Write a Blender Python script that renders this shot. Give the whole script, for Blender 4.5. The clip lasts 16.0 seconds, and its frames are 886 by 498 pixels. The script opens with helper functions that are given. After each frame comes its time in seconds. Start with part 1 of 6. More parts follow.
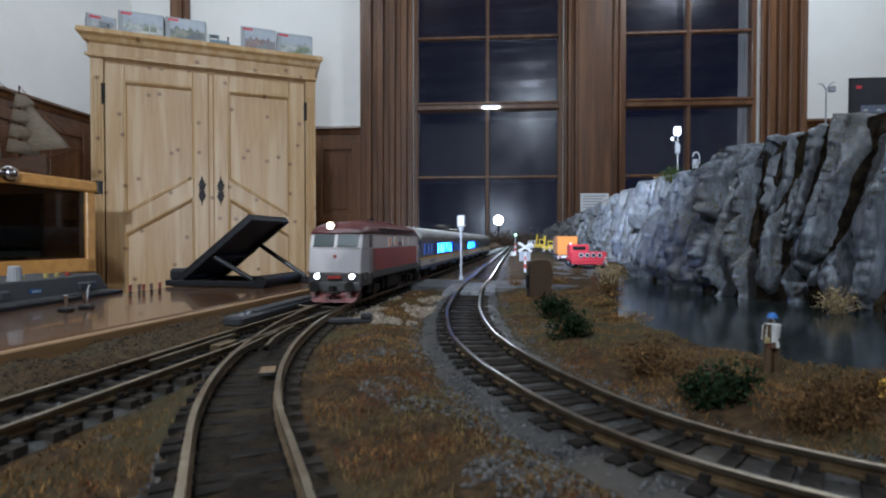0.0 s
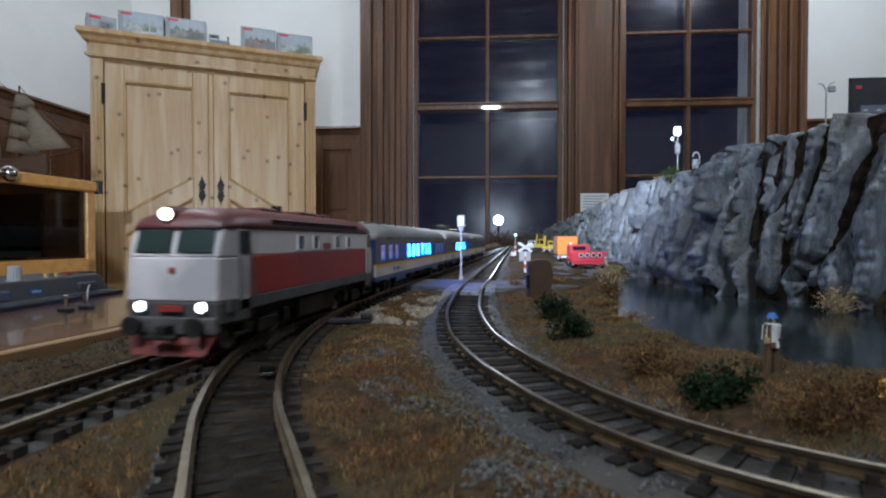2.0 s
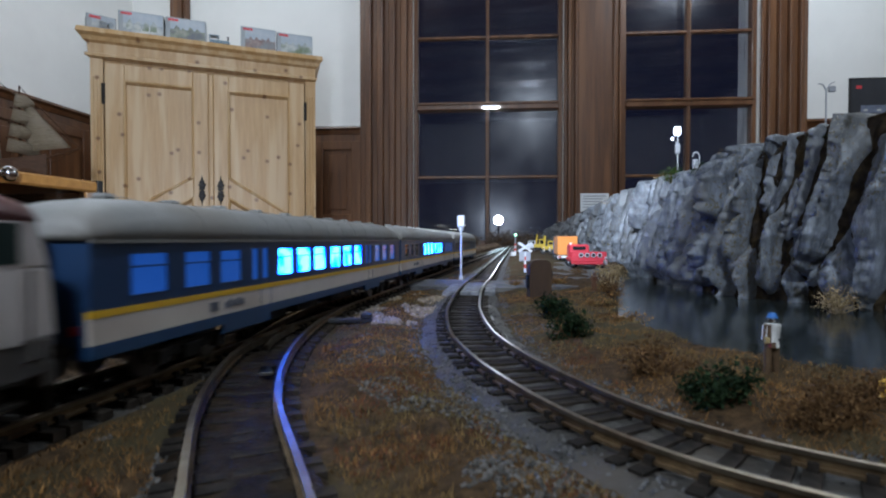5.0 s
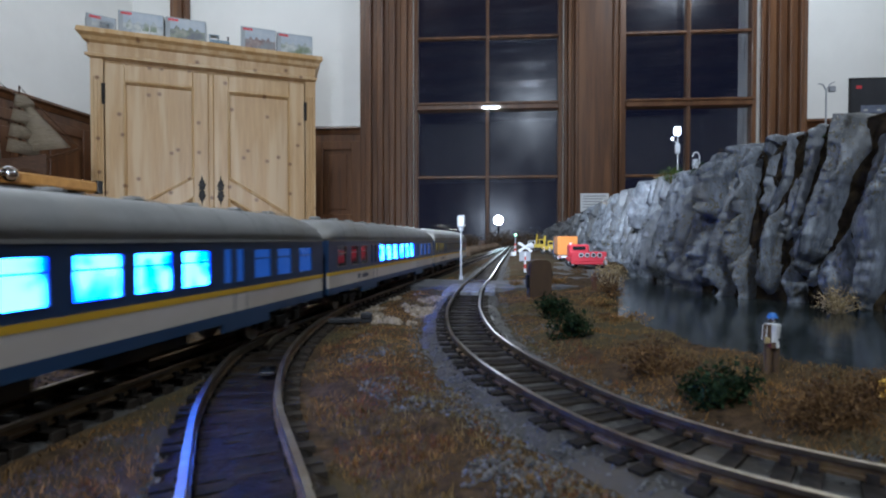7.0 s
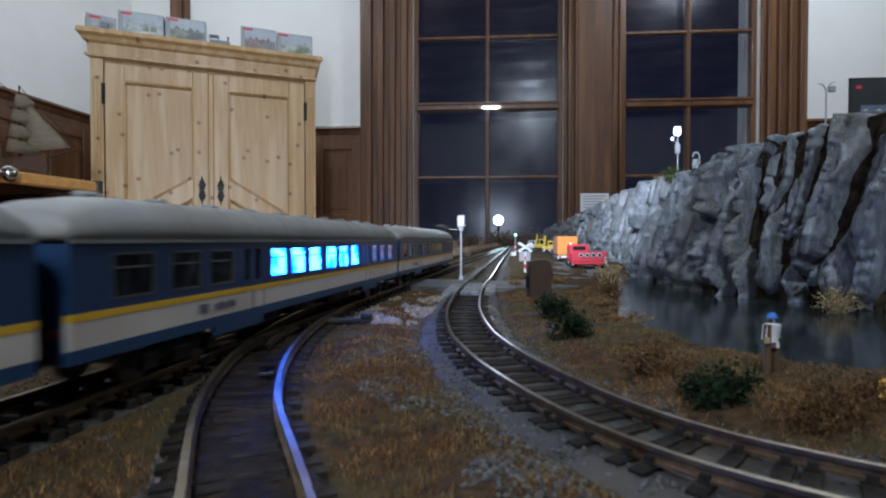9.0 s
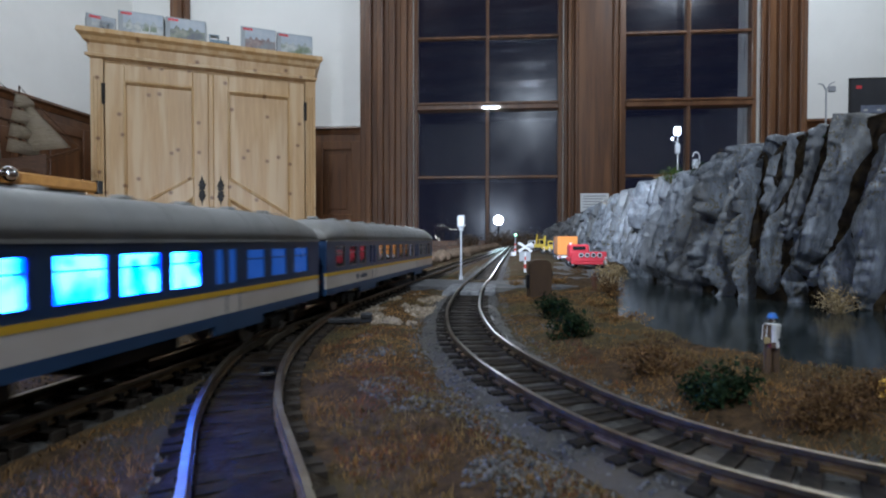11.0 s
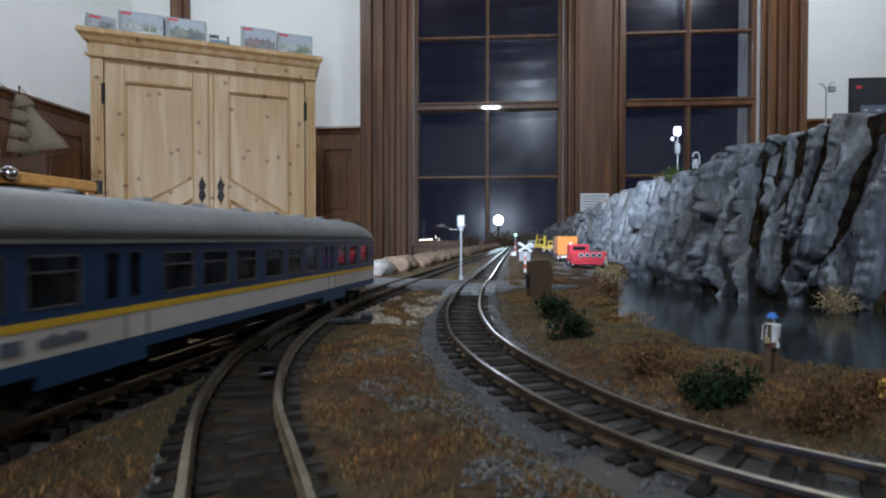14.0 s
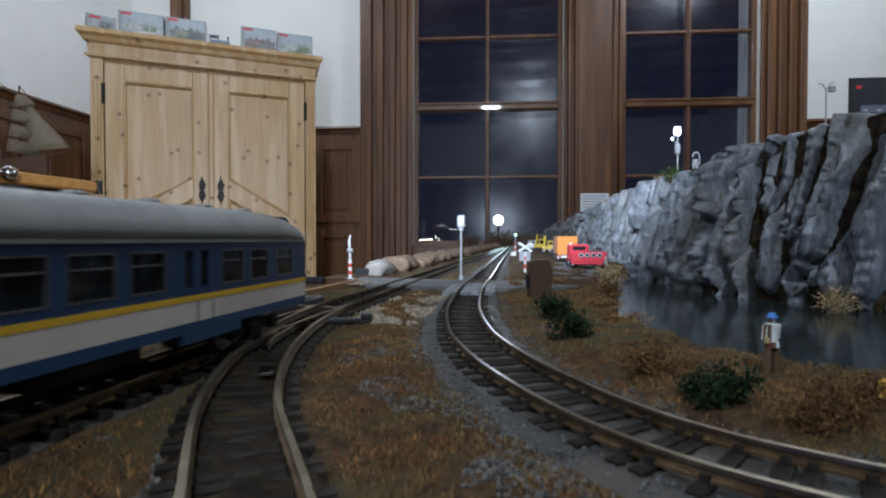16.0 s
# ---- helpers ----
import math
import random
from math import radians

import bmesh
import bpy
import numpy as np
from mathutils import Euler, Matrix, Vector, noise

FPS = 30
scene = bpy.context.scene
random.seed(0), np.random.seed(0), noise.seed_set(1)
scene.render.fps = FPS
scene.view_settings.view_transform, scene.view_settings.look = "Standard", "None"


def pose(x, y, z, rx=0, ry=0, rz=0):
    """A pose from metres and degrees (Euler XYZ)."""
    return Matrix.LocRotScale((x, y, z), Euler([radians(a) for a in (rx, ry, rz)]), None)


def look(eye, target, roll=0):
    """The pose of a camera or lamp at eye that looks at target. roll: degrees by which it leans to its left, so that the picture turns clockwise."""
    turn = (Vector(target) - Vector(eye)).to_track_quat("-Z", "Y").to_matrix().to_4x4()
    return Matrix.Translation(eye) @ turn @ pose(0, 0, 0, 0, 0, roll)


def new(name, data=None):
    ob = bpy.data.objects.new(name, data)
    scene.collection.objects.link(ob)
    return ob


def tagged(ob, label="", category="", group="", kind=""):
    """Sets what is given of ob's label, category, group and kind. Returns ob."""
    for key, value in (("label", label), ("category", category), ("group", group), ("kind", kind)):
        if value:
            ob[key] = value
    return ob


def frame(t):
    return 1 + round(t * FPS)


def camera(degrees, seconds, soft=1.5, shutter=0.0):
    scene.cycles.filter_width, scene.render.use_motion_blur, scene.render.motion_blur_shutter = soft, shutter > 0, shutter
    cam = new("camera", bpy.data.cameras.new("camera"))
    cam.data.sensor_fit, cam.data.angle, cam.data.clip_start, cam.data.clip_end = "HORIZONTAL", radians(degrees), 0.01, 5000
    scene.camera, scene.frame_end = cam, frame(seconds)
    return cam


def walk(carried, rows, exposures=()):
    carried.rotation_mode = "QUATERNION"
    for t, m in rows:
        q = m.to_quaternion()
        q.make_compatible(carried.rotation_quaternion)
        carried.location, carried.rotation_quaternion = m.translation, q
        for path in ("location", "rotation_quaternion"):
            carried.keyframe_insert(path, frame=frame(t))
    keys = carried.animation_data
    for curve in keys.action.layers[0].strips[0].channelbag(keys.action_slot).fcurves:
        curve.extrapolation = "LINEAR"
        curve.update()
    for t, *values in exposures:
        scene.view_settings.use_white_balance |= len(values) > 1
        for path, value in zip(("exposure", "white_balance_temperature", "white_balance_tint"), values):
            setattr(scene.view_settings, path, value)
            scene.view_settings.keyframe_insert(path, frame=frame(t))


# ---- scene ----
# ---- camera ----
R = 0.900                    # top of the model rails above the room floor
CAMZ = R + 0.0355
cam = camera(82.1, 16.0, soft=2.1, shutter=1.2)
EYE = (0.0, 0.0, CAMZ)
VIEW = pose(0, 0, CAMZ, 90 - 1.02, 0, 0)
cam.data.dof.use_dof, cam.data.dof.focus_distance, cam.data.dof.aperture_fstop = True, 1.1, 46
walk(cam, [(0, VIEW), (16, VIEW)], [(0, 0.05, 6000, 10), (16, 0.05, 6000, 10)])

# ---- world and light ----
world = bpy.data.worlds.new("night")
scene.world = world
world.use_nodes = True
world.node_tree.nodes["Background"].inputs[0].default_value = (0.004, 0.006, 0.016, 1)
world.node_tree.nodes["Background"].inputs[1].default_value = 1.0


def lamp(name, kind, m, watts, colour, size=0.1, size_y=None):
    data = bpy.data.lights.new(name, kind)
    data.energy, data.color = watts, colour
    if kind == "AREA":
        data.shape, data.size = ("RECTANGLE" if size_y else "DISK"), size
        if size_y:
            data.size_y = size_y
    elif kind == "POINT":
        data.shadow_soft_size = size
    ob = new(name, data)
    ob.matrix_basis = m
    return ob


LED = (-0.26, -0.12, CAMZ + 0.32)      # work lamp beside the camera, mirrored by the window
LAMPS = ((2.2, 2.7, 3.80), (-1.7, 2.5, 3.80))
for place, watts in zip(LAMPS, (105, 62)):
    lamp("pendant_bulb", "POINT", pose(*place), watts, (0.86, 0.94, 1.0), 0.16)
TUBE = (0.10, -2.0, 3.63)
lamp("tube_light", "AREA", look(TUBE, (0.1, 1.4, 1.0)), 70, (0.86, 0.94, 1.0), 0.34, 0.022)
# added fill light, unseen: brightens the back wall that the panes mirror
lamp("rear_fill_bulb", "POINT", pose(1.25, -5.2, 3.45), 120, (0.90, 0.95, 1.0), 0.12)
WINLAMP = (0.456, 4.19, CAMZ + 0.163)  # small bright lamp on the window sill, facing down the tracks
glare = lamp("window_lamp_beam", "SPOT", look((WINLAMP[0], WINLAMP[1] - 0.03, WINLAMP[2]), (-0.05, 0.3, R)), 38, (0.80, 0.90, 1.0))
glare.data.spot_size, glare.data.spot_blend, glare.data.shadow_soft_size = radians(110), 0.6, 0.03
beam = lamp("work_lamp_beam", "SPOT", look((LED[0], LED[1] + 0.03, LED[2]), (-0.20, 3.0, CAMZ + 0.85)), 112, (0.80, 0.89, 1.0))
beam.data.spot_size, beam.data.spot_blend, beam.data.shadow_soft_size = radians(97), 0.5, 0.02

# ---- materials ----
MATS = {}
MATTE = {"sleeper_plastic", "brown_turf", "dry_grass", "russet_grass", "road_grey", "dark_green_foliage", "brown_foliage", "straw_foliage",
         "moss_foliage", "dirty_black", "ship_timber", "brown_foam_rock", "grey_brown_foliage", "fissure_earth_shade", "rusty_rail_side"}     # dull, dusty surfaces


def material(name, c1, c2=None, scale=40.0, rough=0.6, metal=0.0, bump=0.15, stretch=(1, 1, 1), c3=None, scale2=None, emit=None, power=0.0,
             spec=0.5, coat=0.0, vary=0.0):
    if name in MATS:
        return MATS[name]
    mt = bpy.data.materials.new(name)
    mt.use_nodes = True
    nt = mt.node_tree
    b = nt.nodes["Principled BSDF"]
    c2 = c2 or tuple(v * 0.8 for v in c1)
    tc = nt.nodes.new("ShaderNodeTexCoord")
    mp = nt.nodes.new("ShaderNodeMapping")
    mp.inputs["Scale"].default_value = stretch
    nt.links.new(tc.outputs["Object"], mp.inputs["Vector"])
    n1 = nt.nodes.new("ShaderNodeTexNoise")
    n1.inputs["Scale"].default_value, n1.inputs["Detail"].default_value = scale, 6
    n1.inputs["Roughness"].default_value = 0.65
    nt.links.new(mp.outputs[0], n1.inputs["Vector"])
    r1 = nt.nodes.new("ShaderNodeValToRGB")
    r1.color_ramp.elements[0].position, r1.color_ramp.elements[1].position = 0.34, 0.66
    r1.color_ramp.elements[0].color, r1.color_ramp.elements[1].color = (*c2, 1), (*c1, 1)
    nt.links.new(n1.outputs["Fac"], r1.inputs["Fac"])
    out = r1.outputs[0]
    if c3:
        n2 = nt.nodes.new("ShaderNodeTexNoise")
        n2.inputs["Scale"].default_value, n2.inputs["Detail"].default_value = scale2 or scale / 6, 3
        nt.links.new(mp.outputs[0], n2.inputs["Vector"])
        r2 = nt.nodes.new("ShaderNodeValToRGB")
        r2.color_ramp.elements[0].position, r2.color_ramp.elements[1].position = 0.48, 0.64
        nt.links.new(n2.outputs["Fac"], r2.inputs["Fac"])
        mx = nt.nodes.new("ShaderNodeMix")
        mx.data_type = "RGBA"
        nt.links.new(r2.outputs[0], mx.inputs[0])
        nt.links.new(out, mx.inputs[6])
        mx.inputs[7].default_value = (*c3, 1)
        out = mx.outputs[2]
    if vary:
        oi = nt.nodes.new("ShaderNodeNewGeometry")
        mr = nt.nodes.new("ShaderNodeMapRange")
        mr.inputs["To Min"].default_value, mr.inputs["To Max"].default_value = 1 - vary, 1 + vary
        nt.links.new(oi.outputs["Random Per Island"], mr.inputs["Value"])
        hv = nt.nodes.new("ShaderNodeHueSaturation")
        nt.links.new(mr.outputs[0], hv.inputs["Value"])
        nt.links.new(out, hv.inputs["Color"])
        out = hv.outputs[0]
    nt.links.new(out, b.inputs["Base Color"])
    if name in MATTE:
        spec = 0.08
    b.inputs["Roughness"].default_value, b.inputs["Metallic"].default_value = rough, metal
    b.inputs["Specular IOR Level"].default_value = spec
    b.inputs["Coat Weight"].default_value = coat
    if bump:
        bp = nt.nodes.new("ShaderNodeBump")
        bp.inputs["Strength"].default_value = bump
        bp.inputs["Distance"].default_value = min(0.01, 0.25 / scale)
        nt.links.new(n1.outputs["Fac"], bp.inputs["Height"])
        nt.links.new(bp.outputs[0], b.inputs["Normal"])
    if emit:
        b.inputs["Emission Color"].default_value, b.inputs["Emission Strength"].default_value = (*emit, 1), power
    MATS[name] = mt
    return mt


def glass_material(name, tint=(1, 1, 1), ior=1.5, rough=0.02, haze=0.0):
    """A clear pane: what lies behind it and a mirror image laid over it, with an added faint blurred mirror image in
    place of lens glare.
    """
    if name in MATS:
        return MATS[name]
    mt = bpy.data.materials.new(name)
    mt.use_nodes = True
    nt = mt.node_tree
    nt.nodes.remove(nt.nodes["Principled BSDF"])
    fr = nt.nodes.new("ShaderNodeFresnel")
    fr.inputs["IOR"].default_value = ior
    tr = nt.nodes.new("ShaderNodeBsdfTransparent")
    tr.inputs[0].default_value = (*tint, 1)
    gl = nt.nodes.new("ShaderNodeBsdfGlossy")
    gl.inputs["Roughness"].default_value = rough
    mx = nt.nodes.new("ShaderNodeMixShader")
    nt.links.new(fr.outputs[0], mx.inputs[0])
    nt.links.new(tr.outputs[0], mx.inputs[1])
    nt.links.new(gl.outputs[0], mx.inputs[2])
    out = mx.outputs[0]
    # blurred second reflection, imitates the glare round bright lamps and lifts the pane
    if haze:
        glare_lobe = nt.nodes.new("ShaderNodeBsdfGlossy")
        glare_lobe.inputs["Roughness"].default_value = 0.22
        m2 = nt.nodes.new("ShaderNodeMixShader")
        tc = nt.nodes.new("ShaderNodeTexCoord")
        sm = nt.nodes.new("ShaderNodeTexNoise")
        sm.inputs["Scale"].default_value, sm.inputs["Detail"].default_value = 5.0, 5
        mr = nt.nodes.new("ShaderNodeMapRange")
        mr.inputs["From Min"].default_value, mr.inputs["From Max"].default_value = 0.3, 0.7
        mr.inputs["To Min"].default_value, mr.inputs["To Max"].default_value = haze * 0.5, haze * 1.5
        nt.links.new(tc.outputs["Object"], sm.inputs["Vector"])
        nt.links.new(sm.outputs["Fac"], mr.inputs["Value"])
        nt.links.new(mr.outputs[0], m2.inputs[0])
        nt.links.new(out, m2.inputs[1])
        nt.links.new(glare_lobe.outputs[0], m2.inputs[2])
        out = m2.outputs[0]
    nt.links.new(out, nt.nodes["Material Output"].inputs[0])
    MATS[name] = mt
    return mt


def pine_material():
    """Waxed pine: fine upright grain, broad boards and scattered round knots."""
    mt = material("waxed_pine", (0.50, 0.315, 0.140), (0.40, 0.235, 0.092), 9, 0.42, bump=0.06, stretch=(7, 7, 0.5), c3=(0.54, 0.37, 0.20), scale2=3)
    nt = mt.node_tree
    b = nt.nodes["Principled BSDF"]
    src = b.inputs["Base Color"].links[0].from_socket
    tc = nt.nodes.new("ShaderNodeTexCoord")
    sx = nt.nodes.new("ShaderNodeSeparateXYZ")
    mp = nt.nodes.new("ShaderNodeCombineXYZ")
    vo = nt.nodes.new("ShaderNodeTexVoronoi")
    vo.voronoi_dimensions = "2D"
    vo.inputs["Scale"].default_value = 6.5
    nt.links.new(tc.outputs["Object"], sx.inputs[0])
    nt.links.new(sx.outputs[0], mp.inputs[0])
    nt.links.new(sx.outputs[2], mp.inputs[1])
    nt.links.new(mp.outputs[0], vo.inputs["Vector"])
    rp = nt.nodes.new("ShaderNodeValToRGB")
    rp.color_ramp.elements[0].position, rp.color_ramp.elements[1].position = 0.036, 0.088
    rp.color_ramp.elements[0].color, rp.color_ramp.elements[1].color = (0.85, 0.85, 0.85, 1), (0, 0, 0, 1)
    nt.links.new(vo.outputs["Distance"], rp.inputs["Fac"])
    mx = nt.nodes.new("ShaderNodeMix")
    mx.data_type = "RGBA"
    nt.links.new(rp.outputs[0], mx.inputs[0])
    nt.links.new(src, mx.inputs[6])
    mx.inputs[7].default_value = (0.15, 0.060, 0.020, 1)
    nt.links.new(mx.outputs[2], b.inputs["Base Color"])
    return mt


PINE = pine_material()
OAK = material("dark_oak", (0.118, 0.048, 0.017), (0.060, 0.023, 0.008), 7, 0.38, bump=0.16, stretch=(6, 6, 0.35), c3=(0.15, 0.066, 0.025), scale2=2.5, coat=0.3)
PLASTER = material("white_plaster", (0.74, 0.73, 0.70), (0.69, 0.68, 0.65), 2.2, 0.85, bump=0.04, c3=(0.76, 0.75, 0.72), scale2=0.6)
CEIL = material("ceiling_plaster", (0.40, 0.37, 0.33), (0.30, 0.275, 0.24), 1.6, 0.8, bump=0.1, c3=(0.24, 0.21, 0.18), scale2=0.5)
BEAM = material("beam_timber", (0.10, 0.055, 0.028), (0.07, 0.036, 0.018), 5, 0.6, stretch=(0.4, 6, 6))
PARQUET = material("parquet", (0.20, 0.11, 0.055), (0.14, 0.075, 0.035), 6, 0.4, stretch=(5, 0.5, 1))
PANE = glass_material("window_glass", (0.96, 0.97, 1.0), 1.62, 0.012, 0.006)
CASEGLASS = glass_material("case_glass", (0.8, 0.8, 0.8), 1.35, 0.02)
HONEY = material("honey_wood", (0.40, 0.190, 0.042), (0.28, 0.125, 0.026), 9, 0.38, stretch=(0.6, 4, 4), coat=0.2, bump=0.05)
TABLEWOOD = material("polished_walnut_board", (0.120, 0.060, 0.028), (0.045, 0.021, 0.010), 34, 0.20, stretch=(3, 0.35, 1), coat=0.5, bump=0.03, c3=(0.13, 0.066, 0.033), scale2=7)
EDGEWOOD = material("ply_edge", (0.30, 0.175, 0.075), (0.20, 0.11, 0.045), 60, 0.55, stretch=(0.3, 0.3, 4), bump=0.1)
RAILSTEEL = material("nickel_rail", (0.36, 0.315, 0.24), (0.22, 0.185, 0.13), 300, 0.38, 1.0, bump=0.05, c3=(0.20, 0.15, 0.10), scale2=60)
RAILWEB = material("tarnished_rail_side", (0.26, 0.19, 0.11), (0.13, 0.085, 0.045), 300, 0.38, 0.75, bump=0.1, c3=(0.09, 0.055, 0.03), scale2=80)
TIE = material("sleeper_plastic", (0.018, 0.015, 0.013), (0.010, 0.009, 0.008), 600, 0.75, bump=0.3, c3=(0.032, 0.026, 0.021), scale2=120, vary=0.3)
BALLAST = material("grey_ballast", (0.046, 0.043, 0.039), (0.013, 0.012, 0.011), 520, 0.6, bump=0.9, c3=(0.050, 0.042, 0.034), scale2=30)
STONE = material("ballast_stones", (0.088, 0.087, 0.087), (0.030, 0.029, 0.029), 500, 0.55, bump=0.3, vary=0.5)
TURF = material("brown_turf", (0.085, 0.052, 0.026), (0.020, 0.014, 0.009), 330, 0.95, bump=1.0, c3=(0.055, 0.045, 0.024), scale2=26)
GRASS = material("dry_grass", (0.31, 0.163, 0.056), (0.130, 0.076, 0.032), 60, 0.9, bump=0, c3=(0.15, 0.115, 0.050), scale2=24, vary=0.6)
RUSSET = material("russet_grass", (0.19, 0.070, 0.034), (0.11, 0.045, 0.023), 60, 0.9, bump=0, vary=0.5)
# brown earth filling, coloured near black to hold the crevices' shade too
EARTHSHADE = material("fissure_earth_shade", (0.020, 0.013, 0.008), (0.006, 0.0045, 0.003), 160, 0.55, bump=0.9, c3=(0.036, 0.025, 0.012), scale2=90)
BROWNGRAVEL = material("brown_gravel", (0.080, 0.060, 0.042), (0.035, 0.027, 0.020), 500, 0.9, bump=0.3, vary=0.6, spec=0.08)
GREYGRAVEL = material("bare_gravel_grey", (0.125, 0.118, 0.110), (0.055, 0.051, 0.046), 500, 0.8, bump=0.3, vary=0.5, spec=0.2)
SAND = material("pale_rubble", (0.30, 0.245, 0.18), (0.16, 0.125, 0.09), 300, 0.9, bump=0.6, vary=0.4)
ROCK = material("painted_rock", (0.225, 0.246, 0.280), (0.058, 0.064, 0.075), 150, 0.40, bump=1.0, stretch=(1, 1, 0.40), c3=(0.124, 0.129, 0.136), scale2=18, spec=0.45)


def speckle(mt, colour, scale, lo, hi, patch_scale):
    """Small flecks of scatter caught on a surface, thicker in some patches than in others."""
    nt = mt.node_tree
    b = nt.nodes["Principled BSDF"]
    src = b.inputs["Base Color"].links[0].from_socket
    tc = nt.nodes["Texture Coordinate"]
    fine = nt.nodes.new("ShaderNodeTexNoise")
    fine.inputs["Scale"].default_value, fine.inputs["Detail"].default_value = scale, 2
    wide = nt.nodes.new("ShaderNodeTexNoise")
    wide.inputs["Scale"].default_value, wide.inputs["Detail"].default_value = patch_scale, 3
    add = nt.nodes.new("ShaderNodeMath")
    add.operation = "MULTIPLY_ADD"
    add.inputs[1].default_value = 0.6
    rp = nt.nodes.new("ShaderNodeMapRange")
    rp.inputs["From Min"].default_value, rp.inputs["From Max"].default_value = lo, hi
    mx = nt.nodes.new("ShaderNodeMix")
    mx.data_type = "RGBA"
    nt.links.new(tc.outputs["Object"], fine.inputs["Vector"])
    nt.links.new(tc.outputs["Object"], wide.inputs["Vector"])
    nt.links.new(wide.outputs["Fac"], add.inputs[0])
    nt.links.new(fine.outputs["Fac"], add.inputs[2])
    nt.links.new(add.outputs[0], rp.inputs["Value"])
    nt.links.new(rp.outputs[0], mx.inputs[0])
    nt.links.new(src, mx.inputs[6])
    mx.inputs[7].default_value = (*colour, 1)
    nt.links.new(mx.outputs[2], b.inputs["Base Color"])


speckle(ROCK, (0.105, 0.082, 0.036), 420, 0.95, 1.02, 9)
speckle(ROCK, (0.36, 0.34, 0.27), 700, 1.04, 1.08, 14)
speckle(ROCK, (0.026, 0.024, 0.018), 60, 0.94, 1.06, 22)
WATER = material("pond_resin", (0.020, 0.026, 0.026), (0.012, 0.017, 0.017), 25, 0.10, bump=0.05, c3=(0.032, 0.040, 0.040), scale2=9)
ASPHALT = material("road_grey", (0.135, 0.135, 0.139), (0.080, 0.080, 0.084), 260, 0.85, bump=0.5, c3=(0.17, 0.166, 0.160), scale2=25)
DECK = material("crossing_planks", (0.20, 0.205, 0.215), (0.085, 0.088, 0.095), 420, 0.85, bump=0.9, c3=(0.28, 0.285, 0.295), scale2=120, spec=0.15)
BUSH = material("dark_green_foliage", (0.022, 0.040, 0.016), (0.009, 0.017, 0.008), 200, 0.85, bump=0, vary=0.5)
BROWNBUSH = material("brown_foliage", (0.150, 0.085, 0.036), (0.070, 0.038, 0.016), 200, 0.9, bump=0, vary=0.5)
STRAW = material("straw_foliage", (0.42, 0.33, 0.19), (0.24, 0.17, 0.09), 200, 0.9, bump=0, vary=0.4)
MOSS = material("moss_foliage", (0.06, 0.10, 0.022), (0.025, 0.05, 0.012), 200, 0.9, bump=0, vary=0.4)


# ---- building helpers ----
def part(name, bm, mt, parent=None, label="", smooth=False):
    """Links a bmesh as one mesh object under a thing or a part."""
    me = bpy.data.meshes.new(name)
    bm.normal_update()
    bm.to_mesh(me)
    bm.free()
    if smooth:
        me.polygons.foreach_set("use_smooth", [True] * len(me.polygons))
    me.materials.append(mt)
    ob = new(name, me)
    ob.parent = parent
    if label:
        tagged(ob, label)
    return ob


def thing(name, m, label, category, group="", kind=""):
    ob = new(name)
    ob.empty_display_size = 0.02
    ob.matrix_basis = m
    return tagged(ob, label, category, group, kind)


def box(bm, x0, x1, y0, y1, z0, z1, bevel=0.0, m=None):
    r = bmesh.ops.create_cube(bm, size=1.0)
    vs = r["verts"]
    for v in vs:
        v.co = Vector(((x0 + x1) / 2 + v.co.x * (x1 - x0), (y0 + y1) / 2 + v.co.y * (y1 - y0), (z0 + z1) / 2 + v.co.z * (z1 - z0)))
        if m is not None:
            v.co = m @ v.co
    if bevel:
        es = {e for v in vs for e in v.link_edges}
        bmesh.ops.bevel(bm, geom=list(es), offset=bevel, segments=1, affect="EDGES")
    return bm


def boxes(*dims, bevel=0.0):
    bm = bmesh.new()
    for d in dims:
        box(bm, *d, bevel=bevel)
    return bm


def rod(bm, p0, p1, r0, r1=None, seg=10, cap=True):
    p0, p1 = Vector(p0), Vector(p1)
    d = p1 - p0
    r = bmesh.ops.create_cone(bm, cap_ends=cap, segments=seg, radius1=r0, radius2=r0 if r1 is None else r1, depth=d.length)
    m = Matrix.Translation((p0 + p1) / 2) @ d.to_track_quat("Z", "Y").to_matrix().to_4x4()
    for v in r["verts"]:
        v.co = m @ v.co
    return bm


def rods(*items, seg=10):
    bm = bmesh.new()
    for it in items:
        rod(bm, *it, seg=seg)
    return bm


def ball(bm, c, r, sub=2, squash=(1, 1, 1)):
    q = bmesh.ops.create_icosphere(bm, subdivisions=sub, radius=r)
    for v in q["verts"]:
        v.co = Vector((v.co.x * squash[0], v.co.y * squash[1], v.co.z * squash[2])) + Vector(c)
    return bm


def extrude_x(bm, profile, x0, x1, closed=True):
    """A profile of (y, z) points drawn along x, with end caps."""
    a = [bm.verts.new((x0, y, z)) for y, z in profile]
    b = [bm.verts.new((x1, y, z)) for y, z in profile]
    n = len(profile)
    for i in range(n if closed else n - 1):
        j = (i + 1) % n
        bm.faces.new((a[i], a[j], b[j], b[i]))
    if closed:
        bm.faces.new(list(reversed(a)))
        bm.faces.new(b)
    return bm


def soup(verts, faces, name, mt, parent=None, smooth=False):
    me = bpy.data.meshes.new(name)
    me.from_pydata(verts, [], faces)
    me.materials.append(mt)
    if smooth:
        me.polygons.foreach_set("use_smooth", [True] * len(me.polygons))
    ob = new(name, me)
    ob.parent = parent
    return ob


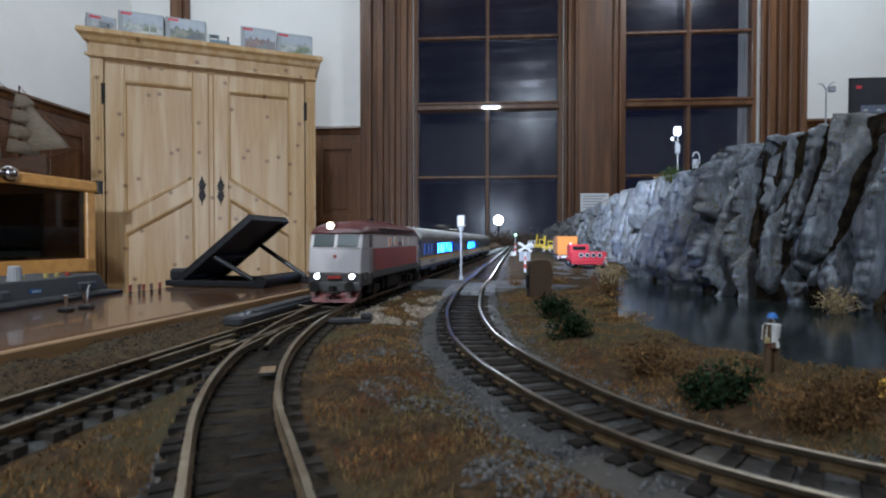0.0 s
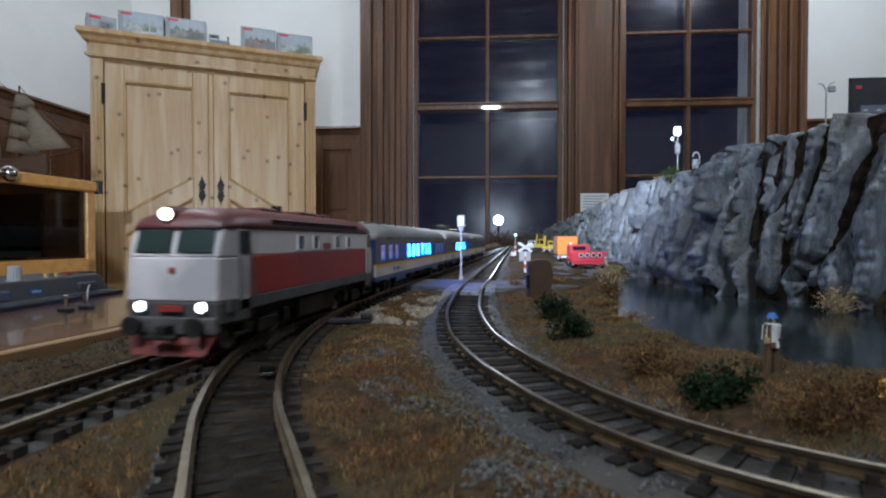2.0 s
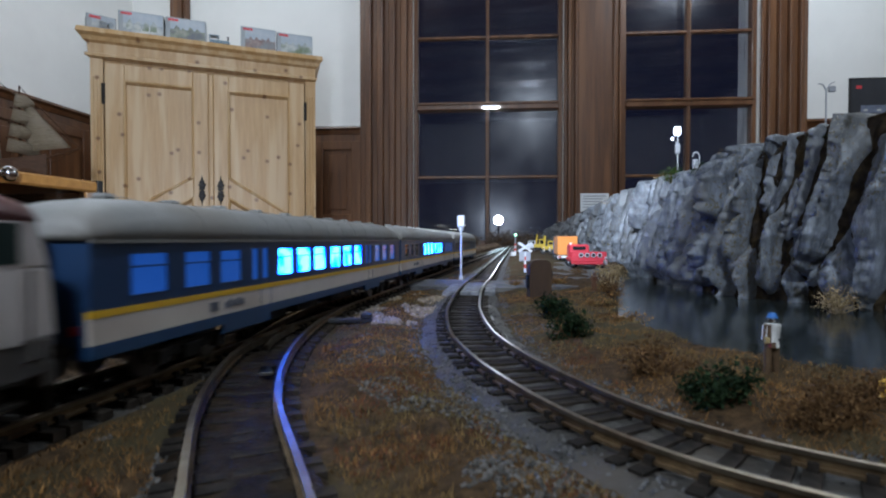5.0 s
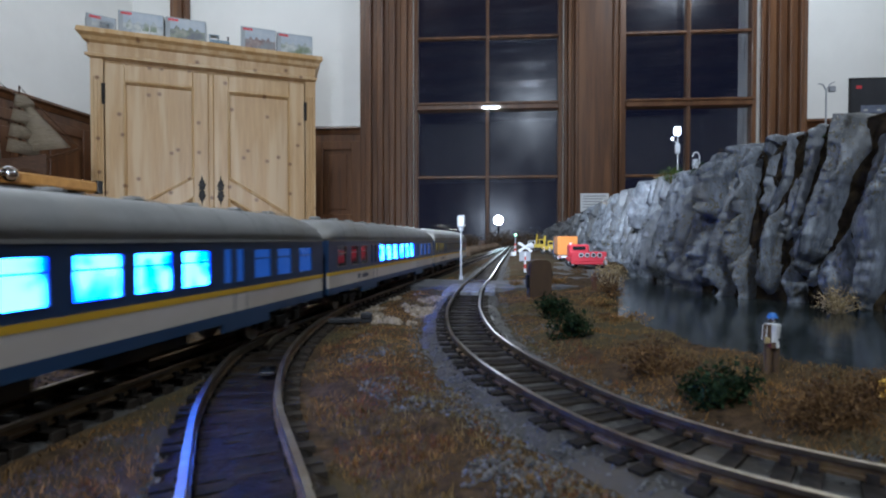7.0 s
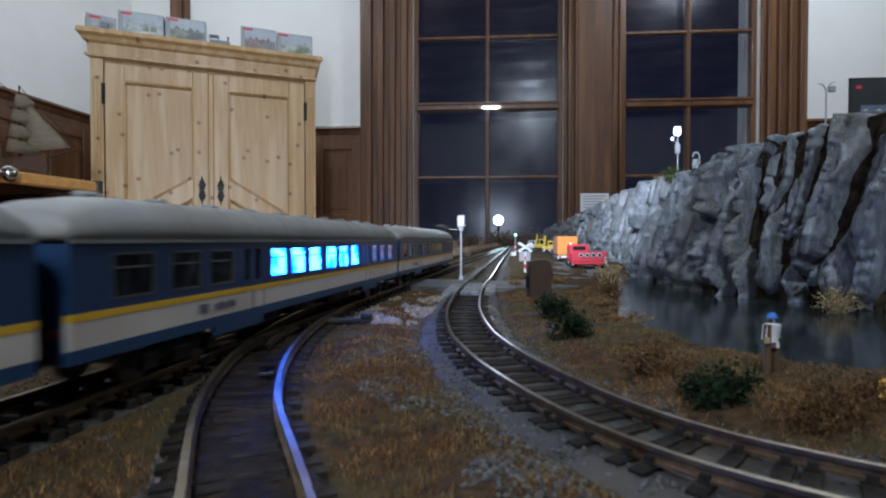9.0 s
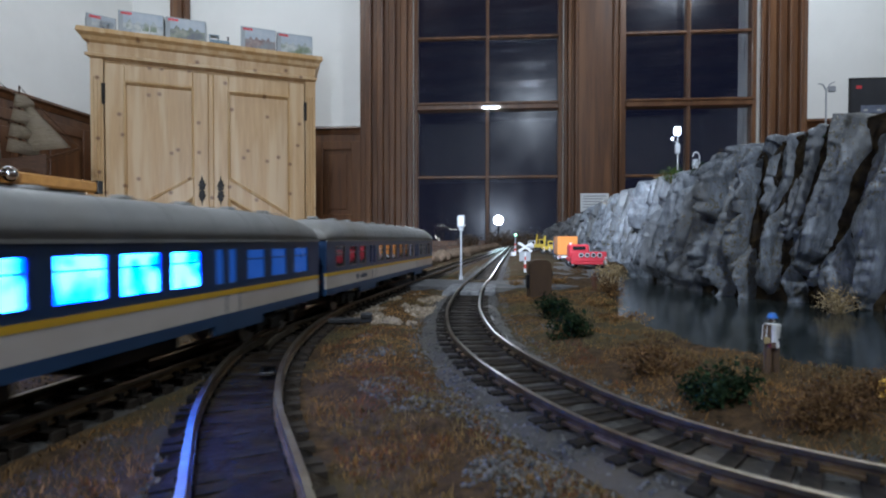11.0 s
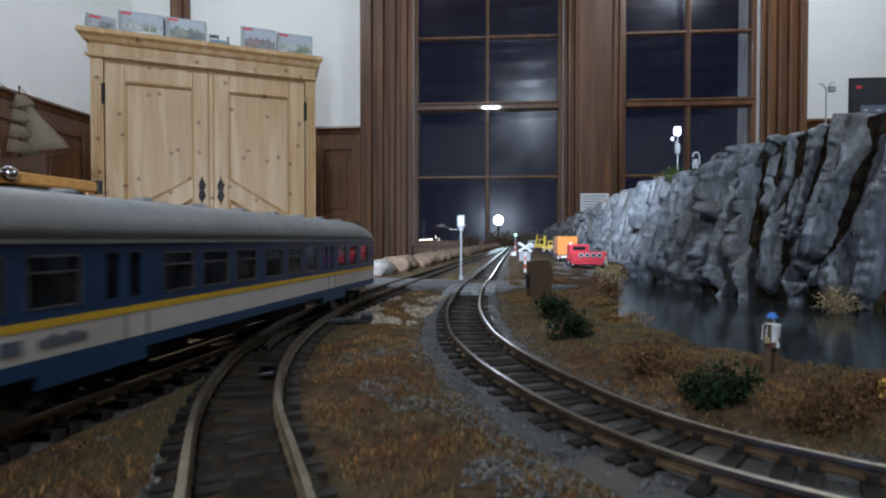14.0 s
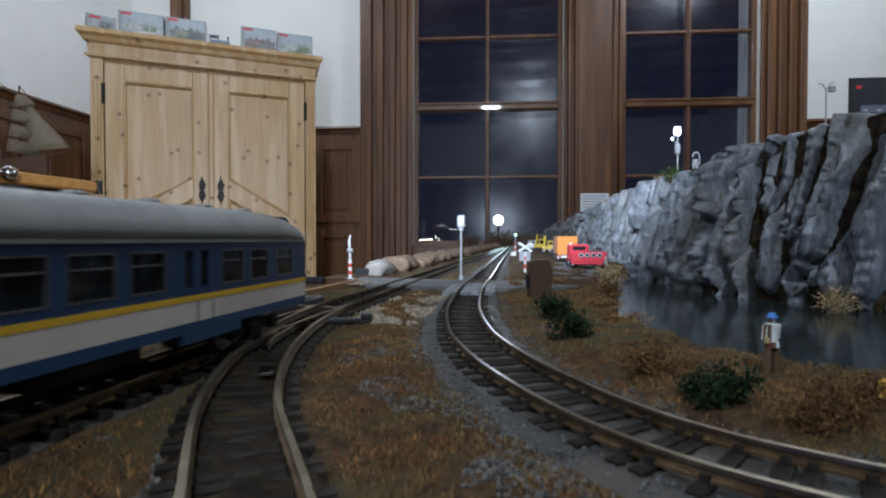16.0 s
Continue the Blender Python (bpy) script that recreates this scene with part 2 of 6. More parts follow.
def spline(points, step):
    """Evenly spaced points and headings along a smooth curve through plan points."""
    p = np.array(points, float)
    p = np.vstack([2 * p[0] - p[1], p, 2 * p[-1] - p[-2]])
    out = []
    for i in range(1, len(p) - 2):
        for t in np.linspace(0, 1, 40, endpoint=False):
            a, b, c, d = p[i - 1], p[i], p[i + 1], p[i + 2]
            out.append(0.5 * (2 * b + (c - a) * t + (2 * a - 5 * b + 4 * c - d) * t * t + (3 * b - a - 3 * c + d) * t ** 3))
    out.append(p[-2])
    out = np.array(out)
    s = np.r_[0, np.cumsum(np.hypot(*np.diff(out, axis=0).T))]
    q = np.arange(0, s[-1], step)
    xy = np.c_[np.interp(q, s, out[:, 0]), np.interp(q, s, out[:, 1])]
    h = np.gradient(xy, axis=0)
    h /= np.linalg.norm(h, axis=1)[:, None]
    return xy, h


def smooth01(v):
    v = np.clip(v, 0, 1)
    return v * v * (3 - 2 * v)


# ---- room ----
WALL = pose(0, 4.23, 0, 0, 0, -4)      # window wall: local x along it, y outwards
EYEZ = CAMZ


def structure(name, bm, mt, m=None, label="", parent=None):
    ob = part(name, bm, mt, parent)
    if m is not None:
        ob.matrix_basis = m
    if parent is None:
        tagged(ob, label, name.split("_")[0], kind="structure")
    return ob


W1, W2 = (-0.25, 0.985), (1.46, 2.52)
SILL, HEAD, CEILZ = 0.86, 3.25, 4.1
bm = boxes((-2.95, W1[0], 0, 0.35, 0, CEILZ), (W1[1], W2[0], 0, 0.35, 0, CEILZ), (W2[1], 4.9, 0, 0.35, 0, CEILZ),
           (W1[0], W1[1], 0, 0.35, 0, SILL), (W2[0], W2[1], 0, 0.35, 0, SILL), (W1[0], W1[1], 0, 0.35, HEAD, CEILZ), (W2[0], W2[1], 0, 0.35, HEAD, CEILZ))
structure("wall_north", bm, PLASTER, WALL, "white plastered wall with two tall windows")
structure("wall_west", boxes((-0.25, 0, -9.0, 0.0, 0, CEILZ)), PLASTER, WALL @ pose(-2.68, 0, 0), "white plastered side wall above dark wainscot")
structure("wall_east", boxes((0, 0.25, -9.0, 0.0, 0, CEILZ)), PLASTER, WALL @ pose(4.6, 0, 0), "white plastered side wall")
structure("wall_south", boxes((-2.95, 4.9, -9.25, -9.0, 0, CEILZ)), PLASTER, WALL, "white plastered back wall")
structure("floor", boxes((-2.95, 4.9, -9.25, 0.35, -0.1, 0.0)), PARQUET, WALL, "brown parquet floor")
bm = boxes((-2.95, 4.9, -9.25, 0.35, CEILZ, CEILZ + 0.1))
structure("ceiling", bm, CEIL, WALL, "grey-white plaster ceiling between dark beams")
for i in range(9):
    y = -8.6 + i * 1.02
    structure("trim_beam", boxes((-2.675, 4.595, y, y + 0.2, CEILZ - 0.16, CEILZ - 0.003), bevel=0.01), BEAM, WALL, "dark timber ceiling beam")
TOPW = EYEZ + 0.94


def wainscot(name, x0, x1, m, pitch=0.42, top=TOPW):
    w = structure(name, boxes((x0, x1, -0.03, 0, 0.0, top - 0.05)), OAK, m, "dark oak wainscot panelling with moulded cap")
    bm = bmesh.new()
    extrude_x(bm, [(0.0, top), (-0.07, top), (-0.075, top - 0.018), (-0.05, top - 0.03), (-0.04, top - 0.06), (0.0, top - 0.06)], x0, x1)
    part("cap", bm, OAK, w)
    n = max(1, round((x1 - x0) / pitch))
    p = (x1 - x0) / n
    for i in range(n):
        a = x0 + i * p
        for z0, z1 in ((0.12, 1.02), (1.08, top - 0.12)):
            bm = boxes((a, a + 0.08, -0.048, -0.03, z0, z1), (a + p - 0.08, a + p, -0.048, -0.03, z0, z1), (a + 0.08, a + p - 0.08, -0.048, -0.03, z1 - 0.07, z1),
                       (a + 0.08, a + p - 0.08, -0.048, -0.03, z0, z0 + 0.07), (a + 0.12, a + p - 0.12, -0.042, -0.03, z0 + 0.11, z1 - 0.11), bevel=0.004)
            part("panel", bm, OAK, w)
    return w


wainscot("wainscot_north", -2.68, -0.68, WALL, 0.4)
wainscot("wainscot_north_2", 2.84, 4.6, WALL)
wainscot("wainscot_west", -8.9, -0.05, WALL @ pose(-2.68, 0, 0) @ pose(0, 0, 0, 0, 0, 90), 0.5)
wainscot("wainscot_south", -4.6, 2.68, WALL @ pose(0, -9.0, 0) @ pose(0, 0, 0, 0, 0, 180), 0.5, 2.45)
wainscot("wainscot_east", 0.05, 8.9, WALL @ pose(4.6, 0, 0) @ pose(0, 0, 0, 0, 0, -90), 0.5, 2.2)


def casing(name, x0, x1, steps, m=WALL, top=HEAD + 0.2):
    """Upright moulded window casing: a staircase of fillets from the wall into the opening."""
    bm = bmesh.new()
    n = len(steps)
    for i, d in enumerate(steps):
        a, b = x0 + (x1 - x0) * i / n, x0 + (x1 - x0) * (i + 1) / n
        box(bm, a, b, -d, 0.02, 0.0, top, bevel=0.006)
    return structure(name, bm, OAK, m, "dark oak moulded window casing")


casing("trim_1", -0.68, W1[0], (0.07, 0.10, 0.06, 0.085, 0.045, 0.07, 0.03, 0.05, 0.02))
casing("trim_2", W1[1], W1[1] + 0.11, (0.02, 0.05, 0.03, 0.06))
casing("trim_3", W2[0] - 0.09, W2[0], (0.06, 0.03, 0.05, 0.02))
casing("trim_4", W2[1], 2.84, (0.02, 0.05, 0.03, 0.07, 0.045, 0.085, 0.06, 0.10, 0.07))
structure("trim_5", boxes((W1[1] + 0.11, W2[0] - 0.09, -0.035, 0.0, 0, HEAD + 0.2)), OAK, WALL, "dark oak pier panel between the windows")
structure("trim_8", boxes((W1[0], W1[1], -0.03, 0.0, 0, SILL - 0.02), (W2[0], W2[1], -0.03, 0.0, 0, SILL - 0.02)), OAK, WALL, "dark oak apron panels below the windows")
structure("trim_6", boxes((-2.33, -2.29, -0.03, 0, TOPW, 4.05), (-2.29, -2.21, -0.055, 0, TOPW, 4.05), (-2.21, -2.16, -0.03, 0, TOPW, 4.05), bevel=0.005), OAK, WALL, "dark oak upright moulding on the white wall")
structure("trim_7", boxes((-0.68, 2.84, -0.06, 0.0, HEAD + 0.2, HEAD + 0.42)), OAK, WALL, "dark oak head moulding above the windows")


def window(name, x0, x1):
    w = thing(name, WALL, "tall dark oak window, night outside", "window", kind="structure")
    zs = [SILL, EYEZ + 0.527, EYEZ + 1.11, EYEZ + 1.69, HEAD]
    c = (x0 + x1) / 2
    part("window_sill", boxes((x0 + 0.002, x1 - 0.002, -0.045, 0.30, SILL - 0.035, SILL + 0.025), bevel=0.006), OAK, w)
    part("window_frame", boxes((x0, x0 + 0.035, 0.05, 0.13, SILL, HEAD), (x1 - 0.035, x1, 0.05, 0.13, SILL, HEAD), (x0, x1, 0.05, 0.13, HEAD - 0.05, HEAD), (x0, x1, 0.05, 0.13, SILL + 0.02, SILL + 0.07), bevel=0.006), OAK, w)
    part("transom", boxes((x0 + 0.03, x1 - 0.03, 0.03, 0.14, zs[2] - 0.028, zs[2] + 0.028), (x0 + 0.03, x1 - 0.03, 0.02, 0.05, zs[2] + 0.012, zs[2] + 0.034), bevel=0.006), OAK, w)
    for i, z in enumerate(zs):
        if i in (1, 3):
            part("glazing_bar", boxes((x0 + 0.03, x1 - 0.03, 0.06, 0.11, z - 0.012, z + 0.012), bevel=0.005), OAK, w)
    part("mullion", boxes((c - 0.015, c + 0.015, 0.045, 0.115, SILL, HEAD), (c - 0.006, c + 0.006, 0.03, 0.05, SILL, HEAD), bevel=0.004), OAK, w)
    for i in range(4):
        for a, b in ((x0 + 0.03, c - 0.018), (c + 0.018, x1 - 0.03)):
            m_ = (a + b) / 2
            for j, y in enumerate((0.085, 0.20)):
                g = part("pane", boxes((a - m_, b - m_, -0.002, 0.002, zs[i] + 0.01, zs[i + 1] - 0.01)), PANE, w)
                g.matrix_basis = pose(m_, y, 0, 0, 0, -3.85)
                g.visible_shadow = False
    return w


window("window_1", *W1)
window("window_2", *W2)

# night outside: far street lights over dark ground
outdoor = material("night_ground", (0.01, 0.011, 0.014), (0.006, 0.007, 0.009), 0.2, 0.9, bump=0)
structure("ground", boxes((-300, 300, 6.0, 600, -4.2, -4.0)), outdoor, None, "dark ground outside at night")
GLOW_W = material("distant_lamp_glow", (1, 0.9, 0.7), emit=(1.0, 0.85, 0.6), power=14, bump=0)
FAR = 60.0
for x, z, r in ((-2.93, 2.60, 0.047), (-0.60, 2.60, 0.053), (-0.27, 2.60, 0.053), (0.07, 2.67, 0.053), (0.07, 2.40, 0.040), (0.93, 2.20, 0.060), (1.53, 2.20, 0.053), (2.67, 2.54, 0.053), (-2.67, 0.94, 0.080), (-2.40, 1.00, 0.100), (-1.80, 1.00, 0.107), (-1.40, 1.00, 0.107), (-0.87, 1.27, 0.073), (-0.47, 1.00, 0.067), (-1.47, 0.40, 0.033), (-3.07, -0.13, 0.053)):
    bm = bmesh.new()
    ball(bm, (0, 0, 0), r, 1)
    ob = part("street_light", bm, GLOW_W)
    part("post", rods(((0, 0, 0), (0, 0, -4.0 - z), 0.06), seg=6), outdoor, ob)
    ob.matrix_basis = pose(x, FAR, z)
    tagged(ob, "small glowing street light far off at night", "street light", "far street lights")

# ---- layout base ----
TSLOPE = 0.168
TDIR = Vector((0.1657, 0.9862, 0))
MAINX = -0.1084


def main_x(y):
    return MAINX + TSLOPE * y


RIGHT = [(0.34, 0.000), (0.16, 0.035), (0.105, 0.052), (0.075, 0.0660), (0.055, 0.0800), (0.0428, 0.0925), (0.033, 0.1095), (0.0240, 0.134), (0.0165, 0.163), (0.0112, 0.200), (0.0104, 0.2556),
         (0.0135, 0.304), (0.0206, 0.376), (0.0310, 0.450), (0.0390, 0.500), (0.1095, 1.0), (0.2555, 2.0), (0.4400, 3.3), (0.52, 3.85)]
BRANCH = [(0.045, -0.12), (0.008, -0.02), (-0.0115, 0.030), (-0.0275, 0.070), (-0.0467, 0.116), (-0.0582, 0.164), (-0.0632, 0.220), (-0.0612, 0.275), (main_x(0.335), 0.335)]
MAIN = [(main_x(y), y) for y in (-1.15, -0.5, 0, 0.5, 1.0, 2.0, 3.0, 3.85)]
POND = [(0.15, 0.66), (0.150, 0.46), (0.109, 0.33), (0.091, 0.25), (0.095, 0.187), (0.113, 0.152), (0.19, 0.118), (0.40, 0.085), (0.42, 0.72), (0.22, 0.78)]


def inside_distance(px, py, poly):
    """Signed distance of plan points to a polygon, positive inside."""
    best = np.full(px.shape, 9e9)
    ins = np.zeros(px.shape, bool)
    n = len(poly)
    for i in range(n):
        (ax, ay), (bx, by) = poly[i], poly[(i + 1) % n]
        t = np.clip(((px - ax) * (bx - ax) + (py - ay) * (by - ay)) / ((bx - ax) ** 2 + (by - ay) ** 2), 0, 1)
        best = np.minimum(best, np.hypot(px - ax - t * (bx - ax), py - ay - t * (by - ay)))
        ins ^= ((ay > py) != (by > py)) & (px < (bx - ax) * (py - ay) / (by - ay + 1e-12) + ax)
    return np.where(ins, best, -best)


TRACKS = [spline(MAIN, 0.004), spline(RIGHT, 0.004), spline(BRANCH, 0.004)]


def track_distance(px, py):
    best = np.full(px.shape, 9e9)
    for xy, _ in TRACKS:
        for x, y in xy[::2]:
            best = np.minimum(best, (px - x) ** 2 + (py - y) ** 2)
    return np.sqrt(best)


def board_edge(y):
    return -0.169 + 0.206 * y


def fbm(x, y, f, seed=0.0):
    return np.array([noise.fractal((a * f, b * f, seed), 0.6, 2.1, 4) for a, b in zip(x.ravel(), y.ravel())]).reshape(x.shape)


def ground_height(px, py, td=None):
    td = track_distance(px, py) if td is None else td
    h = R - 0.0052 + 0.0026 * smooth01((td - 0.017) / 0.02)
    h = h + 0.0016 * fbm(px, py, 45) * smooth01((td - 0.012) / 0.012)
    h = h + 0.004 * smooth01((td - 0.03) / 0.04) * np.clip(fbm(px, py, 14, 3.3), -0.3, 1) * smooth01((2.2 - py) / 1.0)
    d = inside_distance(px, py, POND)
    h = h - 0.024 * smooth01((d + 0.006) / 0.022)
    b = board_edge(py) - px
    return h - 0.02 * smooth01((b + 0.006) / 0.008) * smooth01((0.47 - py) / 0.02)


xs = np.r_[np.arange(-0.205, 0.27, 0.003), np.linspace(0.275, 0.95, 36)]
ys = np.r_[np.linspace(-1.2, 0.0, 40), np.arange(0.012, 0.62, 0.003), 0.62 + 3.25 * np.linspace(0, 1, 90) ** 1.6]
gx, gy = np.meshgrid(xs, ys)
gx = gx + TSLOPE * gy
gtd = track_distance(gx, gy)
gz = ground_height(gx, gy, gtd)
nx_, ny_ = len(xs), len(ys)
idx = np.arange(nx_ * ny_).reshape(ny_, nx_)
quads = np.stack([idx[:-1, :-1], idx[:-1, 1:], idx[1:, 1:], idx[1:, :-1]], -1).reshape(-1, 4)
terrain = soup(np.c_[gx.ravel(), gy.ravel(), gz.ravel()].tolist(), quads.tolist(), "terrain", TURF, None, True)
tagged(terrain, "brown scatter-covered model landscape ground beside the tracks", "model ground", kind="structure")

bm = boxes((-0.19, 0.95, -1.2, 3.86, R - 0.075, R - 0.045))
for v in bm.verts:
    v.co.x += TSLOPE * v.co.y
base = part("layout_table", bm, EDGEWOOD)
tagged(base, "plywood table carrying the model railway layout", "table")
for u in (-0.15, 0.35, 0.90):
    for y in (-1.1, 1.3, 3.75):
        x = u + TSLOPE * y
        part("leg", boxes((x - 0.03, x + 0.03, y - 0.03, y + 0.03, 0, R - 0.075)), EDGEWOOD, base)

# polished board along the left of the tracks
BOARD = pose(board_edge(0.3), 0.3, R, 0, 0, -11.64)
board = part("control_board", boxes((-0.100, 0, -0.9, 0.15, -0.010, 0.0018), bevel=0.0008), TABLEWOOD)
board.matrix_basis = BOARD
tagged(board, "polished dark walnut board with a pale edge along the tracks", "board")
part("edge_strip", boxes((0.0, 0.0032, -0.9, 0.15, -0.011, 0.0012), bevel=0.0006), EDGEWOOD, board, "pale plywood edge strip")
part("bracket", boxes((-0.10, -0.01, -0.8, 0.12, -0.045, -0.010)), EDGEWOOD, board)

water = part("water", boxes((0.06, 0.50, 0.08, 0.80, R - 0.030, R - 0.0135)), WATER)
tagged(water, "dark glossy resin pond below the cliff", "water", kind="structure")


# ---- tracks ----
def rail_mesh(xy, h, off, w, z0, z1, i0=0, i1=None):
    n = np.c_[h[:, 1], -h[:, 0]]
    c = (xy + n * off)[i0:i1]
    n = n[i0:i1]
    v, f = [], []
    for i in range(len(c)):
        for s, z in ((-1, z0), (-1, z1), (1, z1), (1, z0)):
            v.append((*(c[i] + n[i] * s * w / 2), z))
    for i in range(len(c) - 1):
        for k in range(4):
            a, b = 4 * i + k, 4 * i + (k + 1) % 4
            f.append((a, b, b + 4, a + 4))
    return v, f


def build_track(name, curve, label, ties=True, bed=True, tie_range=(0.0, 9.0), sink=0.0):
    xy, h = curve
    t = thing(name, pose(0, 0, 0), label, "railway track", "model tracks")
    for off in (-0.0084, 0.0084):
        v, f = rail_mesh(xy, h, off, 0.0013, R - 0.0008, R)
        rl = soup(v, f, "rail_head", RAILSTEEL, t)
        v, f = rail_mesh(xy, h, off, 0.0006, R - 0.0022, R - 0.0008)
        soup(v, f, "rail_web", RAILWEB, rl)
        v, f = rail_mesh(xy, h, off, 0.0022, R - 0.0028, R - 0.0022)
        soup(v, f, "rail_foot", RAILWEB, rl)
    if ties:
        bm = boxes((-0.0135, 0.0135, -0.0014, 0.0015, -0.0020, 0.0), (-0.0099, -0.0070, -0.0008, 0.0008, 0.0, 0.0015), (0.0070, 0.0099, -0.0008, 0.0008, 0.0, 0.0015))
        me = bpy.data.meshes.new("sleeper")
        bm.to_mesh(me)
        bm.free()
        me.materials.append(TIE)
        s, last, count = 0.0, -1.0, 0
        far_v, far_f = [], []
        seg = np.r_[0, np.cumsum(np.hypot(*np.diff(xy, axis=0).T))]
        for q in np.arange(0.002, seg[-1], 0.0066):
            i = int(np.searchsorted(seg, q))
            i = min(i, len(xy) - 1)
            x, y = xy[i]
            if not tie_range[0] <= y <= tie_range[1]:
                continue
            m = pose(x, y, R - 0.0031 - sink) @ Matrix.Rotation(math.atan2(h[i][1], h[i][0]) - math.pi / 2, 4, "Z")
            if 0.0 <= y < 1.3 and count < 290:
                ob = new("sleeper", me)
                ob.parent = t
                ob.matrix_basis = m
                count += 1
            else:
                k = len(far_v)
                far_v += [tuple(m @ v.co) for v in me.vertices]
                far_f += [tuple(k + a for a in p.vertices) for p in me.polygons]
        if far_v:
            st = soup(far_v, far_f, "far_sleepers", TIE, t)
            tagged(st, kind="stuff")
    return t


t_main = build_track("main_track", TRACKS[0], "straight model railway track with nickel silver rails")
t_right = build_track("curved_track", TRACKS[1], "curved model railway track with grey ballast shoulders")
t_branch = build_track("branch_track", TRACKS[2], "branch model track curving out of the turnout", tie_range=(-0.1, 0.235), sink=0.0007)


def bed_mesh(curve, half, name, mt, y0, y1, lift=0.0):
    """Ballast shoulder under a track: a rough strip with sloping sides."""
    xy, h = curve
    keep = (xy[:, 1] >= y0) & (xy[:, 1] <= y1)
    xy, h = xy[keep], h[keep]
    n = np.c_[h[:, 1], -h[:, 0]]
    offs = np.linspace(-half, half, 19)
    v, f = [], []
    for i in range(len(xy)):
        for o in offs:
            p = xy[i] + n[i] * o
            e = abs(o) / half
            z = R - 0.0045 + lift + 0.0007 * noise.noise((p[0] * 260, p[1] * 260, 1.0)) - 0.0042 * max(0, (e - 0.62) / 0.38) ** 1.5 + 0.0010 * noise.noise((p[0] * 90, p[1] * 90, 5.0)) * e
            v.append((p[0], p[1], z))
    k = len(offs)
    for i in range(len(xy) - 1):
        for j in range(k - 1):
            a = i * k + j
            f.append((a, a + 1, a + k + 1, a + k))
    ob = soup(v, f, name, mt, None, True)
    return tagged(ob, "grey gravel ballast shoulder under the rails", "ballast", kind="structure")


bed_mesh(TRACKS[1], 0.0240, "ballast_bed", BALLAST, -0.02, 3.9, 0.0007)
bed_mesh(TRACKS[0], 0.0185, "ballast_bed_2", BALLAST, -1.1, 3.9)
bed_mesh(TRACKS[2], 0.0165, "ballast_bed_3", EARTHSHADE, -0.1, 0.25, 0.0006)

# road and level crossing
ROAD = [(-0.112, 0.478), (-0.06, 0.46), (0.0, 0.44), (0.055, 0.43), (0.11, 0.46), (0.158, 0.57), (0.20, 0.75), (0.30, 1.2), (0.42, 1.9), (0.62, 3.2)]


def strip(name, points, half, z, mt, label, thick=0.004):
    xy, h = spline(points, 0.01)
    v, f = rail_mesh(xy, h, 0.0, 2 * half, z - thick, z)
    ob = soup(v, f, name, mt)
    return tagged(ob, label, name, kind="structure")


strip("road", ROAD, 0.036, R - 0.0016, ASPHALT, "grey model road running to the level crossing")
cross = part("crossing_deck", boxes((-0.0066, 0.0066, -0.034, 0.034, -0.004, -0.0007), (-0.019, -0.0102, -0.034, 0.030, -0.004, -0.0009), (0.0102, 0.0175, -0.030, 0.034, -0.004, -0.0009), bevel=0.0004), DECK)
cross.matrix_basis = pose(0.0225, 0.388, R, 0, 0, -7)
tagged(cross, "weathered grey planks of a model level crossing", "level crossing", kind="structure")

# ---- cliff ----
CLIFF = [(0.40, 0.02), (0.350, 0.15), (0.306, 0.26), (0.270, 0.37), (0.230, 0.45), (0.232, 0.55), (0.255, 0.72), (0.292, 0.92), (0.345, 1.25), (0.46, 2.05), (0.63, 3.2), (0.70, 3.7)]


CLIFF_TOP = ((0.0, 0.140), (0.30, 0.136), (0.37, 0.129), (0.45, 0.116), (0.55, 0.111), (0.72, 0.115), (0.92, 0.120), (1.25, 0.121), (2.05, 0.114), (3.7, 0.105))


def step01(a, b, v):
    v = max(0.0, min(1.0, (v - a) / (b - a)))
    return v * v * (3 - 2 * v)


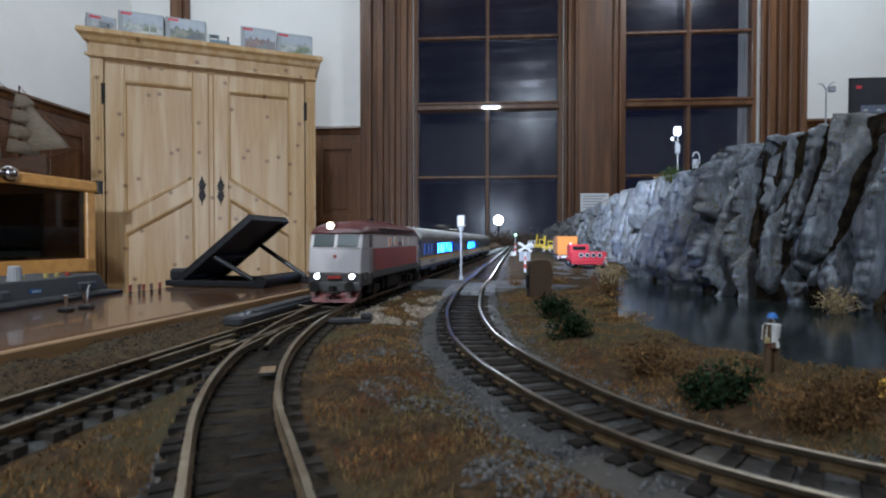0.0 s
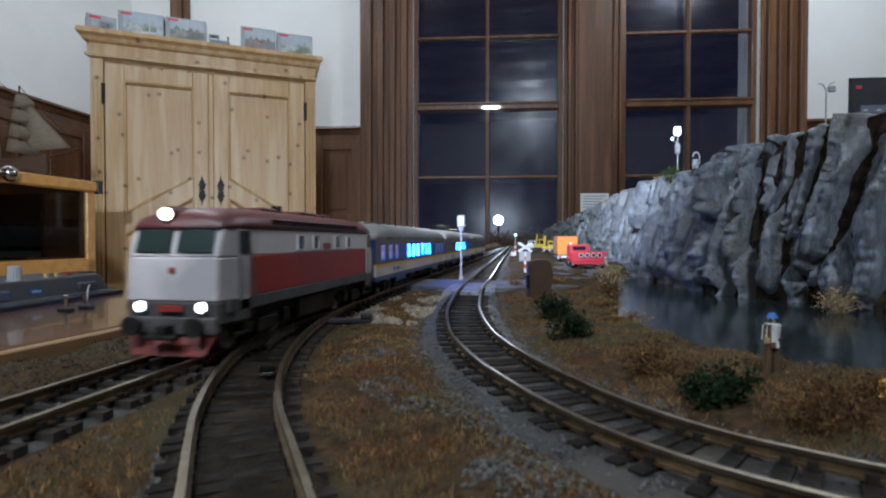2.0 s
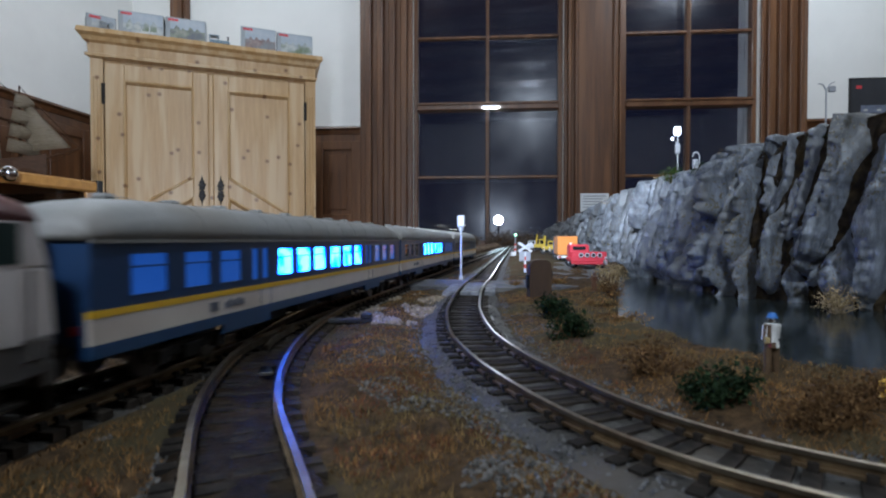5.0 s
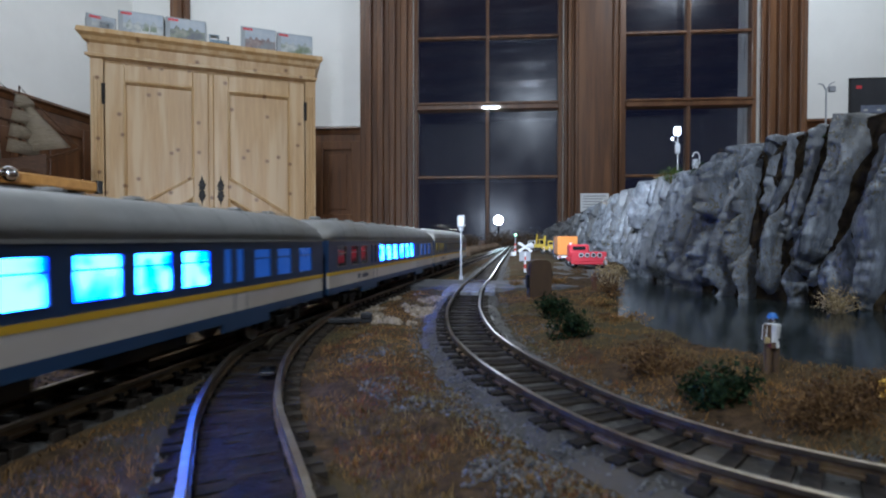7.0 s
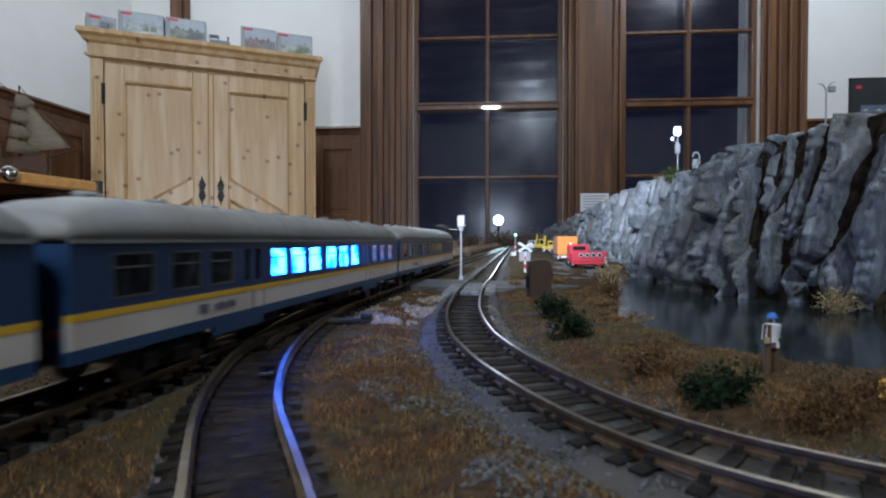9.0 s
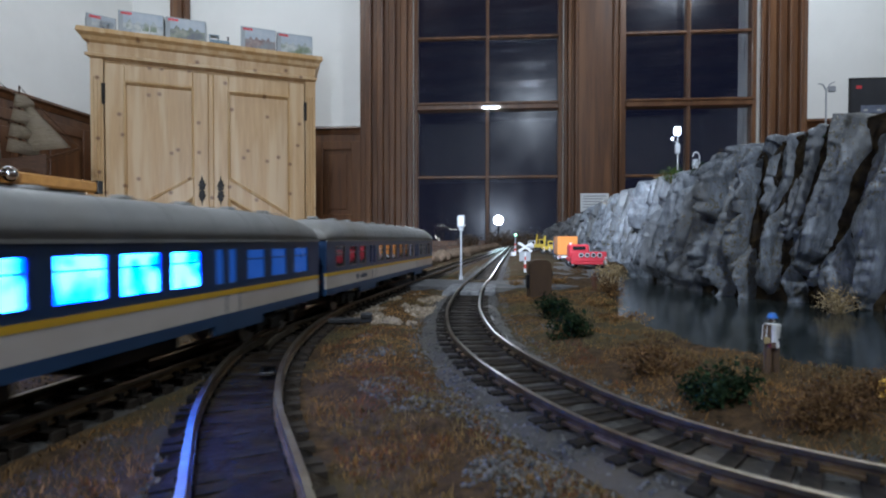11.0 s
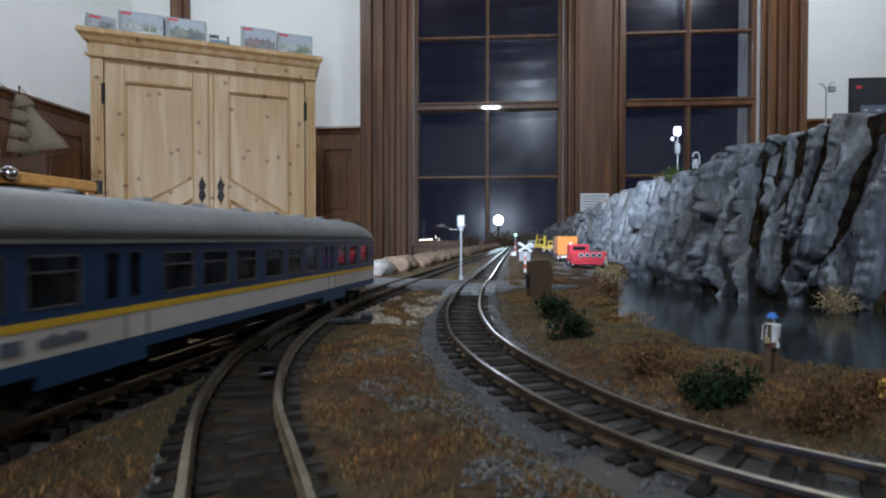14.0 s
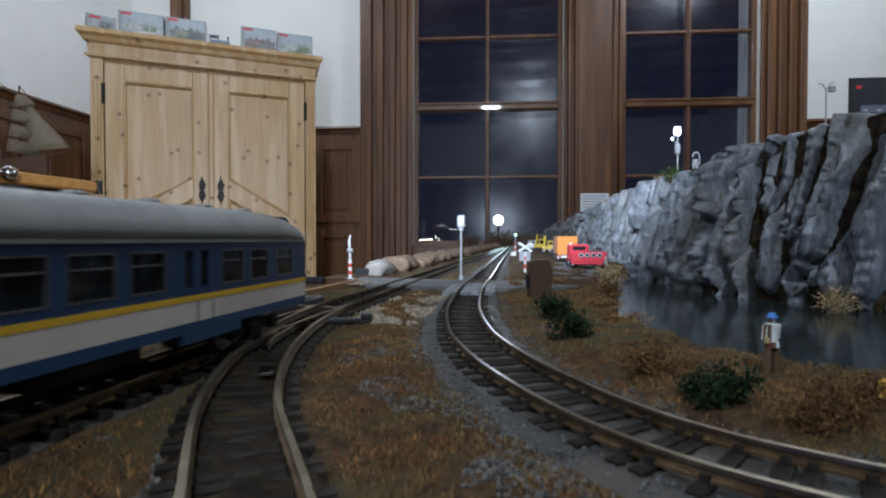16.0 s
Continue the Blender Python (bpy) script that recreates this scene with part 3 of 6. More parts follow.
def build_cliff():
    """Two skins over one plan line: upright jointed rock, and near-black earth whose colour adds shade where the
    fissures run deep.
    """
    xy, h = spline(CLIFF, 0.0014)
    ids = np.arange(len(xy))
    pick = np.where(((xy[:, 1] > 0.24) & (xy[:, 1] < 0.80)) | ((xy[:, 1] < 1.5) & (ids % 2 == 0)) | (ids % 7 == 0))[0]
    s = np.r_[0, np.cumsum(np.hypot(*np.diff(xy, axis=0).T))][pick]
    xy, h = xy[pick], h[pick]
    n = np.c_[-h[:, 1], h[:, 0]]            # towards the pond
    rows, edge = 100, 0.78
    ty, tz = zip(*CLIFF_TOP)
    v, ve, f = [], [], []
    for i in range(len(xy)):
        top = R + float(np.interp(xy[i][1], ty, tz)) + 0.007 * noise.noise((s[i] * 11, 0.0, 2.0)) + 0.006 * noise.noise((s[i] * 34, 0.0, 7.0))
        for j in range(rows):
            e = j / (rows - 1)
            if e < edge:
                u = e / edge
                z = R - 0.030 + (top - R + 0.030) * u
                back = 0.034 * u ** 1.5
            else:
                u = (e - edge) / (1 - edge)
                z = top + 0.012 * math.sin(u * 1.6)
                back = 0.034 + 0.34 * u ** 1.8
            w = 1.0 if e < edge else max(0.10, 1 - (e - edge) / 0.09)
            zz = z - R
            warp = noise.noise_vector((s[i] * 16, zz * 16, 4.0)) * 0.34 + noise.noise_vector((s[i] * 50, zz * 24, 9.0)) * 0.18 + noise.noise_vector((s[i] * 170, zz * 70, 5.0)) * 0.05
            # tall columns, leaning a little, split by open joints
            qx, qy = s[i] * 56 + warp.x + zz * 4, zz * 6.0 + warp.y - s[i] * 3
            d, pt = noise.voronoi((qx, qy, 0.0))
            gap = d[1] - d[0]
            openness = step01(-0.25, 0.20, noise.noise((s[i] * 14, zz * 11, 6.0)))
            crack = step01(0.03, 0.17 + 0.16 * openness, gap)
            crack = crack * (0.60 + 0.40 * openness) + 0.40 * (1 - openness)
            tone = noise.cell(pt[0] * 7.3)
            slab = 0.011 * (tone - 0.5) + (qx - pt[0].x) * (noise.cell(pt[0] * 3.1 + Vector((5, 1, 2))) - 0.5) * 0.024 + (qy - pt[0].y) * (noise.cell(pt[0] * 5.7) - 0.6) * 0.008
            # smaller chips on the columns
            d2, pt2 = noise.voronoi((qx * 2.4 + 7, qy * 2.3 + qx * 0.5, 3.0))
            gap2 = step01(0.0, 0.16, d2[1] - d2[0])
            chip = 0.008 * (noise.cell(pt2[0] * 4.3) - 0.5) + (qx * 2.4 + 7 - pt2[0].x) * (noise.cell(pt2[0] * 6.1) - 0.5) * 0.009 + 0.0032 * (gap2 - 1)
            grit = 0.0042 * noise.fractal((s[i] * 105, zz * 24, 2.0), 0.6, 2.3, 5) + 0.0017 * noise.fractal((s[i] * 320, zz * 210, 3.0), 0.7, 2.1, 3)
            out = 0.040 * crack + (0.25 + 0.75 * crack) * slab + (1 - 0.6 * step01(0.48, 0.72, xy[i][1])) * crack * chip + grit + 0.006 * noise.noise((s[i] * 12, zz * 9, 1.0))
            foot = 0.012 * step01(0.006, -0.012, zz) if e < edge else 0.0
            o = w * (out - 0.036 - foot) - back
            hump = 0.0
            if e >= edge:
                hump = (1 - w) * 0.004 * noise.fractal((xy[i][0] * 40 + back * 40, xy[i][1] * 40, 2.0), 0.7, 2.0, 3) + w * 0.010 * (crack - 0.7)
            a = xy[i] + n[i] * o
            v.append((a[0], a[1], z + hump))
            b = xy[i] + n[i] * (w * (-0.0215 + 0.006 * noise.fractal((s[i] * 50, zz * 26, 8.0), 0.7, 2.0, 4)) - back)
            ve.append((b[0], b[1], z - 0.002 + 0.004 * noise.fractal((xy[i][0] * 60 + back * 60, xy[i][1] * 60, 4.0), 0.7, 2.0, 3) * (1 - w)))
    for i in range(len(xy) - 1):
        for j in range(rows - 1):
            a = i * rows + j
            f.append((a, a + rows, a + rows + 1, a + 1))
    cl = thing("rock_cliff", pose(0, 0, 0), "blue-grey painted cliff with deep earthy fissures above the pond", "cliff")
    soup(v, f, "rock_face", ROCK, cl, True)
    tagged(soup(ve, f, "fissure_earth_shade", EARTHSHADE, cl, True), "dark brown earth, near black for the shade in the fissures")


build_cliff()

# ---- train ----
CREAM = material("coach_white", (0.60, 0.545, 0.49), (0.53, 0.48, 0.43), 60, 0.45, bump=0.02, c3=(0.48, 0.42, 0.37), scale2=25)
BLUE = material("coach_blue", (0.017, 0.044, 0.110), (0.014, 0.036, 0.09), 60, 0.38, bump=0.02)
SKIRT = material("skirt_blue", (0.015, 0.052, 0.125), (0.012, 0.042, 0.10), 60, 0.45, bump=0.02)
YELLOW = material("stripe_yellow", (0.66, 0.40, 0.02), (0.60, 0.35, 0.02), 60, 0.45, bump=0.02)
ROOF = material("coach_roof_grey", (0.205, 0.205, 0.20), (0.155, 0.155, 0.15), 60, 0.55, bump=0.08, c3=(0.165, 0.155, 0.14), scale2=25)
BLACK = material("dirty_black", (0.022, 0.020, 0.018), (0.012, 0.011, 0.010), 300, 0.65, bump=0.25, c3=(0.045, 0.036, 0.028), scale2=60)
WHEEL = material("wheel_steel", (0.26, 0.25, 0.24), (0.16, 0.15, 0.14), 200, 0.4, 0.9)
RED = material("loco_red", (0.33, 0.028, 0.020), (0.27, 0.022, 0.016), 60, 0.42, bump=0.03, c3=(0.24, 0.03, 0.022), scale2=30)
DKRED = material("loco_roof_red", (0.115, 0.024, 0.022), (0.085, 0.020, 0.018), 60, 0.45, bump=0.05, c3=(0.075, 0.03, 0.028), scale2=30)
LOCOWHITE = material("loco_white", (0.62, 0.58, 0.57), (0.54, 0.50, 0.49), 60, 0.45, bump=0.03, c3=(0.34, 0.32, 0.32), scale2=30)
PLATE = material("plate_dull_red", (0.26, 0.08, 0.065), rough=0.5)
LOCOGREY = material("loco_frame_grey", (0.075, 0.070, 0.068), (0.05, 0.046, 0.044), 100, 0.6, bump=0.1)
BUFRED = material("buffer_beam_red", (0.16, 0.020, 0.014), (0.12, 0.016, 0.012), 80, 0.5, bump=0.05)
DARKGLASS = material("dark_window", (0.012, 0.014, 0.017), (0.010, 0.012, 0.014), 30, 0.06, bump=0, spec=0.7)
CABGLASS = material("cab_window", (0.022, 0.036, 0.033), (0.014, 0.024, 0.022), 60, 0.3, bump=0, spec=0.2)
LIT = material("lit_window", (0.3, 0.5, 0.6), emit=(0.17, 0.52, 1.0), power=45.0, bump=0, scale=160)
nt = LIT.node_tree                       # uneven light behind the panes: seats and partitions
nz = nt.nodes.new("ShaderNodeTexNoise")
nz.inputs["Scale"].default_value, nz.inputs["Detail"].default_value = 150, 1
rp = nt.nodes.new("ShaderNodeValToRGB")
rp.color_ramp.elements[0].position, rp.color_ramp.elements[1].position = 0.36, 0.50
rp.color_ramp.elements[0].color, rp.color_ramp.elements[1].color = (0.003, 0.026, 0.72, 1), (0.020, 0.165, 1.0, 1)
nt.links.new(nt.nodes["Texture Coordinate"].outputs["Object"], nz.inputs["Vector"])
nt.links.new(nz.outputs["Fac"], rp.inputs["Fac"])
nt.links.new(rp.outputs[0], nt.nodes["Principled BSDF"].inputs["Emission Color"])
DIM = material("dim_window", (0.03, 0.06, 0.14), (0.015, 0.03, 0.08), 110, 0.1, emit=(0.03, 0.16, 0.75), power=0.34, bump=0)
HEADLIGHT = material("headlight_glow", (1, 0.95, 0.85), emit=(1.0, 0.88, 0.66), power=9.0, bump=0)
WHITELED = material("white_led_glow", (1, 1, 1), emit=(0.85, 0.93, 1.0), power=9.0, bump=0)
TAILRED = material("marker_red", (0.35, 0.02, 0.02), rough=0.3)
LETTER = material("lettering_grey", (0.10, 0.11, 0.14), rough=0.5, bump=0)
HALF = 0.0155
COACH = 0.260
WINDOWS = [(0.011, 0.024), (0.030, 0.042), (0.046, 0.058), (0.082, 0.094), (0.098, 0.1105), (0.1145, 0.127)]
DOOR = (0.063, 0.076)


def roof_loft(length, stations, half, z0, rise, seg=16, sag=0.0):
    """An arched roof; stations: (x, scale of the width, scale of the rise)."""
    bm = bmesh.new()
    rings = []
    for x, sw, sr in stations:
        ring = []
        for k in range(seg + 1):
            a = math.pi * k / seg
            ring.append(bm.verts.new((x, half * sw * math.copysign(abs(math.cos(a)) ** 0.72, math.cos(a)), z0 + rise * sr * math.sin(a) ** 0.8)))
        rings.append(ring)
    for a, b in zip(rings, rings[1:]):
        for k in range(seg):
            bm.faces.new((a[k], a[k + 1], b[k + 1], b[k]))
    bm.faces.new(list(reversed(rings[0])))
    bm.faces.new(rings[-1])
    for a, b in zip(rings, rings[1:]):
        bm.faces.new((a[0], b[0], b[-1], a[-1]))
    bmesh.ops.recalc_face_normals(bm, faces=bm.faces)
    return bm


def bogie(parent, x, length, wheel_r, frame_mat=BLACK, half=0.0115):
    bg = part("bogie", boxes((x - length / 2, x + length / 2, half, half + 0.0016, 0.0045, 0.0078), (x - length / 2, x + length / 2, -half - 0.0016, -half, 0.0045, 0.0078),
                             (x - 0.004, x + 0.004, half, half + 0.0024, 0.0028, 0.0070), (x - 0.004, x + 0.004, -half - 0.0024, -half, 0.0028, 0.0070),
                             (x - 0.003, x + 0.003, -half, half, 0.0045, 0.0105), bevel=0.0004), frame_mat, parent)
    for dx in (-length * 0.36, length * 0.36):
        bm = rods(((x + dx, -0.0095, wheel_r), (x + dx, -0.0072, wheel_r), wheel_r), ((x + dx, 0.0072, wheel_r), (x + dx, 0.0095, wheel_r), wheel_r), ((x + dx, -0.0125, wheel_r), (x + dx, 0.0125, wheel_r), 0.001), seg=20)
        part("wheelset", bm, WHEEL, bg)
        for sy in (1, -1):
            part("axle_box", boxes((x + dx - 0.0022, x + dx + 0.0022, *sorted((sy * half, sy * (half + 0.0030))), wheel_r - 0.0018, wheel_r + 0.0022), bevel=0.0004), frame_mat, bg)
    return bg


def build_coach(name, label, lit_front, lit_mid, lit_rear):
    c = thing(name, pose(0, 0, 0), label, "railway coach", "passenger coaches of the train")
    L = COACH / 2
    zb, zy0, zy1, zw0, zw1, zr = 0.0128, 0.0186, 0.0202, 0.0222, 0.0326, 0.0356
    for sy in (1, -1):
        y0, y1 = sorted((sy * (HALF - 0.0012), sy * HALF))
        part("lower_panel", boxes((-L, L, y0, y1, zb, zy0)), CREAM, c, "off-white lower side panel")
        ys0, ys1 = sorted((sy * (HALF - 0.0012), sy * (HALF + 0.0001)))
        part("stripe", boxes((-L, L, ys0, ys1, zy0, zy1)), YELLOW, c, "yellow waist stripe")
        part("skirt", boxes((-L, L, y0, y1, 0.0098, zb), (-0.082, -0.054, y0, y1, 0.0070, 0.0098), (0.054, 0.082, y0, y1, 0.0070, 0.0098)), SKIRT, c, "blue skirt")
        bm = boxes((-L, L, y0, y1, zy1, zw0), (-L, L, y0, y1, zw1, zr))
        holes = sorted([(-L + a, -L + b) for a, b in WINDOWS + [DOOR]] + [(L - b, L - a) for a, b in WINDOWS + [DOOR]])
        x = -L
        for a, b in holes + [(L, L)]:
            box(bm, x, a, y0, y1, zw0, zw1)
            x = b
        part("window_band", bm, BLUE, c, "dark blue window band")
        for k, (a, b) in enumerate(holes):
            u = (a + b) / 2 / L
            door = min(abs(abs(u) * L - (L - 0.0695)), 1) < 0.002
            zone = lit_front if u > 0.42 else lit_rear if u < -0.42 else lit_mid
            mt = zone if not (door and zone is LIT) else DIM
            py = sorted((sy * (HALF - 0.0009), sy * (HALF - 0.0005)))
            pn = part("door_window" if door else "window_pane", boxes((a, b, *py, zw0, zw1)), mt, c)
            fy = sorted((sy * (HALF - 0.0005), sy * (HALF + 0.0001)))
            m_ = (a + b) / 2
            if door:
                part("door_leaf", boxes((a - 0.0006, a + 0.0012, *fy, zy1, zw1), (b - 0.0012, b + 0.0006, *fy, zy1, zw1), (m_ - 0.0014, m_ + 0.0014, *fy, 0.0200, zw1), bevel=0.0001), BLUE, c)
                part("door_seam", boxes((m_ - 0.0002, m_ + 0.0002, *sorted((sy * HALF, sy * (HALF + 0.00015))), 0.0128, zy0), (a - 0.0006, a - 0.0003, *sorted((sy * HALF, sy * (HALF + 0.00015))), 0.0128, zy0)), LETTER, c)
            else:
                rail = part("window_frame", boxes((a, b, *fy, zw1 - 0.0036, zw1 - 0.0032), (a, a + 0.0004, *fy, zw0, zw1), (b - 0.0004, b, *fy, zw0, zw1), (a, b, *fy, zw0, zw0 + 0.0004), (a, b, *fy, zw1 - 0.0004, zw1)), WHEEL if mt is DARKGLASS else BLUE, c)
        sx = L - 0.050
        py = sorted((sy * HALF, sy * (HALF + 0.0002)))
        part("lettering", boxes(*[(sx - 0.0022 * i, sx - 0.0022 * i + 0.0016, *py, 0.0148, 0.0166 + 0.0006 * (i % 2)) for i in range(5)], (sx + 0.005, sx + 0.009, *py, 0.0146, 0.0172)), LETTER, c, "dark lettering bars")
    for sx in (1, -1):
        e0, e1 = sorted((sx * (L - 0.0012), sx * (L - 0.0001)))
        part("end_wall", boxes((e0, e1, -HALF + 0.0012, HALF - 0.0012, 0.0098, zr)), BLUE, c)
        g0, g1 = sorted((sx * L, sx * (L + 0.0030)))
        part("gangway", boxes((g0, g1, -0.0062, 0.0062, 0.0110, 0.0355), bevel=0.0008), BLACK, c, "black rubber gangway")
        for y in (-0.010, 0.010):
            part("buffer", rods(((sx * (L - 0.0005), y, 0.0115), (sx * (L + 0.0026), y, 0.0115), 0.0010), ((sx * (L + 0.0022), y, 0.0115), (sx * (L + 0.0030), y, 0.0115), 0.0024), seg=12), BLACK, c)
        for y in (-0.0115, 0.0115):
            part("marker_light", boxes((*sorted((sx * L, sx * (L + 0.0006))), y - 0.001, y + 0.001, 0.0150, 0.0170)), TAILRED, c)
    part("floor_pan", boxes((-L + 0.001, L - 0.001, -HALF + 0.0013, HALF - 0.0013, 0.0100, 0.0112)), BLACK, c)
    st = [(-L - 0.0004, 0.96, 0.50), (-L + 0.002, 0.99, 0.68), (-L + 0.008, 1.0, 0.86), (-L + 0.016, 1.0, 0.97), (-L + 0.026, 1.0, 1.0)]
    st = st + [(-x, a, b) for x, a, b in reversed(st)]
    part("roof", roof_loft(COACH, st, HALF + 0.0004, zr - 0.0003, 0.0108), ROOF, c, "dusty grey arched roof", smooth=True)
    bm = bmesh.new()
    for i in range(13):
        x = -L + 0.020 + i * (COACH - 0.04) / 12
        for k in range(12):
            a0, a1 = math.pi * k / 12, math.pi * (k + 1) / 12
            pts = []
            for a in (a0, a1):
                pts.append(((HALF + 0.0006) * math.copysign(abs(math.cos(a)) ** 0.72, math.cos(a)), zr - 0.0001 + 0.0110 * math.sin(a) ** 0.8))
            rod(bm, (x, *pts[0]), (x, *pts[1]), 0.00009, seg=4, cap=False)
    part("roof_ribs", bm, ROOF, c)
    for i in range(10):
        x = -L + 0.020 + i * (COACH - 0.04) / 9
        part("roof_vent", boxes((x - 0.0022, x + 0.0022, -0.0024, 0.0024, zr + 0.0098, zr + 0.0118), bevel=0.0007), ROOF, c)
    part("gutter", boxes((-L, L, HALF, HALF + 0.0006, zr - 0.0008, zr), (-L, L, -HALF - 0.0006, -HALF, zr - 0.0008, zr)), ROOF, c)
    for x, l in ((-0.030, 0.030), (0.012, 0.022), (0.040, 0.016)):
        part("underfloor_box", boxes((x - l / 2, x + l / 2, -0.011, 0.011, 0.0050, 0.0100), bevel=0.0006), BLACK, c)
    for x in (-L + 0.036, L - 0.036):
        bogie(c, x, 0.034, 0.0052)
    if lit_mid is LIT:
        part("seat_row", boxes(*[(x, x + 0.003, -0.012, 0.012, 0.0112, 0.0245) for x in np.linspace(-0.05, 0.05, 8)]), SKIRT, c)
    return c


def build_loco():
    c = thing("diesel_locomotive", pose(0, 0, 0), "red and white model diesel locomotive with lit headlights", "locomotive")
    L, H = 0.152 / 2, 0.0170
    zf, z1, z2, z3 = 0.0130, 0.0173, 0.0305, 0.0392
    # body bands between the cabs
    for name, a, b, mt, lab in (("frame_band", zf, z1, LOCOGREY, "dark grey frame band"), ("lower_side", z1, z2, RED, "red side panel"), ("upper_side", z2, z3, LOCOWHITE, "off-white upper band")):
        xb = L - 0.016 if name != "frame_band" else L - 0.004
        part(name, boxes((-xb, xb, -H, H, a, b), bevel=0.0003), mt, c, lab)
    for sy in (1, -1):
        for z in np.linspace(0.0195, 0.0285, 6):
            part("side_rib", boxes((-L + 0.018, L - 0.018, *sorted((sy * H, sy * (H + 0.00012))), z, z + 0.0004)), RED, c)
        for x in (-0.0315, -0.0156, 0.0086, 0.0232):
            py = sorted((sy * H, sy * (H + 0.0004)))
            w = part("side_window", boxes((x - 0.0026, x + 0.0026, *py, 0.0318, 0.0372), bevel=0.0001), DARKGLASS, c)
            py = sorted((sy * H, sy * (H + 0.0007)))
            part("window_frame", boxes((x - 0.0031, x - 0.0026, *py, 0.0313, 0.0377), (x + 0.0026, x + 0.0031, *py, 0.0313, 0.0377), (x - 0.0026, x + 0.0026, *py, 0.0372, 0.0377), (x - 0.0026, x + 0.0026, *py, 0.0313, 0.0318)), LOCOWHITE, w)
        py = sorted((sy * H, sy * (H + 0.0004)))
        part("number_plate", boxes((-0.0080, 0.0002, *py, 0.0316, 0.0342)), PLATE, c, "red plate bar")
        part("roof_grille", boxes(*[(-0.045, 0.045, *sorted((sy * (H - 0.0012), sy * (H + 0.0002))), z, z + 0.0006) for z in (0.0397, 0.0409, 0.0421)]), BLACK, c)
    # cabs: loft from the body to a slightly raked front
    for s, front in ((1, True), (-1, False)):
        def cab(name, za, zb_, mt, rake0, rake1, w0=1.0, w1=1.0, nose=0.90, lab=""):
            bm = bmesh.new()
            xb = L - 0.016
            lo = [(xb, -H), (L - 0.008 - rake0, -H * w0), (L - rake0, -H * nose * w0), (L - rake0, H * nose * w0), (L - 0.008 - rake0, H * w0), (xb, H)]
            hi = [(xb, -H), (L - 0.008 - rake1, -H * w1), (L - rake1, -H * nose * w1), (L - rake1, H * nose * w1), (L - 0.008 - rake1, H * w1), (xb, H)]
            a = [bm.verts.new((s * x, y, za)) for x, y in lo]
            b = [bm.verts.new((s * x, y, zb_)) for x, y in hi]
            for i in range(6):
                bm.faces.new((a[i], a[(i + 1) % 6], b[(i + 1) % 6], b[i]))
            bm.faces.new(a)
            bm.faces.new(b)
            bmesh.ops.recalc_face_normals(bm, faces=bm.faces)
            bmesh.ops.bevel(bm, geom=[e for e in bm.edges], offset=0.0005, segments=1, affect="EDGES")
            return part(name, bm, mt, c, lab)

        cab("cab_apron", 0.0098, 0.0168, LOCOGREY, 0.0012, 0.0002, lab="dark grey cab apron")
        cab("cab_front", 0.0168, 0.0302, LOCOWHITE, 0.0, 0.0012, lab="off-white cab front")
        cab("cab_upper", 0.0302, 0.0400, LOCOWHITE, 0.0012, 0.0042, lab="off-white window surround")
        # windscreens: three panes wrapped in white pillars
        tilt = math.atan2(0.0030, 0.0098)
        fm = pose(s * (L - 0.0026), 0, 0.0351) @ (pose(0, 0, 0, 0, -math.degrees(tilt) * s, 0))
        for y0, y1 in ((-0.0130, -0.0011), (0.0011, 0.0130)):
            bm = bmesh.new()
            box(bm, *sorted((s * -0.0004, s * 0.0006)), y0, y1, -0.0037, 0.0036, m=fm)
            g = part("windscreen", bm, CABGLASS, c, "greenish windscreen")
        for sy in (1, -1):
            bm = boxes((*sorted((s * (L - 0.0148), s * (L - 0.0092))), *sorted((sy * H, sy * (H + 0.0005))), 0.0312, 0.0385))
            part("cab_side_window", bm, CABGLASS, c)
            part("cab_door", boxes((*sorted((s * (L - 0.0155), s * (L - 0.0085))), *sorted((sy * H, sy * (H + 0.0003))), 0.0165, 0.0388), bevel=0.0002), LOCOWHITE, c)
            part("handrail", rods(((s * (L - 0.0165), sy * (H + 0.0012), 0.014), (s * (L - 0.0165), sy * (H + 0.0012), 0.030), 0.0003), ((s * (L - 0.0078), sy * (H + 0.0012), 0.014), (s * (L - 0.0078), sy * (H + 0.0012), 0.030), 0.0003), seg=6), WHEEL, c)
            part("cab_step", boxes((*sorted((s * (L - 0.0165), s * (L - 0.0085))), *sorted((sy * (H - 0.003), sy * H)), 0.0055, 0.0062), (*sorted((s * (L - 0.0165), s * (L - 0.0085))), *sorted((sy * (H - 0.003), sy * H)), 0.0095, 0.0102)), BLACK, c)
            hl = part("headlight", rods(((s * (L - 0.002), sy * 0.0103, 0.0152), (s * (L + 0.0004), sy * 0.0103, 0.0152), 0.0015), seg=16), WHITELED if front else CABGLASS, c)
            part("headlight_rim", rods(((s * (L - 0.002), sy * 0.0103, 0.0152), (s * (L + 0.0001), sy * 0.0103, 0.0152), 0.0023), seg=16), LOCOGREY, hl)
            bf = part("buffer", rods(((s * (L - 0.001), sy * 0.0103, 0.0098), (s * (L + 0.0040), sy * 0.0103, 0.0098), 0.0013), ((s * (L + 0.0036), sy * 0.0103, 0.0098), (s * (L + 0.0046), sy * 0.0103, 0.0098), 0.0030), seg=14), BLACK, c)
        part("buffer_beam", boxes((*sorted((s * (L - 0.003), s * (L + 0.0004))), -0.0150, 0.0150, 0.0068, 0.0120), bevel=0.0004), LOCOGREY, c)
        bm = bmesh.new()
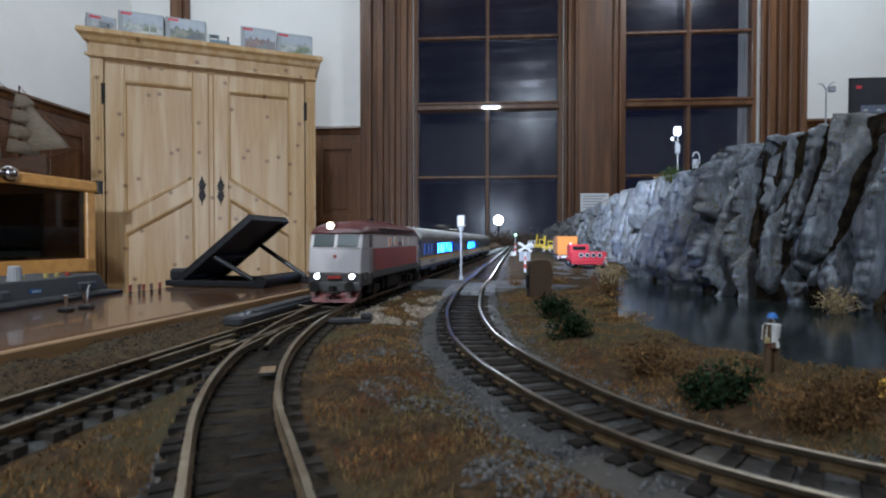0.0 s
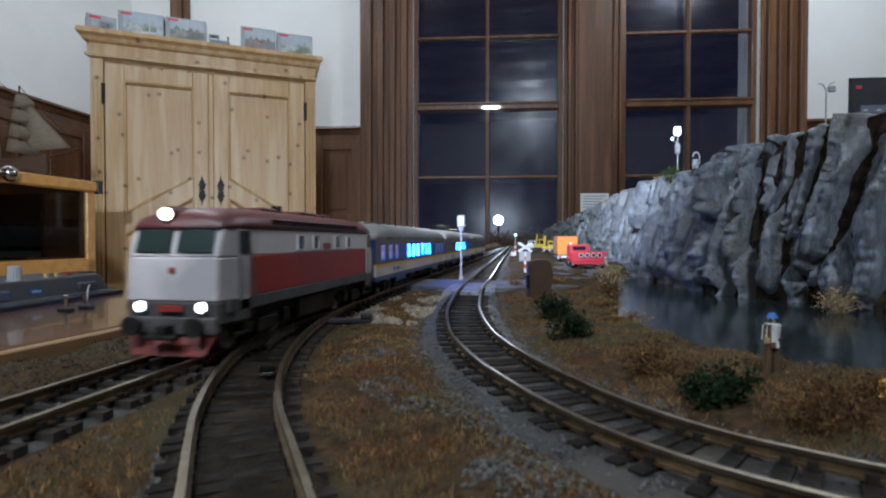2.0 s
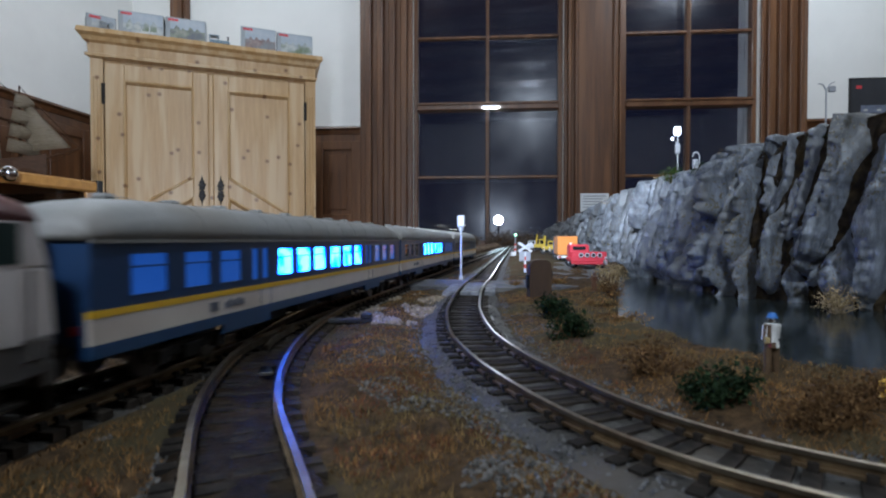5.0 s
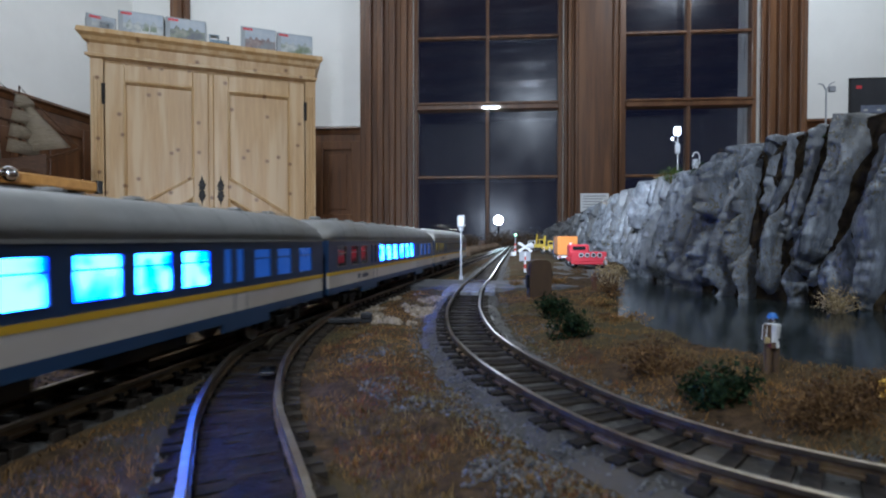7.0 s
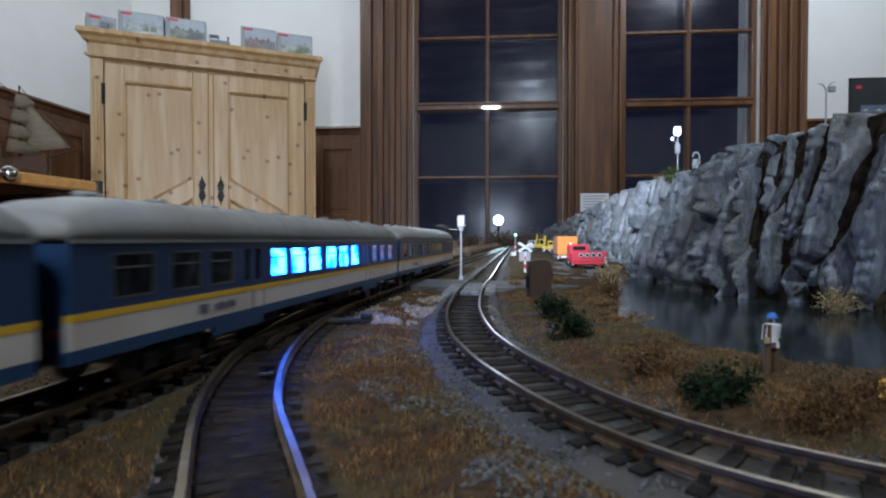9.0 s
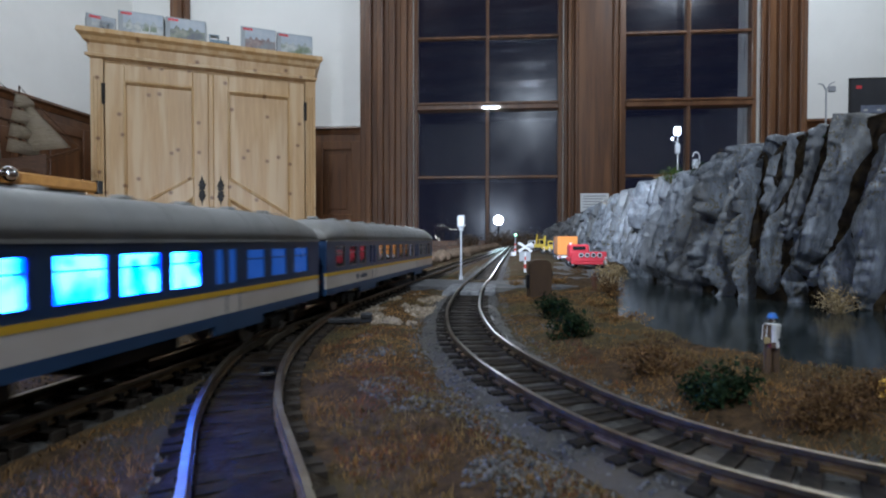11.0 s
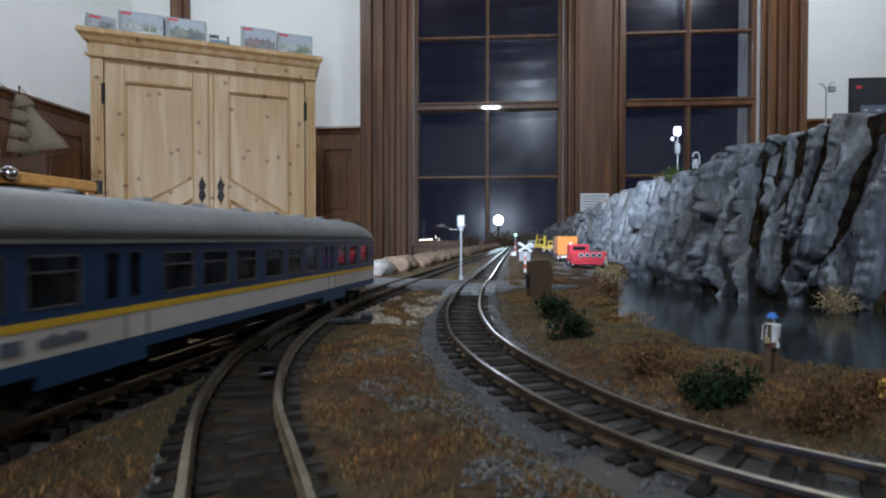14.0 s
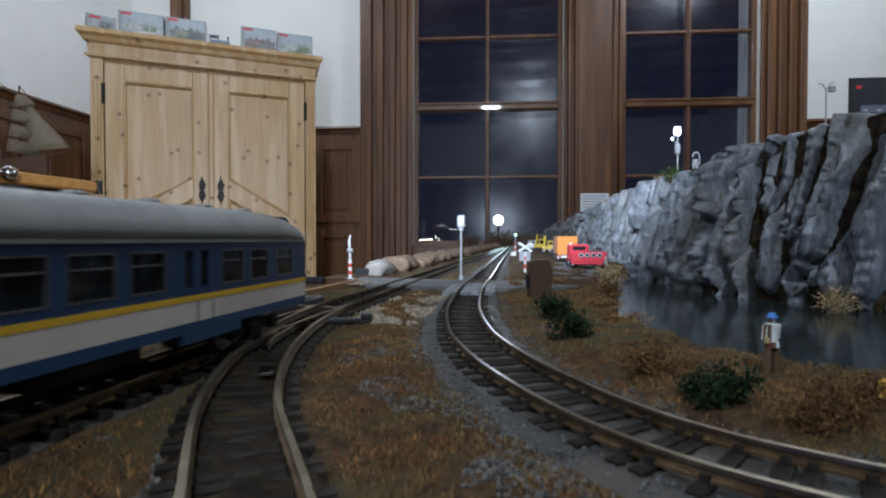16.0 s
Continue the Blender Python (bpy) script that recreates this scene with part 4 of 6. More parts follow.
        a = [bm.verts.new(v) for v in ((s * (L - 0.001), -0.0152, 0.0075), (s * (L - 0.001), 0.0152, 0.0075), (s * (L + 0.0018), 0.0120, 0.0008), (s * (L + 0.0018), -0.0120, 0.0008))]
        b = [bm.verts.new(v.co - Vector((s * 0.0014, 0, 0))) for v in a]
        bm.faces.new(a)
        bm.faces.new(b)
        for i in range(4):
            bm.faces.new((a[i], a[(i + 1) % 4], b[(i + 1) % 4], b[i]))
        bmesh.ops.recalc_face_normals(bm, faces=bm.faces)
        part("pilot", bm, BUFRED if front else BLACK, c, "red pilot plate" if front else "")
        part("coupling", boxes((*sorted((s * (L + 0.0004), s * (L + 0.0050))), -0.0016, 0.0016, 0.0066, 0.0100), (*sorted((s * (L + 0.0030), s * (L + 0.0056))), -0.0052, 0.0052, 0.0060, 0.0074), bevel=0.0003), BLACK, c)
        if front:
            bm = bmesh.new()
            for q in range(3):
                box(bm, -0.0003, 0.0003, -0.0011, 0.0011, -0.0003, 0.0003, m=pose(L + 0.0001 - 0.0007, 0, 0.0262) @ pose(0, 0, 0, 60 * q + 30, 0, 0))
            part("emblem", bm, RED, c)
            part("plate_bar", boxes((L - 0.0002, L + 0.0005, -0.004, 0.004, 0.0138, 0.0156)), RED, c, "red plate bar")
            lt = part("roof_headlight", rods(((L - 0.008, -0.0032, 0.0435), (L - 0.0022, -0.0032, 0.0435), 0.0019), seg=16), HEADLIGHT, c, "glowing roof headlight")
            part("lamp_housing", rods(((L - 0.012, -0.0032, 0.0435), (L - 0.0026, -0.0032, 0.0435), 0.0025), seg=16), DKRED, lt)
    st = [(-L + 0.0030, 0.84, 0.30), (-L + 0.0050, 0.92, 0.62), (-L + 0.012, 1.0, 0.88), (-L + 0.026, 1.0, 1.0)]
    st = st + [(-x, a, b) for x, a, b in reversed(st)]
    part("roof", roof_loft(0.15, st, H + 0.0003, z3 - 0.0002, 0.0078), DKRED, c, "dull red rounded roof", smooth=True)
    for x, w, l in ((-0.030, 0.006, 0.010), (-0.006, 0.008, 0.020), (0.026, 0.006, 0.012)):
        part("roof_hatch", boxes((x - l / 2, x + l / 2, -w, w, 0.0462, 0.0480), bevel=0.0006), DKRED, c)
    part("exhaust", rods(((0.010, 0.0, 0.046), (0.010, 0.0, 0.0500), 0.0022), seg=12), BLACK, c)
    part("fuel_tank", boxes((-0.020, 0.020, -0.0145, 0.0145, 0.0032, 0.0125), bevel=0.0012), BLACK, c)
    part("chassis", boxes((-L + 0.004, L - 0.004, -0.0125, 0.0125, 0.0085, 0.0132)), BLACK, c)
    for x in (-0.0465, 0.0465):
        bg = bogie(c, x, 0.040, 0.0062, BLACK, 0.0125)
        for sy in (1, -1):
            for dx, w, z0, z1 in ((0, 0.006, 0.0040, 0.0085), (-0.0145, 0.0025, 0.0060, 0.0100), (0.0145, 0.0025, 0.0060, 0.0100)):
                part("spring_gear", boxes((x + dx - w, x + dx + w, *sorted((sy * 0.0140, sy * 0.0157)), z0, z1), bevel=0.0004), BLACK, bg)
    return c


loco = build_loco()
coach_1 = build_coach("passenger_coach", "blue and white coach with brightly lit windows behind the locomotive", DIM, LIT, DIM)
coach_2 = build_coach("passenger_coach", "blue and white coach lit in its middle saloon", DARKGLASS, LIT, DIM)
coach_3 = build_coach("passenger_coach", "unlit blue and white coach at the train's end", DARKGLASS, DARKGLASS, DARKGLASS)

# ---- wardrobe and what stands on it ----
WARD = pose(-1.75, 2.485, 0, 0, 0, 21.4)
IRON = material("dark_iron", (0.03, 0.027, 0.025), (0.02, 0.018, 0.017), 90, 0.5, 0.6, bump=0.2)


def quad_prism(bm, pts, y0, y1):
    """A slab with an upright outline of (x, z) points."""
    a = [bm.verts.new((x, y0, z)) for x, z in pts]
    b = [bm.verts.new((x, y1, z)) for x, z in pts]
    n = len(pts)
    bm.faces.new(a)
    bm.faces.new(list(reversed(b)))
    for i in range(n):
        bm.faces.new((a[i], b[i], b[(i + 1) % n], a[(i + 1) % n]))
    bmesh.ops.recalc_face_normals(bm, faces=bm.faces)
    return bm


def build_wardrobe():
    w = thing("wardrobe", WARD, "waxed knotty pine wardrobe with two panelled doors", "wardrobe")
    x0, x1, top = 0.030, 1.105, 1.955
    part("carcass", boxes((x0, x0 + 0.03, 0.03, 0.58, 0.05, top - 0.12), (x1 - 0.03, x1, 0.03, 0.58, 0.05, top - 0.12), (x0, x1, 0.56, 0.58, 0.05, top - 0.12), (x0, x1, 0.02, 0.58, 0.0, 0.09), (x0, x1, 0.02, 0.58, top - 0.14, top - 0.10)), PINE, w)
    bm = bmesh.new()
    prof = [(0.60, top), (-0.055, top), (-0.060, top - 0.022), (-0.040, top - 0.034), (-0.030, top - 0.052), (-0.012, top - 0.060), (-0.008, top - 0.105), (-0.022, top - 0.112), (-0.022, top - 0.124), (0.004, top - 0.13), (0.60, top - 0.13)]
    extrude_x(bm, prof, -0.015, 1.14)
    for v in bm.verts:      # mitre the moulding inwards at both ends
        d = v.co.y + 0.060
        if v.co.y < 0.3:
            v.co.x += min(d, 0.06) * (0.75 if v.co.x < 0.5 else -0.75)
    bmesh.ops.recalc_face_normals(bm, faces=bm.faces)
    part("cornice", bm, PINE, w, "moulded pine cornice")
    for a, b in ((x0, 0.085), (1.050, x1)):
        bm = boxes((a, b, 0.0, 0.04, 0.09, top - 0.13))
        for k in range(3):
            c = a + 0.012 + k * (b - a - 0.024) / 2
            rod(bm, (c, 0.0, 0.2), (c, 0.0, top - 0.22), 0.0045, seg=8)
        part("pilaster", bm, PINE, w, "fluted pine pilaster")
    part("middle_strip", boxes((0.556, 0.578, -0.010, 0.01, 0.10, top - 0.15), bevel=0.003), PINE, w)
    z0, z1 = 0.11, top - 0.145
    for side, (a, b) in ((1, (0.090, 0.556)), (-1, (0.578, 1.045))):
        def mx(u):
            return a + u if side > 0 else b - u
        W = b - a
        st = 0.085
        d = part("door", boxes((a, b, 0.016, 0.030, z0, z1)), PINE, w)
        part("stile", boxes((*sorted((mx(0), mx(st))), -0.004, 0.022, z0, z1), bevel=0.004), PINE, d)
        part("stile", boxes((*sorted((mx(W - 0.075), mx(W))), -0.004, 0.022, z0, z1), bevel=0.004), PINE, d)
        part("top_rail", boxes((*sorted((mx(st), mx(W - 0.075))), -0.0035, 0.022, z1 - 0.085, z1), bevel=0.003), PINE, d)
        part("bottom_rail", boxes((*sorted((mx(st), mx(W - 0.075))), -0.0035, 0.022, z0, z0 + 0.10), bevel=0.003), PINE, d)
        lo, hi = 1.070, 1.262
        bm = quad_prism(bmesh.new(), [(mx(st), lo - 0.105), (mx(W - 0.075), hi - 0.105), (mx(W - 0.075), hi), (mx(st), lo)], -0.0035, 0.022)
        part("slanted_rail", bm, PINE, d)
        e = 0.012
        for pts in ([(mx(st), lo), (mx(W - 0.075), hi), (mx(W - 0.075), z1 - 0.085), (mx(st), z1 - 0.085)], [(mx(st), z0 + 0.10), (mx(W - 0.075), z0 + 0.10), (mx(W - 0.075), hi - 0.105), (mx(st), lo - 0.105)]):
            c = Vector((sum(p[0] for p in pts) / 4, sum(p[1] for p in pts) / 4))
            inner = [tuple(c + (Vector(p) - c) * 0.955) for p in pts]
            bm = bmesh.new()
            o = [bm.verts.new((x, -0.002, z)) for x, z in pts]
            i = [bm.verts.new((x, 0.0155, z)) for x, z in inner]
            for k in range(4):
                bm.faces.new((o[k], o[(k + 1) % 4], i[(k + 1) % 4], i[k]))
            bm.faces.new(i)
            bmesh.ops.recalc_face_normals(bm, faces=bm.faces)
            part("panel", bm, PINE, d)
            for k in range(4):
                p, q = pts[k], pts[(k + 1) % 4]
                part("bead", rods(((p[0], -0.003, p[1]), (q[0], -0.003, q[1]), 0.0065), seg=8), PINE, d)
        hx = mx(W - 0.034)
        bm = bmesh.new()
        for dz, r in ((-0.045, 0.012), (-0.028, 0.017), (-0.010, 0.014), (0.010, 0.014), (0.028, 0.017), (0.045, 0.012)):
            ball(bm, (hx, -0.004, 1.195 + dz), r, 1, (1.25, 0.3, 0.9))
        rod(bm, (hx, -0.004, 1.245), (hx, -0.004, 1.275), 0.007, 0.001, 6)
        rod(bm, (hx, -0.004, 1.145), (hx, -0.004, 1.115), 0.007, 0.001, 6)
        part("handle_plate", bm, IRON, d, "ornate dark iron escutcheon")
        for z in (0.35, 1.655):
            part("hinge", rods(((mx(-0.004), -0.006, z - 0.05), (mx(-0.004), -0.006, z + 0.05), 0.008), seg=8), IRON, d)


build_wardrobe()

CARD = material("box_card_grey", (0.33, 0.35, 0.36), (0.29, 0.31, 0.32), 20, 0.55, bump=0.02)
SKYB = material("print_sky", (0.33, 0.38, 0.44), (0.44, 0.47, 0.50), 16, 0.45, bump=0)
PRINTS = [material("print_scene_" + n, c, c2, 30, 0.45, bump=0, c3=c3, scale2=14) for n, c, c2, c3 in
          (("grey", (0.20, 0.24, 0.28), (0.40, 0.42, 0.42), (0.55, 0.55, 0.52)), ("green", (0.10, 0.12, 0.07), (0.30, 0.31, 0.25), (0.10, 0.11, 0.13)), ("red", (0.15, 0.07, 0.06), (0.30, 0.24, 0.22), (0.20, 0.21, 0.22)), ("village", (0.30, 0.34, 0.36), (0.50, 0.50, 0.46), (0.16, 0.20, 0.12)))]
LOGORED = material("print_red_bar", (0.62, 0.04, 0.05), rough=0.4, bump=0)
for k, (u0, u1, h, dep, rz, y0) in enumerate(((0.010, 0.135, 0.098, 0.10, 16, 0.03), (0.150, 0.350, 0.122, 0.07, 0, 0.0), (0.358, 0.545, 0.122, 0.07, 0, 0.0), (0.715, 0.895, 0.128, 0.07, 0, 0.0), (0.900, 1.090, 0.122, 0.07, -1, 0.0))):
    bx = thing("kit_box", WARD @ pose(u0, y0, 1.956, 0, 0, rz), "card model kit box with a printed picture standing on the wardrobe", "box", "kit boxes on the wardrobe")
    w = u1 - u0
    part("carton", boxes((0, w, 0, dep, 0, h), bevel=0.002), CARD, bx)
    part("picture_sky", boxes((0.022, w - 0.004, -0.0012, 0.001, 0.062, h - 0.006)), SKYB, bx)
    part("picture", boxes((0.022, w - 0.004, -0.0014, 0.001, 0.006, 0.062)), PRINTS[(0, 0, 1, 2, 3)[k]], bx)
    random.seed(k)
    for i in range(4):
        bm = bmesh.new()
        x = 0.035 + i * (w - 0.06) / 4
        quad_prism(bm, [(x, 0.03), (x + 0.03, 0.03), (x + 0.03, 0.055 + 0.015 * random.random()), (x + 0.015, 0.072 + 0.012 * random.random()), (x, 0.055)], -0.002, -0.0013)
        part("printed_house", bm, PRINTS[(0, 3, 1, 2, 3)[k]], bx)
    part("red_bar", boxes((0.012, 0.060, -0.0022, -0.001, h - 0.020, h - 0.008)), LOGORED, bx)
# toy engine between the boxes
TOYBLUE = material("toy_blue", (0.16, 0.24, 0.30), (0.11, 0.17, 0.22), 60, 0.4)
toy = thing("toy_engine", WARD @ pose(0.560, -0.005, 1.956), "small blue-grey toy railcar on the wardrobe top", "toy engine")
part("chassis", boxes((0, 0.105, 0, 0.035, 0.008, 0.018), bevel=0.001), IRON, toy)
part("body", boxes((0.045, 0.100, 0.004, 0.031, 0.018, 0.036), bevel=0.003), TOYBLUE, toy)
part("cab", boxes((0.002, 0.006, 0.002, 0.033, 0.018, 0.055), (0.042, 0.046, 0.002, 0.033, 0.018, 0.055), (0.002, 0.046, 0.002, 0.005, 0.018, 0.034), (0.0, 0.049, 0.0, 0.035, 0.053, 0.058), bevel=0.0008), TOYBLUE, toy)
part("chimney", rods(((0.092, 0.017, 0.036), (0.092, 0.017, 0.062), 0.003, 0.0042), seg=10), IRON, toy)
for x in (0.015, 0.045, 0.080):
    part("wheel", rods(((x, 0.003, 0.008), (x, 0.032, 0.008), 0.008), seg=14), IRON, toy)

# ---- display case with the ship ----
CASE = pose(-1.170, 1.715, 0, 0, 0, -9.6)
GREYMETAL = material("grey_metal", (0.20, 0.20, 0.22), (0.15, 0.15, 0.17), 40, 0.45, 0.5)
CHROME = material("chrome", (0.75, 0.75, 0.76), (0.7, 0.7, 0.7), 30, 0.12, 1.0, bump=0)
DARKBACK = material("dark_interior", (0.035, 0.022, 0.014), (0.022, 0.014, 0.009), 12, 0.7)
cz0, cz1 = CAMZ - 0.105, CAMZ + 0.195
case = thing("display_case", CASE, "glazed honey-brown wooden display case on a grey metal frame", "display case")
for y in (-0.034, -0.75):
    part("post", boxes((-0.034, 0.0, y, y + 0.034, cz0, cz1 - 0.03), bevel=0.003), HONEY, case)
    part("post", boxes((-0.46, -0.426, y, y + 0.034, cz0, cz1 - 0.03), bevel=0.003), HONEY, case)
part("top_frame", boxes((-0.47, 0.012, -0.76, 0.012, cz1 - 0.036, cz1), bevel=0.006), HONEY, case)
part("bottom_frame", boxes((-0.46, 0.0, -0.75, 0.0, cz0, cz0 + 0.045), bevel=0.004), HONEY, case)
part("back_panel", boxes((-0.455, -0.445, -0.72, -0.03, cz0 + 0.045, cz1 - 0.036)), DARKBACK, case)
part("rear_panel", boxes((-0.43, -0.03, -0.02, -0.012, cz0 + 0.045, cz1 - 0.036)), CASEGLASS, case)
part("side_glass", boxes((-0.014, -0.010, -0.72, -0.034, cz0 + 0.045, cz1 - 0.036)), CASEGLASS, case)
part("corner_bracket", boxes((-0.012, 0.016, -0.006, 0.016, cz1 - 0.040, cz1 + 0.004), bevel=0.002), IRON, case)
bm = bmesh.new()
ball(bm, (0.028, -0.31, cz1 - 0.012), 0.022, 2)
rod(bm, (0.0, -0.31, cz1 - 0.012), (0.02, -0.31, cz1 - 0.012), 0.012)
rod(bm, (0.02, -0.44, cz1 - 0.012), (0.028, -0.31, cz1 - 0.012), 0.014)
part("chrome_handle", bm, CHROME, case, "polished chrome handle", smooth=True)
part("metal_frame", boxes((-0.46, 0.0, -0.75, 0.0, cz0 - 0.035, cz0 - 0.006), (-0.03, 0.0, -0.03, 0.0, 0, cz0 - 0.035), (-0.46, -0.43, -0.03, 0.0, 0, cz0 - 0.035), (-0.03, 0.0, -0.75, -0.72, 0, cz0 - 0.035), (-0.46, -0.43, -0.75, -0.72, 0, cz0 - 0.035)), GREYMETAL, case, "grey metal stand")
tray = thing("model_wagon", CASE @ pose(-0.08, -0.30, cz0 + 0.046), "dark model wagon behind the case glass", "model wagon")
part("body", boxes((-0.02, 0.02, -0.20, 0.16, 0.006, 0.026), bevel=0.003), material("slate_green", (0.06, 0.09, 0.09), rough=0.4), tray)
for y in (-0.15, -0.11, 0.07, 0.11):
    part("wheel", rods(((-0.018, y, 0.006), (0.018, y, 0.006), 0.006), seg=12), IRON, tray)

SAIL = material("old_sailcloth", (0.30, 0.245, 0.17), (0.19, 0.15, 0.10), 60, 0.9, stretch=(1, 1, 4), c3=(0.26, 0.21, 0.15), scale2=18)
HULLW = material("ship_timber", (0.06, 0.030, 0.016), (0.035, 0.018, 0.010), 60, 0.55, stretch=(0.3, 3, 3))
ship = thing("model_ship", CASE @ pose(-0.272, -0.06, cz1 + 0.001, 0, 0, 18) @ Matrix.Scale(1.16, 4), "brown wooden model sailing ship with cream sails", "model ship")
bm = bmesh.new()
rings = []
for i in range(13):
    u = i / 12
    x = -0.36 + 0.46 * u
    wd = 0.048 * math.sin(math.pi * min(1, 0.22 + 0.78 * (1 - u) ** 0.55 * 1.0)) if u > 0.5 else 0.046 * (0.7 + 0.6 * u)
    wd = max(0.002, wd * (1 - max(0, u - 0.75) * 3.6))
    sheer = 0.045 + 0.030 * (2 * u - 0.9) ** 2
    rings.append([bm.verts.new((x, y * wd, z)) for y, z in ((0.0, 0.004 + 0.02 * max(0, u - 0.8) * 3), (0.7, 0.018), (1.0, 0.036), (0.95, sheer), (-0.95, sheer), (-1.0, 0.036), (-0.7, 0.018))])
for a, b in zip(rings, rings[1:]):
    for k in range(7):
        bm.faces.new((a[k], a[(k + 1) % 7], b[(k + 1) % 7], b[k]))
bm.faces.new(rings[0])
bm.faces.new(rings[-1])
bmesh.ops.recalc_face_normals(bm, faces=bm.faces)
part("hull", bm, HULLW, ship)
part("cradle", boxes((-0.30, -0.28, -0.03, 0.03, 0, 0.02), (0.0, 0.02, -0.03, 0.03, 0, 0.02)), HULLW, ship)
part("bowsprit", rods(((0.07, 0, 0.06), (0.190, 0, 0.100), 0.004, 0.002)), HULLW, ship)


def sail_sheet(name, corners, belly, nu=8, nv=6):
    bm = bmesh.new()
    p = [Vector(c) for c in corners]
    g = []
    for i in range(nu + 1):
        row = []
        for j in range(nv + 1):
            u, v = i / nu, j / nv
            q = (p[0] * (1 - u) + p[1] * u) * (1 - v) + (p[3] * (1 - u) + p[2] * u) * v
            row.append(bm.verts.new(q + Vector(belly) * (math.sin(math.pi * u) * (0.35 + 0.65 * math.sin(math.pi * v)))))
        g.append(row)
    for i in range(nu):
        for j in range(nv):
            bm.faces.new((g[i][j], g[i + 1][j], g[i + 1][j + 1], g[i][j + 1]))
    bmesh.ops.solidify(bm, geom=bm.faces[:], thickness=0.0015)
    return part(name, bm, SAIL, ship, smooth=True)


for mxx, hgt in ((0.030, 0.275), (-0.075, 0.335), (-0.205, 0.35)):
    part("mast", rods(((mxx, 0, 0.03), (mxx, 0, hgt), 0.005, 0.0018)), HULLW, ship)
    n = 4
    for k in range(n):
        za = 0.075 + (hgt - 0.10) * k / n
        zb = za + (hgt - 0.10) / n * 0.86
        wa, wb = 0.075 * (1 - 0.14 * k), 0.075 * (1 - 0.14 * (k + 1))
        part("yard", rods(((mxx + 0.008, -wb * 1.1, zb), (mxx + 0.008, wb * 1.1, zb), 0.0026), seg=6), HULLW, ship)
        sail_sheet("square_sail", ((mxx + 0.01, -wa, za), (mxx + 0.01, wa, za), (mxx + 0.01, wb, zb), (mxx + 0.01, -wb, zb)), (0.026, 0, 0))
sail_sheet("jib", ((0.050, 0.0, 0.085), (0.165, 0.0, 0.100), (0.046, 0.001, 0.235), (0.040, 0.0, 0.23)), (0.0, -0.012, 0))
for a, b in (((0.188, 0, 0.100), (0.030, 0, 0.272)), ((0.186, 0, 0.100), (-0.075, 0, 0.33)), ((0.030, 0.046, 0.05), (0.030, 0, 0.24)), ((0.030, -0.046, 0.05), (0.030, 0, 0.24)), ((-0.075, -0.046, 0.05), (-0.075, 0, 0.30)), ((0.10, 0, 0.05), (0.188, 0, 0.098)), ((-0.205, 0, 0.33), (-0.36, 0, 0.08))):
    part("rigging_line", rods((a, b, 0.0009), seg=4), HULLW, ship)

# ---- controls on the board ----
MOTORGREY = material("socket_grey", (0.045, 0.045, 0.05), rough=0.5)
BLACKPL = material("black_plastic", (0.012, 0.012, 0.013), (0.009, 0.009, 0.010), 200, 0.5, bump=0.05, spec=0.22)
shelf = part("side_shelf", boxes((-0.262, -0.2025, -0.35, 0.320, R - 0.012, R - 0.0005), (-0.255, -0.235, -0.34, 0.315, R - 0.045, R - 0.012)), TABLEWOOD)
tagged(shelf, "dark wooden shelf below the control console", "shelf")
con = thing("control_console", pose(-0.2055, 0.318, R, 0, 0, -1), "black control console with a grey knob and coloured buttons", "control console")
bm = bmesh.new()
prof = [(0.0, 0.0), (0.0, 0.0045), (-0.003, 0.0050), (-0.0045, 0.0052), (-0.0095, 0.0138), (-0.011, 0.0142), (-0.050, 0.0146), (-0.050, 0.0)]
a = [bm.verts.new((y, 0.0, z)) for y, z in prof]
b = [bm.verts.new((y, -0.30, z)) for y, z in prof]
for i in range(len(prof)):
    j = (i + 1) % len(prof)
    bm.faces.new((a[i], a[j], b[j], b[i]))
bm.faces.new(a)
bm.faces.new(list(reversed(b)))
bmesh.ops.recalc_face_normals(bm, faces=bm.faces)
part("housing", bm, BLACKPL, con)
part("lip", boxes((-0.002, 0.0030, -0.30, 0.004, 0.0, 0.0042), bevel=0.0006), BLACKPL, con)
ds = part("display", boxes((-0.0078, -0.0058, -0.0565, -0.0490, 0.0066, 0.0098), bevel=0.0003), material("blue_display", (0.02, 0.05, 0.12), rough=0.2, emit=(0.05, 0.2, 0.6), power=0.06), con, "small blue display")
part("display_text", boxes(*[(-0.0057, -0.0055, y, y + 0.0007, 0.0080, 0.0092) for y in (-0.0555, -0.0540, -0.0525, -0.0510)]), material("display_pale", (0.45, 0.55, 0.65), rough=0.4), ds)
part("knob", rods(((-0.015, -0.0555, 0.0142), (-0.015, -0.0555, 0.0150), 0.0036), ((-0.015, -0.0555, 0.0150), (-0.015, -0.0555, 0.0215), 0.0031, 0.0027), ((-0.015, -0.0555, 0.0215), (-0.015, -0.0555, 0.0220), 0.0027, 0.0022), *[((-0.015 + 0.0030 * math.cos(q), -0.0555 + 0.0030 * math.sin(q), 0.0150), (-0.015 + 0.0026 * math.cos(q), -0.0555 + 0.0026 * math.sin(q), 0.0213), 0.00025) for q in np.linspace(0, 6.0, 16)], seg=14), material("knob_grey", (0.36, 0.36, 0.36), rough=0.35), con, "ribbed light grey knob")
